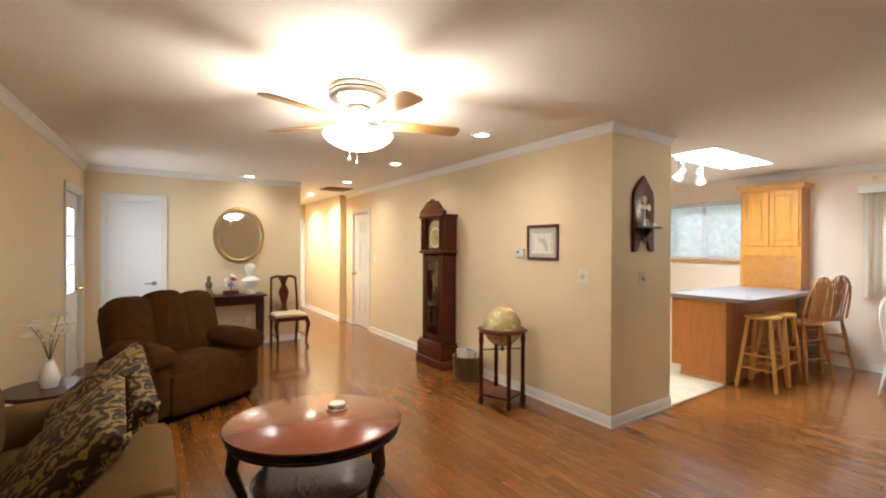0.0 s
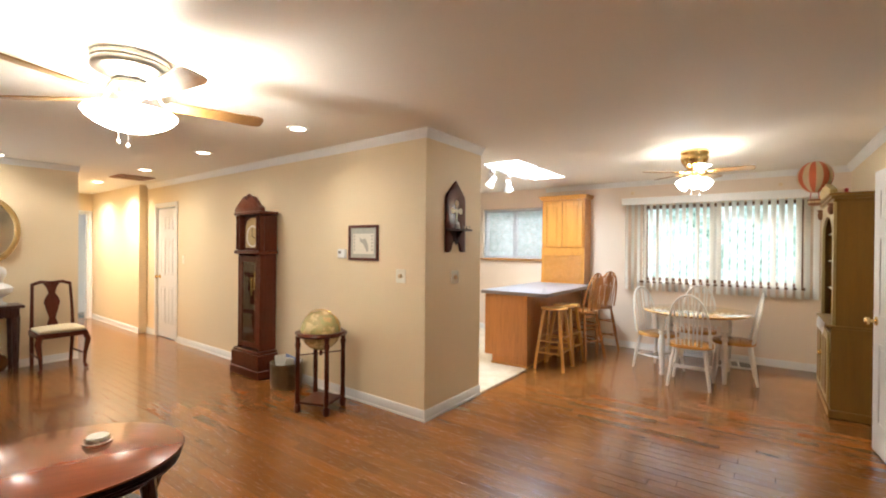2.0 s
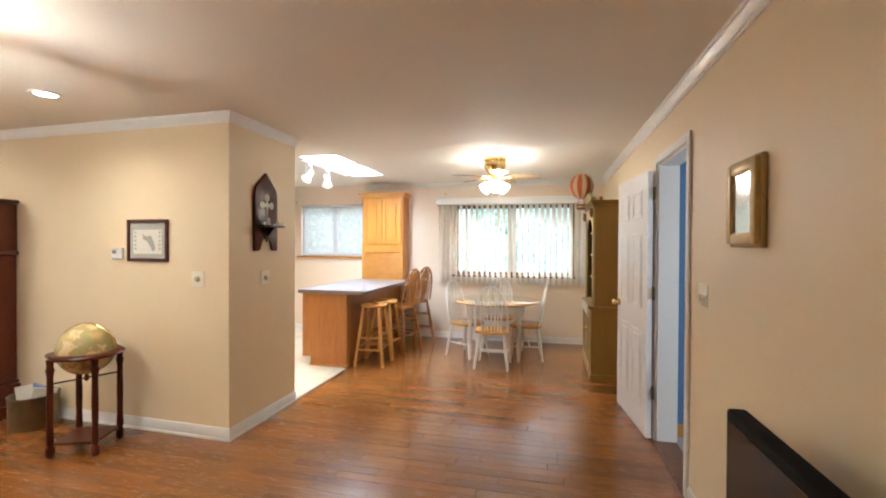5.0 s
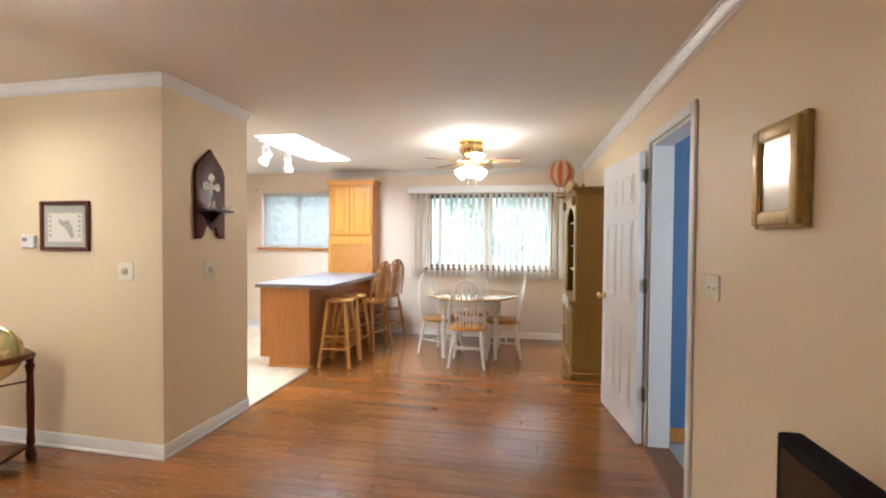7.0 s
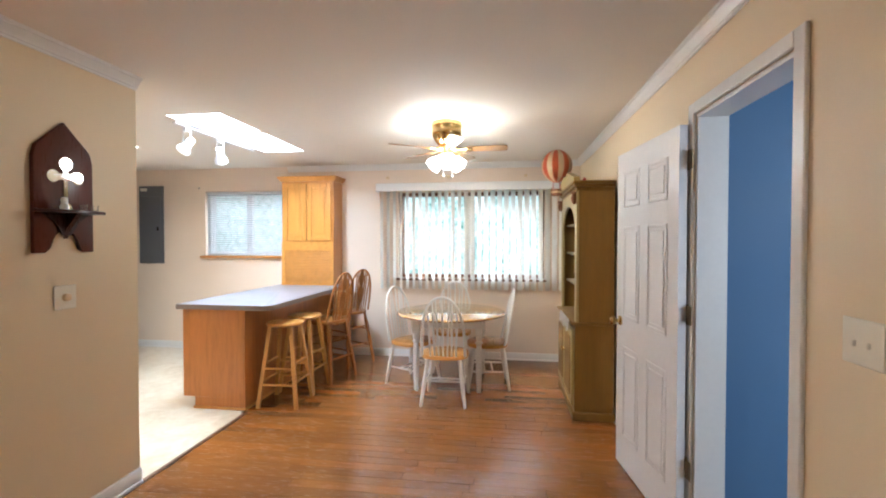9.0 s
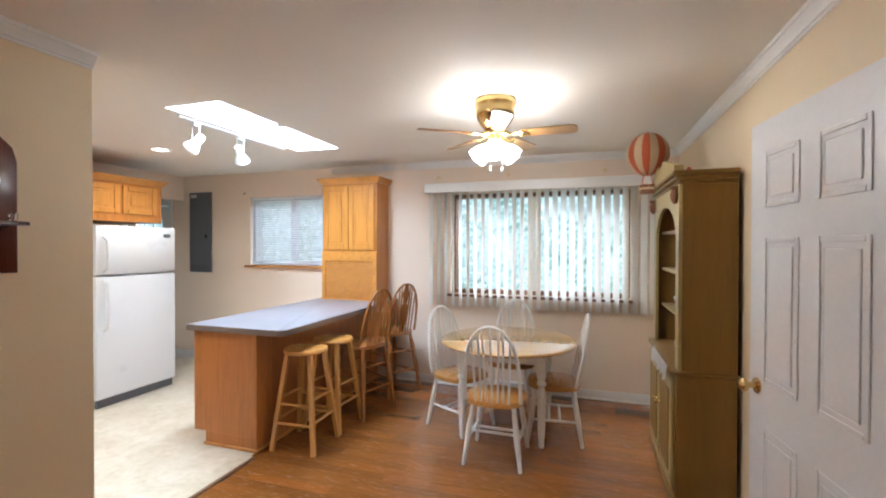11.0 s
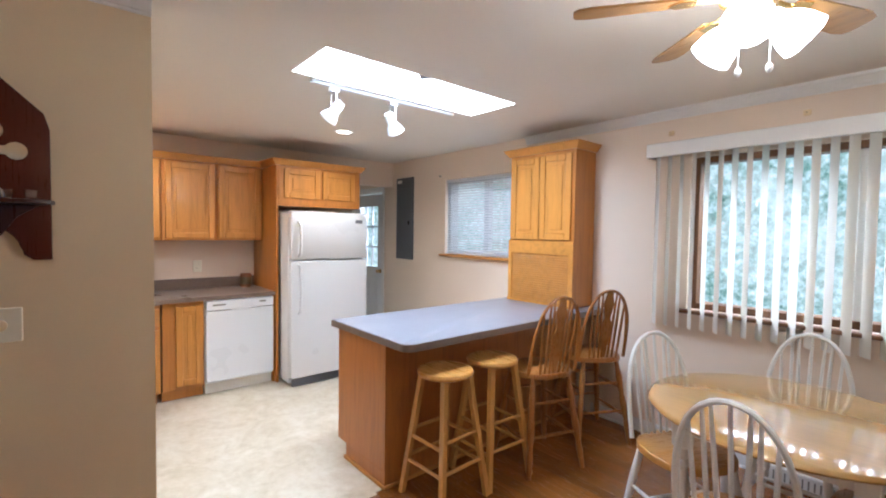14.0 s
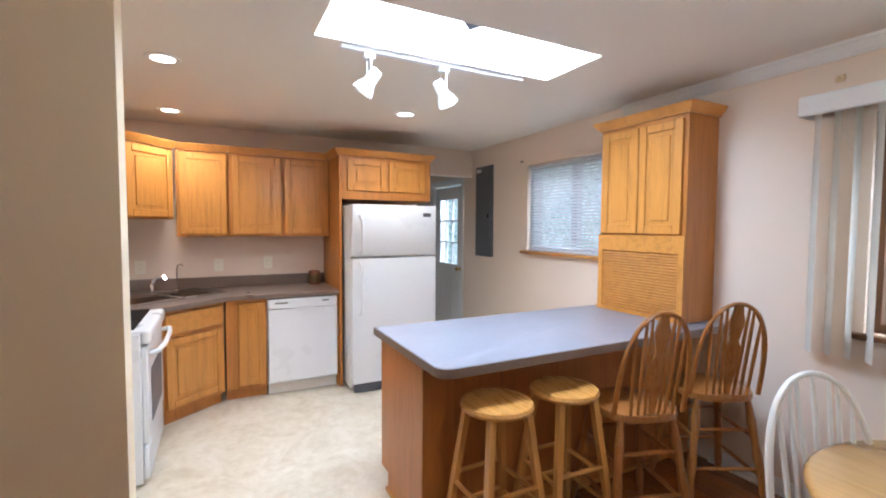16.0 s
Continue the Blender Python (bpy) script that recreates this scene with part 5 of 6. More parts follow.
# arched face frame
bm = B()
fx0, fx1 = 0.085, HW - 0.085
arch = [(fx0, 0.805), (fx0, 1.56)] + [((fx0 + fx1) / 2 - (fx1 - fx0) / 2 * math.cos(radians(a)), 1.56 + 0.22 * math.sin(radians(a))) for a in range(15, 180, 15)] + [(fx1, 1.56), (fx1, 0.805)]
fr_m = Matrix(((1, 0, 0, 0), (0, 0, 1, 0), (0, 1, 0, 0), (0, 0, 0, 1)))
ol = [(0.0, 0.805), (0.0, 1.56)] + [(HW * i / 12, 1.88) for i in range(1, 12)] + [(HW, 1.56), (HW, 0.805)]
for i in range(len(arch) - 1):
    prism(bm, [arch[i], arch[i + 1], ol[i + 1], ol[i]], HD, HD + 0.02, fr_m)
prism(bm, [(0.0, 1.56), (HW / 12, 1.88), (0.0, 1.88)], HD, HD + 0.02, fr_m)
prism(bm, [(HW, 1.56), (HW - HW / 12, 1.88), (HW, 1.88)], HD, HD + 0.02, fr_m)
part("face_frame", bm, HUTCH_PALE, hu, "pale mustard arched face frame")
bm = B()
for d, z in ((0.0, 1.88), (0.018, 1.905), (0.034, 1.93)):
    addbox(bm, -d, 0.02, z, HW + d, HD + 0.02 + d, z + 0.026, 0.006)
part("cornice", bm, HUTCH, hu)
bm = B()
prism(bm, [(-0.03, 1.957), (HW + 0.03, 1.957), (HW + 0.03, 1.985), (HW * 0.62, 2.075), (HW * 0.55, 2.05), (HW * 0.45, 2.05), (HW * 0.38, 2.075), (-0.03, 1.985)], HD + 0.0, HD + 0.05, fr_m)
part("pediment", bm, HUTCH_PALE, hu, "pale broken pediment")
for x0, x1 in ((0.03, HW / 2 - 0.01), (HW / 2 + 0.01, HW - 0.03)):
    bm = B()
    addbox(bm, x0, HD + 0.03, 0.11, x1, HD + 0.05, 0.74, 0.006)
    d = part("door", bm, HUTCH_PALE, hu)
    bm = B()
    addbox(bm, x0 + 0.06, HD + 0.049, 0.18, x1 - 0.06, HD + 0.056, 0.67, 0.005)
    part("panel", bm, HUTCH, d)
    bm = B()
    kx = x1 - 0.03 if x0 < 0.3 else x0 + 0.03
    lathe(bm, [(0.012, 0), (0.008, 0.012), (0.016, 0.022), (0.012, 0.03), (0.002, 0.032)], 12, pose(kx, HD + 0.05, 0.48, -90, 0, 0))
    part("knob", bm, BRASS, d)
for x in (0.04, HW - 0.04):
    bm = B()
    lathe(bm, [(0.008, -0.05), (0.02, -0.03), (0.026, 0.0), (0.018, 0.03), (0.03, 0.05)], 12, Matrix.Translation((x, HD + 0.035, 1.82)))
    part("corbel", bm, WICKER, hu, "dark carved corbel")

HUM = hu.matrix_world.copy()


def trinket(name, x, y, z, prof, mat, label, cat="ornament"):
    t = thing(name, HUM @ pose(x, y, z), label, cat, "hutch ornaments")
    bm = B()
    lathe(bm, prof, 16)
    part("body", bm, mat, t)
    return t


trinket("brass_bell", 0.52, 0.17, 1.628, [(0.03, 0), (0.024, 0.03), (0.014, 0.06), (0.006, 0.075), (0.012, 0.09), (0.002, 0.1)], BRASS, "small brass bell on the hutch shelf")
trinket("white_vase", 0.46, 0.2, 1.358, [(0.03, 0), (0.045, 0.04), (0.04, 0.09), (0.02, 0.13), (0.028, 0.15), (0.02, 0.148)], PLASTER, "small white vase on the hutch shelf")
trinket("red_vase", 0.6, 0.16, 1.358, [(0.03, 0), (0.04, 0.05), (0.02, 0.1), (0.025, 0.12)], RED, "small red vase on the hutch shelf")
trinket("blue_jar", 0.5, 0.19, 1.088, [(0.035, 0), (0.045, 0.05), (0.038, 0.1), (0.02, 0.11), (0.022, 0.13)], BLUE_CLOTH, "blue and white jar on the hutch shelf")
trinket("white_bowl", 0.68, 0.16, 1.088, [(0.03, 0), (0.06, 0.04), (0.07, 0.07), (0.064, 0.07), (0.03, 0.02)], PLASTER, "white bowl on the hutch shelf")
trinket("candlestick", 0.72, 0.16, 0.805, [(0.05, 0), (0.04, 0.01), (0.012, 0.03), (0.01, 0.15), (0.025, 0.17), (0.02, 0.19)], PEWTER, "dark candlestick on the hutch ledge")
trinket("glass_jug", 0.45, 0.2, 0.805, [(0.045, 0), (0.06, 0.06), (0.05, 0.15), (0.03, 0.18), (0.04, 0.2), (0.035, 0.2)], PLASTER, "pale jug on the hutch ledge")
trinket("red_figurine", 0.35, 0.2, 1.957, [(0.02, 0), (0.025, 0.02), (0.012, 0.045), (0.018, 0.06), (0.004, 0.075)], RED, "small red ornament on top of the hutch")
for x, z, r, mt, lab in ((0.66, 1.628, 0.085, PLASTER, "white display plate leaning on the hutch shelf"), (0.74, 1.358, 0.095, BLUE_CLOTH, "blue patterned plate leaning on the hutch shelf"),
                        (0.33, 1.358, 0.09, PLASTER, "white display plate leaning on the hutch shelf"), (0.60, 1.088, 0.09, CREAM, "cream display plate leaning on the hutch shelf")):
    pl = thing("display_plate", HUM @ pose(x, 0.062, z), lab, "plate", "hutch plates")
    bm = B()
    lathe(bm, [(0.002, 0.006), (r * 0.6, 0.006), (r * 0.72, 0.012), (r, 0.018), (r, 0.014), (r * 0.70, 0.006), (r * 0.6, 0.0), (0.002, 0.0)], 28, pose(0, 0, r - 0.001, -82, 0, 0))
    part("dish", bm, mt, pl)
for x, z, w_, mt, lab in ((0.42, 1.628, 0.05, RED, "small red printed card on the hutch shelf"), (0.55, 1.358, 0.055, PAPER, "small framed photo card on the hutch shelf"), (0.40, 1.088, 0.05, CREAM, "small cream box on the hutch shelf")):
    bx = thing("keepsake_box", HUM @ pose(x, 0.15, z, 0, 0, 12), lab, "keepsake", "hutch ornaments")
    bm = B()
    addbox(bm, -w_, -0.02, 0, w_, 0.02, 0.11, 0.004)
    part("body", bm, mt, bx)
    bm = B()
    addbox(bm, -w_ * 0.7, 0.0195, 0.02, w_ * 0.7, 0.0215, 0.085)
    part("front_label", bm, BLUE_CLOTH if mt is not RED else PAPER, bx)
doily = thing("lace_doily", HUM @ pose(0.35, 0.30, 0.811), "white lace doily hanging over the hutch ledge", "doily")
bm = B()
n = 24
rows_ = []
for j, (y, z) in enumerate(((0.064, 0.002), (0.070, -0.03), (0.073, -0.09))):
    rows_.append([bm.verts.new((-0.28 + 0.56 * k / n, y + 0.006 * math.sin(k * 1.9) * (j > 0), z + (0.02 * math.sin(k * 1.3) if j == 2 else 0))) for k in range(n + 1)])
for a, b in zip(rows_, rows_[1:]):
    for k in range(n):
        bm.faces.new((a[k], a[k + 1], b[k + 1], b[k]))
bmesh.ops.solidify(bm, geom=bm.faces[:], thickness=0.001)
part("lace", bm, PLASTER, doily)

ba = thing("hot_air_balloon", pose(2.70, 2.95, 2.20), "striped orange and cream model balloon hung near the ceiling", "model balloon")
R = 0.148
for k in range(16):
    bm = B()
    a0, a1 = 2 * math.pi * k / 16, 2 * math.pi * (k + 1) / 16
    cols = []
    for i in range(13):
        t = math.pi * (0.02 + 0.94 * i / 12)
        rr = R * math.sin(t) * (1 if i < 8 else 1 - 0.02 * (i - 7))
        z = R * 1.08 * math.cos(t)
        cols.append([bm.verts.new((rr * math.cos(a), rr * math.sin(a), z)) for a in (a0, (a0 + a1) / 2, a1)])
    for p, q in zip(cols, cols[1:]):
        for i in range(2):
            bm.faces.new((p[i], p[i + 1], q[i + 1], q[i]))
    bmesh.ops.solidify(bm, geom=bm.faces[:], thickness=0.002)
    part("gore", bm, ORANGE if k % 2 else CREAM, ba)
bm = B()
lathe(bm, [(0.046, -0.290), (0.052, -0.286), (0.058, -0.225), (0.052, -0.225), (0.046, -0.280)], 8)
part("basket", bm, WICKER, ba, "small woven basket")
bm = B()
lathe(bm, [(0.0505, -0.262), (0.0575, -0.262), (0.0595, -0.246), (0.0535, -0.246)], 8, None, 1.0, True)
part("basket_band", bm, CREAM, ba, "cream band round the basket")
for a in (45, 135, 225, 315):
    bm = B()
    rod(bm, (0.052 * math.cos(radians(a)), 0.052 * math.sin(radians(a)), -0.228), (0.04 * math.cos(radians(a)), 0.04 * math.sin(radians(a)), -0.148), 0.002, seg=5)
    part("rope", bm, RED, ba)
bm = B()
rod(bm, (0, 0, R * 1.05), (0, 0, CEIL - 2.20), 0.001, seg=5)
part("hanging_thread", bm, PAPER, ba)


# ---------------------------------------------------------------- east wall: mirror, television
pm = thing("wall_mirror", pose(EAST - 0.002, -0.80, 1.642, 0, 0, -90), "small mirror in a stepped antique-gold wooden frame", "mirror")
for a, b, t, y0, y1 in ((0.148, 0.180, 0.028, 0.0, 0.022), (0.135, 0.167, 0.042, 0.004, 0.040), (0.099, 0.131, 0.012, 0.002, 0.034)):
    bm = B()
    for bx in ((-a, -b, -a + t, b), (a - t, -b, a, b), (-a + t, -b, a - t, -b + t), (-a + t, b - t, a - t, b)):
        addbox(bm, bx[0], -y1, bx[1], bx[2], -y0, bx[3], 0.005, None, 2)
    part("frame", bm, GOLD, pm, "antique-gold wooden frame step")
bm = B()
addbox(bm, -0.088, -0.028, -0.120, 0.088, -0.020, 0.120)
part("mirror_glass", bm, plain("hazy_mirror", (0.55, 0.50, 0.44), 0.16, 1.0, 0.06, 12, 0.0), pm)

tv = thing("television", pose(2.90, -1.74, 0.5, 0, 0, -90), "black flat-screen television seen from its edge", "television")
bm = B()
addbox(bm, -0.52, -0.03, 0.03, 0.52, 0.03, 0.445, 0.012, None, 2)
part("case", bm, BLACK, tv)
bm = B()
addbox(bm, -0.49, -0.033, 0.06, 0.49, -0.0295, 0.415)
part("screen", bm, plain("screen_glass", (0.01, 0.01, 0.012), 0.08, vary=0.0, bumpy=0.0), tv)
bm = B()
addbox(bm, -0.2, -0.12, 0.0, 0.2, 0.04, 0.012, 0.004)
addbox(bm, -0.05, -0.02, 0.01, 0.05, 0.02, 0.05)
part("stand", bm, BLACK, tv)
ts = thing("television_stand", pose(2.87, -1.68, 0, 0, 0, -90), "low dark wooden television stand", "cabinet")
bm = B()
addbox(bm, -0.6, -0.2, 0.05, 0.6, 0.2, 0.47, 0.006)
part("body", bm, EBONY, ts)
bm = B()
addbox(bm, -0.62, -0.22, 0.47, 0.62, 0.21, 0.499, 0.006)
part("top", bm, EBONY, ts)
for sx in (-0.55, 0.55):
    for sy in (-0.16, 0.16):
        bm = B()
        addbox(bm, sx - 0.03, sy - 0.03, 0, sx + 0.03, sy + 0.03, 0.05, 0.004)
        part("foot", bm, EBONY, ts)


# ---------------------------------------------------------------- wall stub: carved shelf
ws = thing("wall_shelf", pose(0, 0.42, 1.41, 0, 0, 90), "dark carved wooden wall plaque with keyhole cut-out and small shelf", "shelf")
bm = B()
H, W = 0.645, 0.15
outl = [(-W, 0), (-W, 0.46), (-W * 0.9, 0.515), (0, H), (W * 0.9, 0.515), (W, 0.46), (W, 0), (W - 0.05, 0)]
outl += [(0.075 * math.cos(radians(a)), 0.02 + 0.095 * math.sin(radians(a))) for a in range(0, 181, 15)] + [(-W + 0.05, 0)]
face_m = Matrix(((1, 0, 0, 0), (0, 0, -1, 0), (0, 1, 0, 0), (0, 0, 0, 1)))
prism(bm, outl, 0.002, 0.024, face_m, 0.004)
part("plaque", bm, MAHOGANY, ws)
bm = B()
for cx, cz, r in ((0, 0.44, 0.032), (-0.062, 0.375, 0.03), (0.062, 0.375, 0.03), (0, 0.215, 0.034)):
    lathe(bm, [(0.002, 0), (r, 0), (r, 0.002), (0.002, 0.002)], 20, Matrix.Translation((cx, -0.026, cz)) @ pose(0, 0, 0, 90, 0, 0))
addbox(bm, -0.062, -0.0275, 0.360, 0.062, -0.0255, 0.390)
addbox(bm, -0.010, -0.0272, 0.21, 0.010, -0.0252, 0.42)
part("cross_inlay", bm, plain("inlay_mirror", (0.80, 0.76, 0.68), 0.07, 1.0, 0.04, 20, 0.0), ws, "cross-shaped mirror inlay")
bm = B()
prism(bm, [(-0.16, -0.022), (0.16, -0.022), (0.15, -0.10), (0.09, -0.125), (-0.09, -0.125), (-0.15, -0.10)], 0.195, 0.21, None, 0.004)
part("shelf_board", bm, EBONY, ws)
bm = B()
prism(bm, [(-0.022, 0.195), (-0.105, 0.195), (-0.07, 0.15), (-0.04, 0.12), (-0.022, 0.07)], -0.012, 0.012, Matrix(((0, 0, 1, 0), (1, 0, 0, 0), (0, 1, 0, 0), (0, 0, 0, 1))))
prism(bm, [(-0.12, 0.194), (0.12, 0.194), (0.06, 0.15), (0.02, 0.085), (-0.02, 0.085), (-0.06, 0.15)], 0.024, 0.034, face_m)
part("bracket", bm, EBONY, ws)
fg = thing("white_figurine", pose(0.075, 0.37, 1.621, 0, 0, 90), "tiny white ceramic animal on the wall shelf", "figurine")
bm = B()
lathe(bm, [(0.018, 0), (0.02, 0.012), (0.012, 0.03), (0.016, 0.042), (0.012, 0.056), (0.003, 0.06)], 12)
fgp = part("body", bm, PLASTER, fg)
for y in (0.46, 0.40):
    gl = thing("glass_votive", pose(0.085, y + 0.06, 1.621), "tiny clear votive cup on the wall shelf", "votive", "votive cups")
    bm = B()
    lathe(bm, [(0.014, 0), (0.018, 0.03), (0.016, 0.03), (0.012, 0.003)], 12)
    part("cup", bm, GLASS, gl)


# ---------------------------------------------------------------- clock wall
gc = thing("grandfather_clock", LW @ pose(-2.40, -0.02, 0), "tall dark mahogany grandfather clock with glazed trunk door", "clock")
bm = B()
addbox(bm, -0.30, -0.26, 0.0, 0.30, 0.0, 0.09, 0.008)
addbox(bm, -0.285, -0.25, 0.09, 0.285, 0.0, 0.26, 0.008)
addbox(bm, -0.27, -0.235, 0.26, 0.27, 0.0, 0.29, 0.010)
part("base", bm, MAHOGANY, gc)
bm = B()
addbox(bm, -0.235, -0.20, 0.29, -0.20, 0.0, 1.36, 0.006)
addbox(bm, 0.20, -0.20, 0.29, 0.235, 0.0, 1.36, 0.006)
addbox(bm, -0.20, -0.02, 0.29, 0.20, 0.0, 1.36)
part("trunk", bm, MAHOGANY, gc)
bm = B()
for b in ((-0.20, 0.31, -0.14, 1.34), (0.14, 0.31, 0.20, 1.34), (-0.14, 0.31, 0.14, 0.37), (-0.14, 1.27, 0.14, 1.34)):
    addbox(bm, b[0], -0.20, b[1], b[2], -0.18, b[3], 0.005)
d = part("trunk_door", bm, MAHOGANY, gc)
bm = B()
addbox(bm, -0.14, -0.192, 0.37, 0.14, -0.189, 1.27)
part("pane", bm, GLASS, d)
bm = B()
rod(bm, (0, -0.08, 0.62), (0, -0.08, 1.3), 0.006, seg=8)
lathe(bm, [(0.002, 0), (0.075, 0.004), (0.075, 0.012), (0.002, 0.018)], 20, Matrix.Translation((0, -0.07, 0.60)) @ pose(0, 0, 0, 90, 0, 0))
part("pendulum", bm, BRASS, gc, "brass pendulum")
for x in (-0.07, 0.0, 0.07):
    bm = B()
    rod(bm, (x, -0.12, 0.95 - abs(x)), (x, -0.12, 1.16 - abs(x)), 0.021, seg=14)
    rod(bm, (x, -0.12, 1.1), (x, -0.12, 1.33), 0.0015, seg=5)
    part("weight", bm, BRASS, gc, "brass cylinder weight")
bm = B()
addbox(bm, -0.27, -0.235, 1.36, 0.27, 0.0, 1.40, 0.010)
part("waist_moulding", bm, MAHOGANY, gc)
bm = B()
addbox(bm, -0.245, -0.15, 1.40, 0.245, 0.0, 1.80, 0.006)
addbox(bm, -0.245, -0.21, 1.40, -0.175, -0.15, 1.80, 0.006)
addbox(bm, 0.175, -0.21, 1.40, 0.245, -0.15, 1.80, 0.006)
addbox(bm, -0.28, -0.235, 1.80, 0.28, 0.0, 1.835, 0.010)
part("hood", bm, MAHOGANY, gc)
bm = B()
prism(bm, [(-0.15, 1.43), (0.15, 1.43), (0.15, 1.66)] + [(0.15 * math.cos(radians(a)), 1.66 + 0.11 * math.sin(radians(a))) for a in range(15, 180, 15)] + [(-0.15, 1.66)], 0.15, 0.156, face_m)
dial = part("dial", bm, plain("brass_dial", (0.55, 0.42, 0.2), 0.35, 0.6, 0.15, 40), gc, "brass clock dial")
bm = B()
lathe(bm, [(0.105, 0), (0.125, 0), (0.125, 0.002), (0.105, 0.002)], 28, Matrix.Translation((0, -0.157, 1.56)) @ pose(0, 0, 0, 90, 0, 0), 1.0, True)
part("chapter_ring", bm, PAPER, dial)
bm = B()
addbox(bm, -0.004, -0.162, 1.555, 0.004, -0.16, 1.65)
addbox(bm, -0.004, -0.162, -0.005, 0.004, -0.16, 0.065, 0, Matrix.Translation((0, 0, 1.56)) @ Matrix.Rotation(radians(110), 4, "Y"))
part("clock_hand", bm, BLACK, dial)
bm = B()
swan = [(-0.28, 1.835), (0.28, 1.835), (0.275, 1.87), (0.22, 1.90), (0.16, 1.95), (0.10, 2.0), (0.05, 2.01), (0.03, 1.97), (0, 1.95), (-0.03, 1.97), (-0.05, 2.01), (-0.10, 2.0), (-0.16, 1.95), (-0.22, 1.90), (-0.275, 1.87)]
prism(bm, swan, 0.17, 0.225, face_m, 0.008)
part("pediment", bm, MAHOGANY, gc, "carved swan-neck pediment")
bm = B()
lathe(bm, [(0.03, 1.95), (0.02, 1.97), (0.035, 1.995), (0.03, 2.02), (0.01, 2.035)], 14, Matrix.Translation((0, -0.197, 0)))
part("finial", bm, MAHOGANY, gc)
for x in (-0.21, 0.21):
    bm = B()
    turned(bm, (x, -0.222, 1.41), (x, -0.222, 1.79), [0.018, 0.014, 0.016, 0.013, 0.016, 0.013, 0.018], 12)
    part("column", bm, MAHOGANY, gc)

bk = thing("metal_bucket", pose(-1.70, -0.14, 0), "round brass-toned metal bucket with papers inside", "bucket")
bm = B()
lathe(bm, [(0.15, 0), (0.155, 0.01), (0.158, 0.12), (0.16, 0.25), (0.166, 0.256), (0.163, 0.262), (0.154, 0.255), (0.150, 0.02), (0.002, 0.015)], 36)
part("pail", bm, PEWTER, bk)
for s in (-1, 1):
    bm = B()
    tube(bm, [(s * 0.16, -0.03, 0.15), (s * 0.185, -0.03, 0.14), (s * 0.185, 0.03, 0.14), (s * 0.16, 0.03, 0.15)], 0.006, 6)
    part("handle", bm, PEWTER, bk)
for i, (dx, dy, h, tilt, mt) in enumerate(((0.02, 0.03, 0.31, 8, BLUE_CLOTH), (-0.03, 0.0, 0.30, -10, PAPER), (0.05, -0.04, 0.30, 14, PAPER))):
    mg = thing("magazine", bk.matrix_world @ pose(dx, dy, 0.025, tilt * 0.6, tilt, 30 * i), "rolled printed magazine in the bucket", "magazine", "magazines")
    bm = B()
    addbox(bm, -0.075, -0.006, 0, 0.075, 0.006, h, 0.002)
    part("pages", bm, mt, mg)

gb = thing("floor_globe", pose(-0.92, -0.33, 0, 0, 0, 20), "antique-style world globe in a dark four-legged wooden stand", "globe")
bm = B()
bmesh.ops.create_uvsphere(bm, u_segments=32, v_segments=20, radius=0.176, matrix=Matrix.Translation((0, 0, 0.705)))
part("sphere", bm, GLOBE, gb, "tan printed globe ball", 180)
bm = B()
lathe(bm, [(0.184, 0.668), (0.222, 0.664), (0.232, 0.680), (0.222, 0.697), (0.184, 0.697), (0.182, 0.685)], 8, pose(0, 0, 0, 0, 0, 22.5), 1.0, True)
part("ring", bm, MAHOGANY, gb, "octagonal wooden horizon ring")
bm = B()
tube(bm, [(0.186 * math.cos(radians(a)), 0, 0.705 + 0.186 * math.sin(radians(a))) for a in range(0, 181, 12)], 0.005, 6)
part("meridian", bm, BRASS, gb)
for sx in (-1, 1):
    for sy in (-1, 1):
        bm = B()
        lathe(bm, [(0.016, 0), (0.022, 0.02), (0.022, 0.06), (0.012, 0.075), (0.018, 0.10), (0.014, 0.2), (0.016, 0.35), (0.014, 0.55), (0.02, 0.6), (0.014, 0.615), (0.018, 0.668)], 12, Matrix.Translation((sx * 0.142, sy * 0.142, 0)) @ Matrix.Diagonal((1.3, 1.3, 1, 1)))
        part("leg", bm, MAHOGANY, gb)
bm = B()
addbox(bm, -0.142, -0.142, 0.075, 0.142, 0.142, 0.095, 0.004)
part("lower_shelf", bm, MAHOGANY, gb)
bm = B()
lathe(bm, [(0.012, 0.48), (0.016, 0.50), (0.010, 0.535)], 8)
rod(bm, (-0.142, -0.142, 0.50), (0.142, 0.142, 0.50), 0.006, seg=6)
part("brace", bm, MAHOGANY, gb)

mp = thing("framed_map", LW @ pose(-0.75, 0, 1.49), "grey antique map print in a dark wooden frame", "picture")
bm = B()
for b in ((-0.20, -0.165, -0.175, 0.165), (0.175, -0.165, 0.20, 0.165), (-0.175, -0.165, 0.175, -0.14), (-0.175, 0.14, 0.175, 0.165)):
    addbox(bm, b[0], -0.022, b[1], b[2], 0, b[3], 0.004)
part("frame", bm, MAHOGANY, mp)
bm = B()
addbox(bm, -0.175, -0.008, -0.14, 0.175, 0, 0.14)
part("mat_board", bm, plain("grey_mat", (0.45, 0.45, 0.40), 0.8), mp)
bm = B()
addbox(bm, -0.14, -0.0105, -0.105, 0.14, -0.008, 0.085)
sheet = part("sheet", bm, PAPER, mp)
bm = B()
prism(bm, [(-0.05, 0.05), (-0.01, 0.03), (0.03, 0.04), (0.06, -0.01), (0.075, -0.07), (0.05, -0.085), (0.03, -0.05), (0.0, -0.01), (-0.04, 0.01)], 0.0105, 0.0115, face_m)
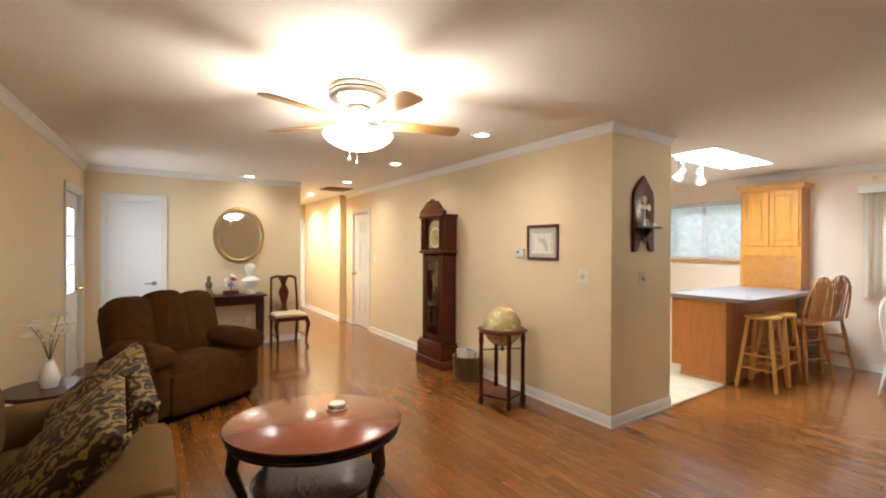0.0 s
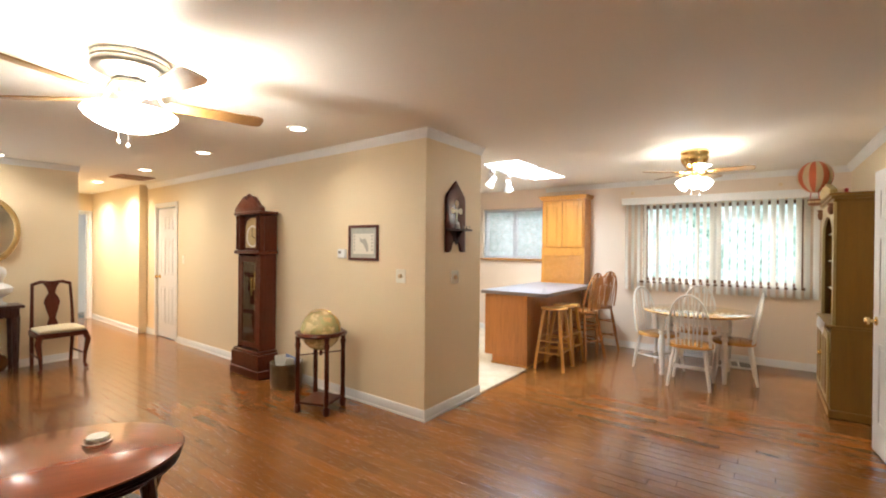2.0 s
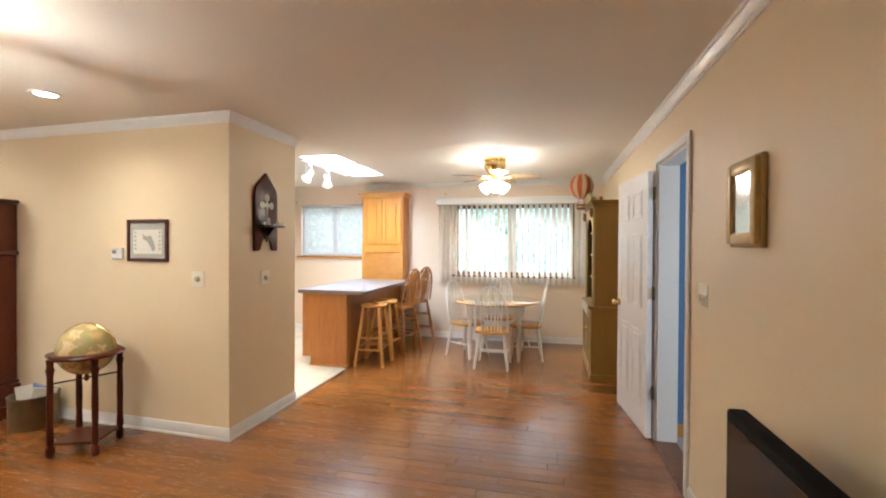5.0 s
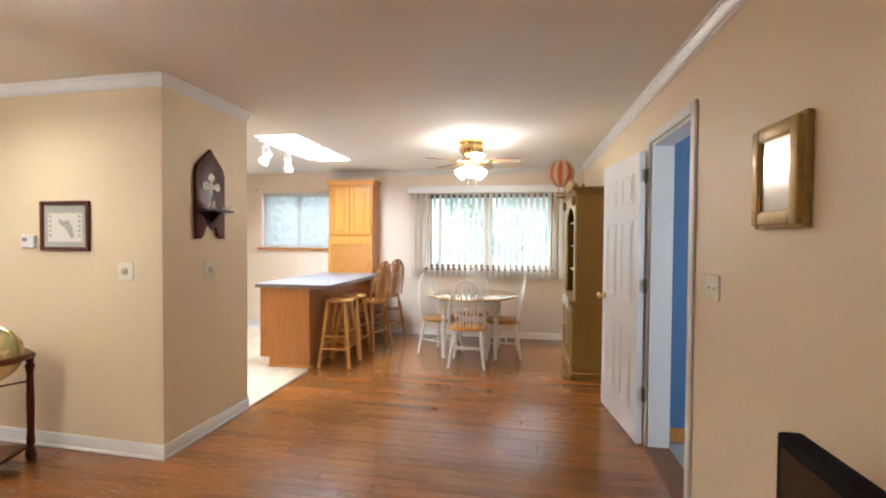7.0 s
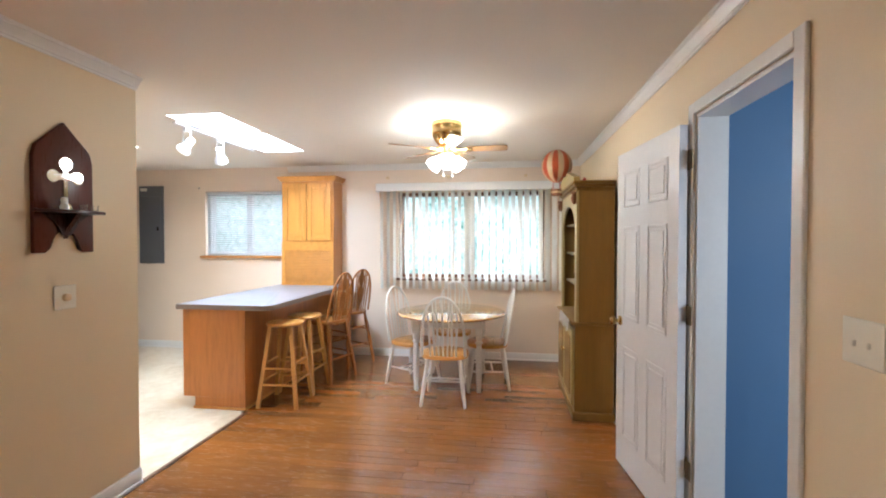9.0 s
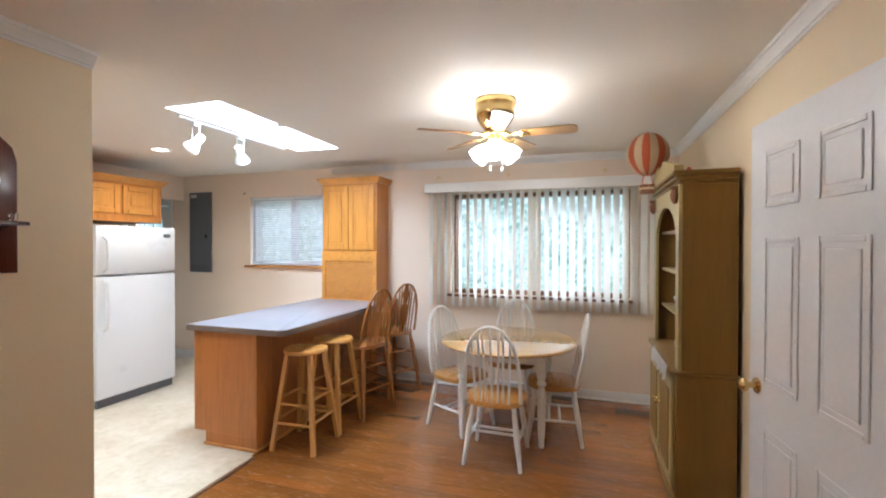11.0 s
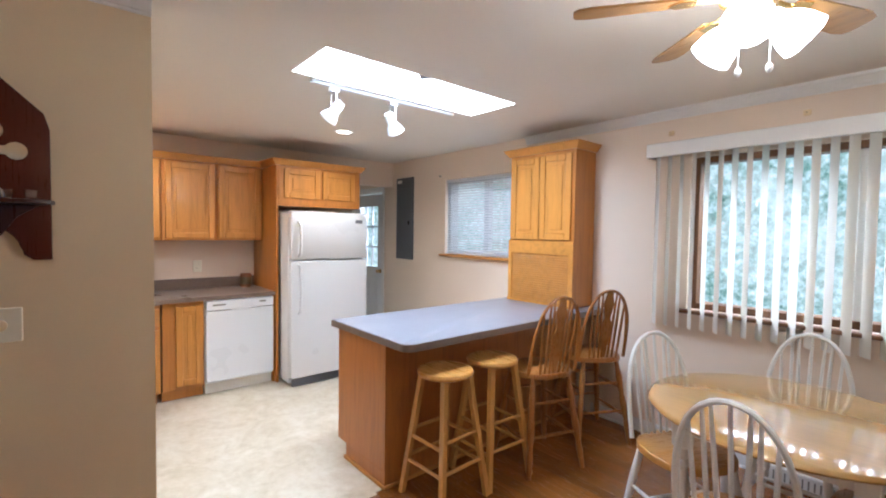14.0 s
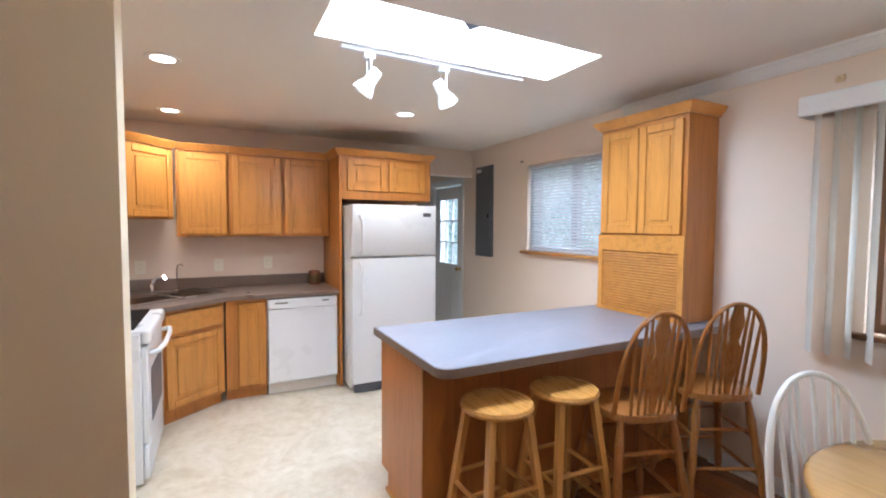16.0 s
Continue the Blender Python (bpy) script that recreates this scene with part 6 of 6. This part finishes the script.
for i in range(5):
    for x in (-0.12, 0.12):
        addbox(bm, x - 0.009, -0.0115, 0.055 - 0.032 * i, x + 0.009, -0.0105, 0.072 - 0.032 * i)
addbox(bm, -0.09, -0.0092, 0.105, 0.09, -0.008, 0.113)
part("print", bm, plain("map_ink", (0.42, 0.41, 0.37), 0.8), sheet, "grey printed map outlines")

th = thing("thermostat", LW @ pose(-1.04, 0, 1.385), "small white wall thermostat", "thermostat")
bm = B()
addbox(bm, -0.065, -0.025, -0.045, 0.05, 0, 0.045, 0.006)
part("case", bm, WHITE_PLASTIC, th)
bm = B()
addbox(bm, -0.05, -0.0265, 0.0, -0.01, -0.025, 0.025)
part("display", bm, INK, th)


# ---------------------------------------------------------------- mirror wall
om = thing("oval_mirror", pose(WEST + 0.024, -1.935, 1.60, 0, 0, 86), "oval wall mirror in a gilt frame over the console", "mirror")
bm = B()
lathe(bm, [(0.29, 0.0), (0.34, 0.0), (0.345, 0.012), (0.33, 0.03), (0.305, 0.034), (0.29, 0.02)], 48, pose(0, 0, 0, 90, 0, 0) @ Matrix.Diagonal((0.97, 1.18, 1, 1)), 1.0, True)
part("frame", bm, GOLD, om)
bm = B()
lathe(bm, [(0.002, 0.006), (0.295, 0.006), (0.295, 0.012), (0.002, 0.012)], 48, pose(0, 0, 0, 90, 0, 0) @ Matrix.Diagonal((0.97, 1.18, 1, 1)))
part("mirror_glass", bm, MIRROR, om)

ct = thing("console_table", pose(WEST, -2.12, 0, 0, 0, 90), "narrow dark wooden console table below the oval mirror", "table")
bm = B()
addbox(bm, -0.50, -0.37, 0.735, 0.50, -0.01, 0.765, 0.006)
part("top", bm, EBONY, ct)
bm = B()
addbox(bm, -0.46, -0.34, 0.63, 0.46, -0.03, 0.735)
part("apron", bm, EBONY, ct)
for x in (-0.435, 0.435):
    for y in (-0.315, -0.055):
        bm = B()
        tube(bm, [(x, y, 0), (x, y, 0.3), (x, y, 0.64)], [0.022, 0.028, 0.036], 4)
        part("leg", bm, EBONY, ct)
CT = ct.matrix_world.copy()
bust = thing("plaster_bust", CT @ pose(0.31, -0.18, 0.766), "white plaster classical bust on a socle", "bust")
bm = B()
lathe(bm, [(0.07, 0), (0.075, 0.02), (0.04, 0.04), (0.035, 0.08), (0.06, 0.1), (0.12, 0.14), (0.13, 0.19), (0.09, 0.225), (0.045, 0.245), (0.042, 0.28), (0.06, 0.31), (0.072, 0.35), (0.066, 0.395), (0.04, 0.425), (0.005, 0.432)], 24, None, 0.7)
part("figure", bm, PLASTER, bust)
fl = thing("flower_ornament", CT @ pose(0.05, -0.18, 0.766), "dark box with a red and white flower ornament", "ornament")
bm = B()
addbox(bm, -0.10, -0.07, 0, 0.10, 0.07, 0.06, 0.006)
part("box", bm, plain("dark_red_box", (0.12, 0.02, 0.02), 0.4), fl)
bm = B()
rod(bm, (0, 0, 0.06), (0.02, 0, 0.2), 0.006, seg=6)
part("stem", bm, LEAF, fl)
for x, y, z, mt in ((0.04, 0, 0.22, RED), (-0.04, 0.0, 0.21, PETAL), (0.0, -0.02, 0.14, BLUE_CLOTH), (-0.06, 0.01, 0.12, PETAL), (0.02, 0.02, 0.25, PETAL)):
    bm = B()
    for k in range(6):
        bmesh.ops.create_icosphere(bm, subdivisions=1, radius=0.026, matrix=Matrix.Translation((x + 0.02 * math.cos(k), y + 0.02 * math.sin(k), z + 0.01 * math.sin(2 * k))))
    part("flower", bm, mt, fl)
sc = thing("figurine", CT @ pose(-0.22, -0.18, 0.766), "dark bronze figurine on a pale base", "figurine")
bm = B()
addbox(bm, -0.075, -0.05, 0, 0.075, 0.05, 0.03, 0.006)
lathe(bm, [(0.055, 0.03), (0.05, 0.06), (0.03, 0.10), (0.045, 0.14), (0.04, 0.18), (0.018, 0.205), (0.028, 0.23), (0.022, 0.26), (0.004, 0.275)], 14)
part("figure", bm, PEWTER, sc)

qc = thing("side_chair", pose(-4.40, -1.34, 0, 0, 0, -90), "dark wooden side chair with vase splat and cream seat", "chair")
# faces +y locally; world +x after the turn
bm = B()
soft_box(bm, -0.21, -0.20, 0.44, 0.21, 0.21, 0.49, 0.03, 0.015)
part("seat", bm, CREAM_CLOTH, qc, "cream upholstered seat")
bm = B()
for b in ((-0.22, 0.19, 0.22, 0.22), (-0.22, -0.22, 0.22, -0.19), (-0.22, -0.19, -0.19, 0.19), (0.19, -0.19, 0.22, 0.19)):
    addbox(bm, b[0], b[1], 0.39, b[2], b[3], 0.445, 0.005)
part("seat_frame", bm, MAHOGANY, qc)
for s in (-1, 1):
    bm = B()
    tube(bm, [(s * 0.20, 0.20, 0.42), (s * 0.225, 0.225, 0.34), (s * 0.20, 0.205, 0.18), (s * 0.195, 0.205, 0.06), (s * 0.21, 0.235, 0.012)], [0.03, 0.03, 0.019, 0.015, 0.024], 8)
    part("front_leg", bm, MAHOGANY, qc)
    bm = B()
    tube(bm, [(s * 0.18, -0.25, 0), (s * 0.19, -0.21, 0.42), (s * 0.185, -0.23, 0.7), (s * 0.175, -0.27, 0.98)], [0.018, 0.02, 0.016, 0.015], 8)
    part("back_post", bm, MAHOGANY, qc)
bm = B()
tube(bm, [(-0.18, -0.27, 0.97), (-0.1, -0.275, 1.0), (0, -0.275, 0.985), (0.1, -0.275, 1.0), (0.18, -0.27, 0.97)], 0.019, 8)
part("crest_rail", bm, MAHOGANY, qc)
bm = B()
pr = [(0.045, 0), (0.05, 0.05), (0.03, 0.12), (0.06, 0.24), (0.075, 0.31), (0.06, 0.36), (0.03, 0.42), (0.05, 0.49), (0.075, 0.53)]
prism(bm, [(w_, h_) for w_, h_ in pr] + [(-w_, h_) for w_, h_ in reversed(pr)], -0.006, 0.006, Matrix.Translation((0, -0.215, 0.45)) @ pose(0, 0, 0, 96.5, 0, 0))
part("splat", bm, MAHOGANY, qc)
for s in (-1, 1):
    bm = B()
    rod(bm, (s * 0.19, -0.235, 0.17), (s * 0.2, 0.2, 0.17), 0.009, seg=8)
    part("stretcher", bm, MAHOGANY, qc)


# ---------------------------------------------------------------- seating group
ang = math.degrees(math.atan2(-2.115 + 3.03, -2.55 + 2.06))
rc = thing("recliner", pose(-2.15, -2.58, 0, 0, 0, ang + 180), "overstuffed brown suede recliner with pillow back", "armchair")
# local x along the front, local -y to the front after the turn; built facing +y then turned
bm = B()
soft_box(bm, -0.34, -0.62, 0.12, 0.34, -0.02, 0.46, 0.10, 0.03)
part("seat", bm, SUEDE, rc)
bm = B()
soft_box(bm, -0.36, -0.09, 0.05, 0.36, 0.0, 0.40, 0.04, 0.0)
part("footrest", bm, SUEDE, rc)
for s in (-1, 1):
    bm = B()
    soft_box(bm, s * 0.42 - 0.11, -0.86, 0.04, s * 0.42 + 0.11, -0.02, 0.50, 0.09, 0.02)
    part("arm", bm, SUEDE, rc)
    bm = B()
    soft_box(bm, s * 0.43 - 0.13, -0.66, 0.46, s * 0.43 + 0.13, 0.03, 0.63, 0.085, 0.02)
    part("arm_pad", bm, SUEDE, rc, "puffy arm pad")
tilt_b = Matrix.Translation((0, -0.60, 0.42)) @ pose(0, 0, 0, 16, 0, 0)
for x0, x1 in ((-0.46, -0.155), (-0.155, 0.155), (0.155, 0.46)):
    bm = B()
    soft_box(bm, x0 - 0.03, -0.17, -0.05, x1 + 0.03, 0.10, 0.60 - 0.03 * (abs(x0 + x1) > 0.1), 0.09, 0.03, tilt_b)
    part("back_cushion", bm, SUEDE, rc, "tufted pillow back section")
bm = B()
soft_box(bm, -0.45, -0.30, -0.35, 0.45, -0.12, 0.58, 0.10, 0.0, tilt_b)
part("back_shell", bm, SUEDE, rc)
bm = B()
addbox(bm, -0.45, -0.85, 0.0, 0.45, -0.08, 0.05)
part("base", bm, BLACK, rc)

sf = thing("sofa", pose(0.02, -3.42, 0), "tan microfibre sofa with loose cushions along the front wall", "sofa")
bm = B()
soft_box(bm, -1.05, -0.42, 0.06, 1.02, 0.42, 0.32, 0.06, 0.0)
part("base", bm, TAN, sf)
for x0, x1 in ((-0.90, -0.02), (-0.01, 0.86)):
    bm = B()
    soft_box(bm, x0, -0.30, 0.28, x1, 0.46, 0.45, 0.07, 0.03)
    part("seat_cushion", bm, TAN, sf)
    bm = B()
    soft_box(bm, x0, -0.46, 0.42, x1, -0.22, 0.80, 0.09, 0.02)
    part("back_cushion", bm, TAN, sf)
for x0, x1 in ((-1.08, -0.90), (0.87, 1.05)):
    bm = B()
    soft_box(bm, x0, -0.44, 0.06, x1, 0.40, 0.60, 0.07, 0.02)
    part("arm", bm, TAN, sf)
for x in (-0.98, 0.95):
    for y in (-0.36, 0.36):
        bm = B()
        addbox(bm, x - 0.03, y - 0.03, 0, x + 0.03, y + 0.03, 0.07, 0.004)
        part("foot", bm, EBONY, sf)
pil = [(-0.64, -3.27, 0.62, 42, 16, 6), (-0.16, -3.35, 0.60, 44, 6, 2)]
for x, y, z, rx, ry, rz in pil:
    pw = thing("throw_pillow", pose(x, y, z, rx, ry, rz), "large brown and gold damask throw pillow with fringe", "pillow", "damask pillows")
    bm = B()
    soft_box(bm, -0.34, -0.27, -0.055, 0.34, 0.27, 0.055, 0.05, 0.05, None, 9)
    part("cushion", bm, DAMASK, pw)
    bm = B()
    for sx, sy, L in ((0, -0.27, 0.6), (0, 0.27, 0.6), (-0.34, 0, 0.54), (0.34, 0, 0.54)):
        for i in range(40):
            f = (i / 39 - 0.5) * L
            a = (f, sy, 0) if sx == 0 else (sx, f, 0)
            b = (f + random.uniform(-0.01, 0.01), sy * 1.10, random.uniform(-0.012, 0.012)) if sx == 0 else (sx * 1.09, f + random.uniform(-0.01, 0.01), random.uniform(-0.012, 0.012))
            rod(bm, a, b, 0.004, 0.002, 5)
    part("fringe", bm, SUEDE, pw, "brown fringe")["kind"] = "stuff"

cf = thing("coffee_table", pose(-0.33, -2.28, 0, 0, 0, 62), "oval cherry coffee table with dark reeded edge and curved legs", "table")
bm = B()
lathe(bm, [(0.01, 0.447), (0.49, 0.447), (0.50, 0.452), (0.497, 0.459), (0.485, 0.462), (0.01, 0.462)], 64, Matrix.Diagonal((0.98, 0.87, 1, 1)))
part("tabletop", bm, CHERRY, cf)
bm = B()
lathe(bm, [(0.46, 0.385), (0.478, 0.388), (0.483, 0.396), (0.478, 0.404), (0.488, 0.411), (0.478, 0.419), (0.492, 0.427), (0.484, 0.434), (0.498, 0.44), (0.49, 0.446), (0.46, 0.446)], 64, Matrix.Diagonal((0.98, 0.87, 1, 1)), 1.0, True)
part("reeded_apron", bm, EBONY, cf, "dark reeded apron")
for a in (35, 145, 215, 325):
    bm = B()
    c_, s_ = math.cos(radians(a)), math.sin(radians(a))
    tube(bm, [(0.44 * c_, 0.40 * s_, 0.40), (0.46 * c_, 0.42 * s_, 0.30), (0.40 * c_, 0.37 * s_, 0.15), (0.40 * c_, 0.37 * s_, 0.07), (0.45 * c_, 0.42 * s_, 0.0)], [0.036, 0.03, 0.024, 0.022, 0.026], 8)
    part("leg", bm, EBONY, cf)
bm = B()
lathe(bm, [(0.01, 0.12), (0.33, 0.12), (0.335, 0.128), (0.33, 0.136), (0.01, 0.136)], 48, Matrix.Diagonal((1.05, 0.94, 1, 1)))
part("lower_shelf", bm, EBONY, cf)
tin = thing("coaster_stack", pose(-0.41, -2.12, 0.462), "small round silver and white coaster tin", "tin")
bm = B()
lathe(bm, [(0.058, 0), (0.062, 0.004), (0.062, 0.010), (0.054, 0.013), (0.054, 0.026), (0.050, 0.032), (0.002, 0.033)], 28)
part("tin", bm, STEEL, tin)
bm = B()
lathe(bm, [(0.002, 0.0335), (0.046, 0.0335), (0.044, 0.037), (0.002, 0.038)], 24)
part("lid", bm, PAPER, tin, "cream lid")

et = thing("end_table", SW @ pose(3.3, 0.30, 0), "small dark end table between sofa and recliner", "table")
bm = B()
lathe(bm, [(0.01, 0.54), (0.235, 0.54), (0.24, 0.552), (0.235, 0.565), (0.01, 0.565)], 32)
part("top", bm, EBONY, et)
for a in (45, 135, 225, 315):
    bm = B()
    c_, s_ = math.cos(radians(a)), math.sin(radians(a))
    tube(bm, [(0.19 * c_, 0.19 * s_, 0), (0.17 * c_, 0.17 * s_, 0.3), (0.17 * c_, 0.17 * s_, 0.545)], [0.014, 0.018, 0.02], 6)
    part("leg", bm, EBONY, et)
oc = thing("flower_vase", SW @ pose(3.3, 0.30, 0.565), "white blossom spray in a slim vase", "flowers")
bm = B()
lathe(bm, [(0.04, 0), (0.055, 0.05), (0.04, 0.12), (0.022, 0.16), (0.03, 0.175), (0.024, 0.172)], 18)
part("vase", bm, PLASTER, oc)
for k in range(5):
    a = 72 * k + 20
    tip = Vector((0.13 * math.cos(radians(a)), 0.09 * math.sin(radians(a)), 0.36 + 0.03 * (k % 3)))
    bm = B()
    tube(bm, [(0, 0, 0.16), tip * 0.5 + Vector((0, 0, 0.12)), tip], [0.003, 0.0025, 0.002], 5)
    stem = part("stem", bm, LEAF, oc)
    bm = B()
    for j in range(7):
        c_ = tip + Vector((random.uniform(-0.045, 0.045), random.uniform(-0.035, 0.035), random.uniform(-0.06, 0.03)))
        for q in range(5):
            d_ = Vector((math.cos(q * 1.257), math.sin(q * 1.257), 0.25)) * 0.016
            bmesh.ops.create_icosphere(bm, subdivisions=1, radius=0.013, matrix=Matrix.Translation(c_ + d_) @ Matrix.Diagonal((1, 1, 0.45, 1)))
    part("blossom", bm, PETAL, stem)

hookr = thing("wall_hook_rail", SW @ pose(3.45, 0.0, 2.02), "thin dark metal wall hanger", "hook rail")
bm = B()
tube(bm, [(-0.25, 0.004, 0.0), (-0.1, 0.04, 0.012), (0.1, 0.04, 0.012), (0.25, 0.004, 0)], 0.007, 6)
part("bar", bm, EBONY, hookr)


reg = thing("baseboard_register", pose(1.62, BACK - 0.023, 0), "white slotted heating register at the window wall", "register")
bm = B()
addbox(bm, -0.33, -0.05, 0.0, 0.33, 0, 0.11, 0.008)
part("case", bm, TRIM, reg)
bm = B()
for i in range(22):
    addbox(bm, -0.31 + 0.0285 * i, -0.0515, 0.03, -0.302 + 0.0285 * i, -0.0498, 0.085)
part("slot", bm, INK, reg)


# ---------------------------------------------------------------- floorboards, last
PW, GAP = 0.083, 0.0012
plank_meshes = {}


def plank_mesh(length):
    key = round(length, 2)
    if key not in plank_meshes:
        bm = B()
        h, b = PW / 2 - GAP / 2, 0.0007
        L = key / 2 - 0.0006
        lo = [bm.verts.new(p) for p in ((-L, -h, -0.02), (L, -h, -0.02), (L, h, -0.02), (-L, h, -0.02))]
        md = [bm.verts.new(p) for p in ((-L, -h, -b), (L, -h, -b), (L, h, -b), (-L, h, -b))]
        hi = [bm.verts.new(p) for p in ((-L + b, -h + b, 0), (L - b, -h + b, 0), (L - b, h - b, 0), (-L + b, h - b, 0))]
        for p, q in ((lo, md), (md, hi)):
            for i in range(4):
                bm.faces.new((p[i], p[(i + 1) % 4], q[(i + 1) % 4], q[i]))
        bm.faces.new(hi)
        plank_meshes[key] = mesh_from("floorboard", bm, FLOOR_PLANK, 0)
    return plank_meshes[key]


boards = thing("floor_boards", pose(0, 0, 0), "narrow glossy brown oak floorboards", "floor")
boards["kind"] = "structure"
rest_v, rest_f = [], []
rng = random.Random(5)
count = 0
row = 0
y = -4.6 + PW / 2
while y < 4.0:
    if y < 0.13:
        x_lo, x_hi = -8.55, 3.1
    elif y < 0.40 :
        x_lo, x_hi = 0.0, 3.1
    else:
        x_lo, x_hi = (0.031 if y < 1.96 else -0.03), 3.1
    spans = [(x_lo, x_hi)]
    if 0.13 <= y < 0.40:
        spans.append((-9.5, -4.7))
    for lo_, hi_ in spans:
        x = lo_ - rng.uniform(0, 0.7)
        while x < hi_:
            L = rng.choice((0.3, 0.45, 0.6, 0.75, 0.9, 1.05))
            a, b = max(x, lo_), min(x + L, hi_)
            x += L
            if b - a < 0.02:
                continue
            near = a > -0.05 and -1.75 < y < 2.3
            if near and count < 300:
                ob = new("floorboard", plank_mesh(b - a))
                ob.parent = boards
                ob.matrix_basis = pose((a + b) / 2, y, rng.uniform(-0.0004, 0.0004))
                count += 1
            else:
                h, bb, dz = PW / 2 - GAP / 2, 0.0007, rng.uniform(-0.0004, 0.0004)
                n0 = len(rest_v)
                a2, b2 = a + 0.0006, b - 0.0006
                rest_v += [(a2, y - h, -bb), (b2, y - h, -bb), (b2, y + h, -bb), (a2, y + h, -bb),
                           (a2 + bb, y - h + bb, dz), (b2 - bb, y - h + bb, dz), (b2 - bb, y + h - bb, dz), (a2 + bb, y + h - bb, dz)]
                rest_f += [(n0 + i, n0 + (i + 1) % 4, n0 + 4 + (i + 1) % 4, n0 + 4 + i) for i in range(4)] + [(n0 + 4, n0 + 5, n0 + 6, n0 + 7)]
    y += PW
me = bpy.data.meshes.new("floorboards_far")
me.from_pydata(rest_v, [], rest_f)
me.materials.append(FLOOR_REST)
far = new("floorboards_far", me)
far.parent = boards
far["kind"] = "stuff"
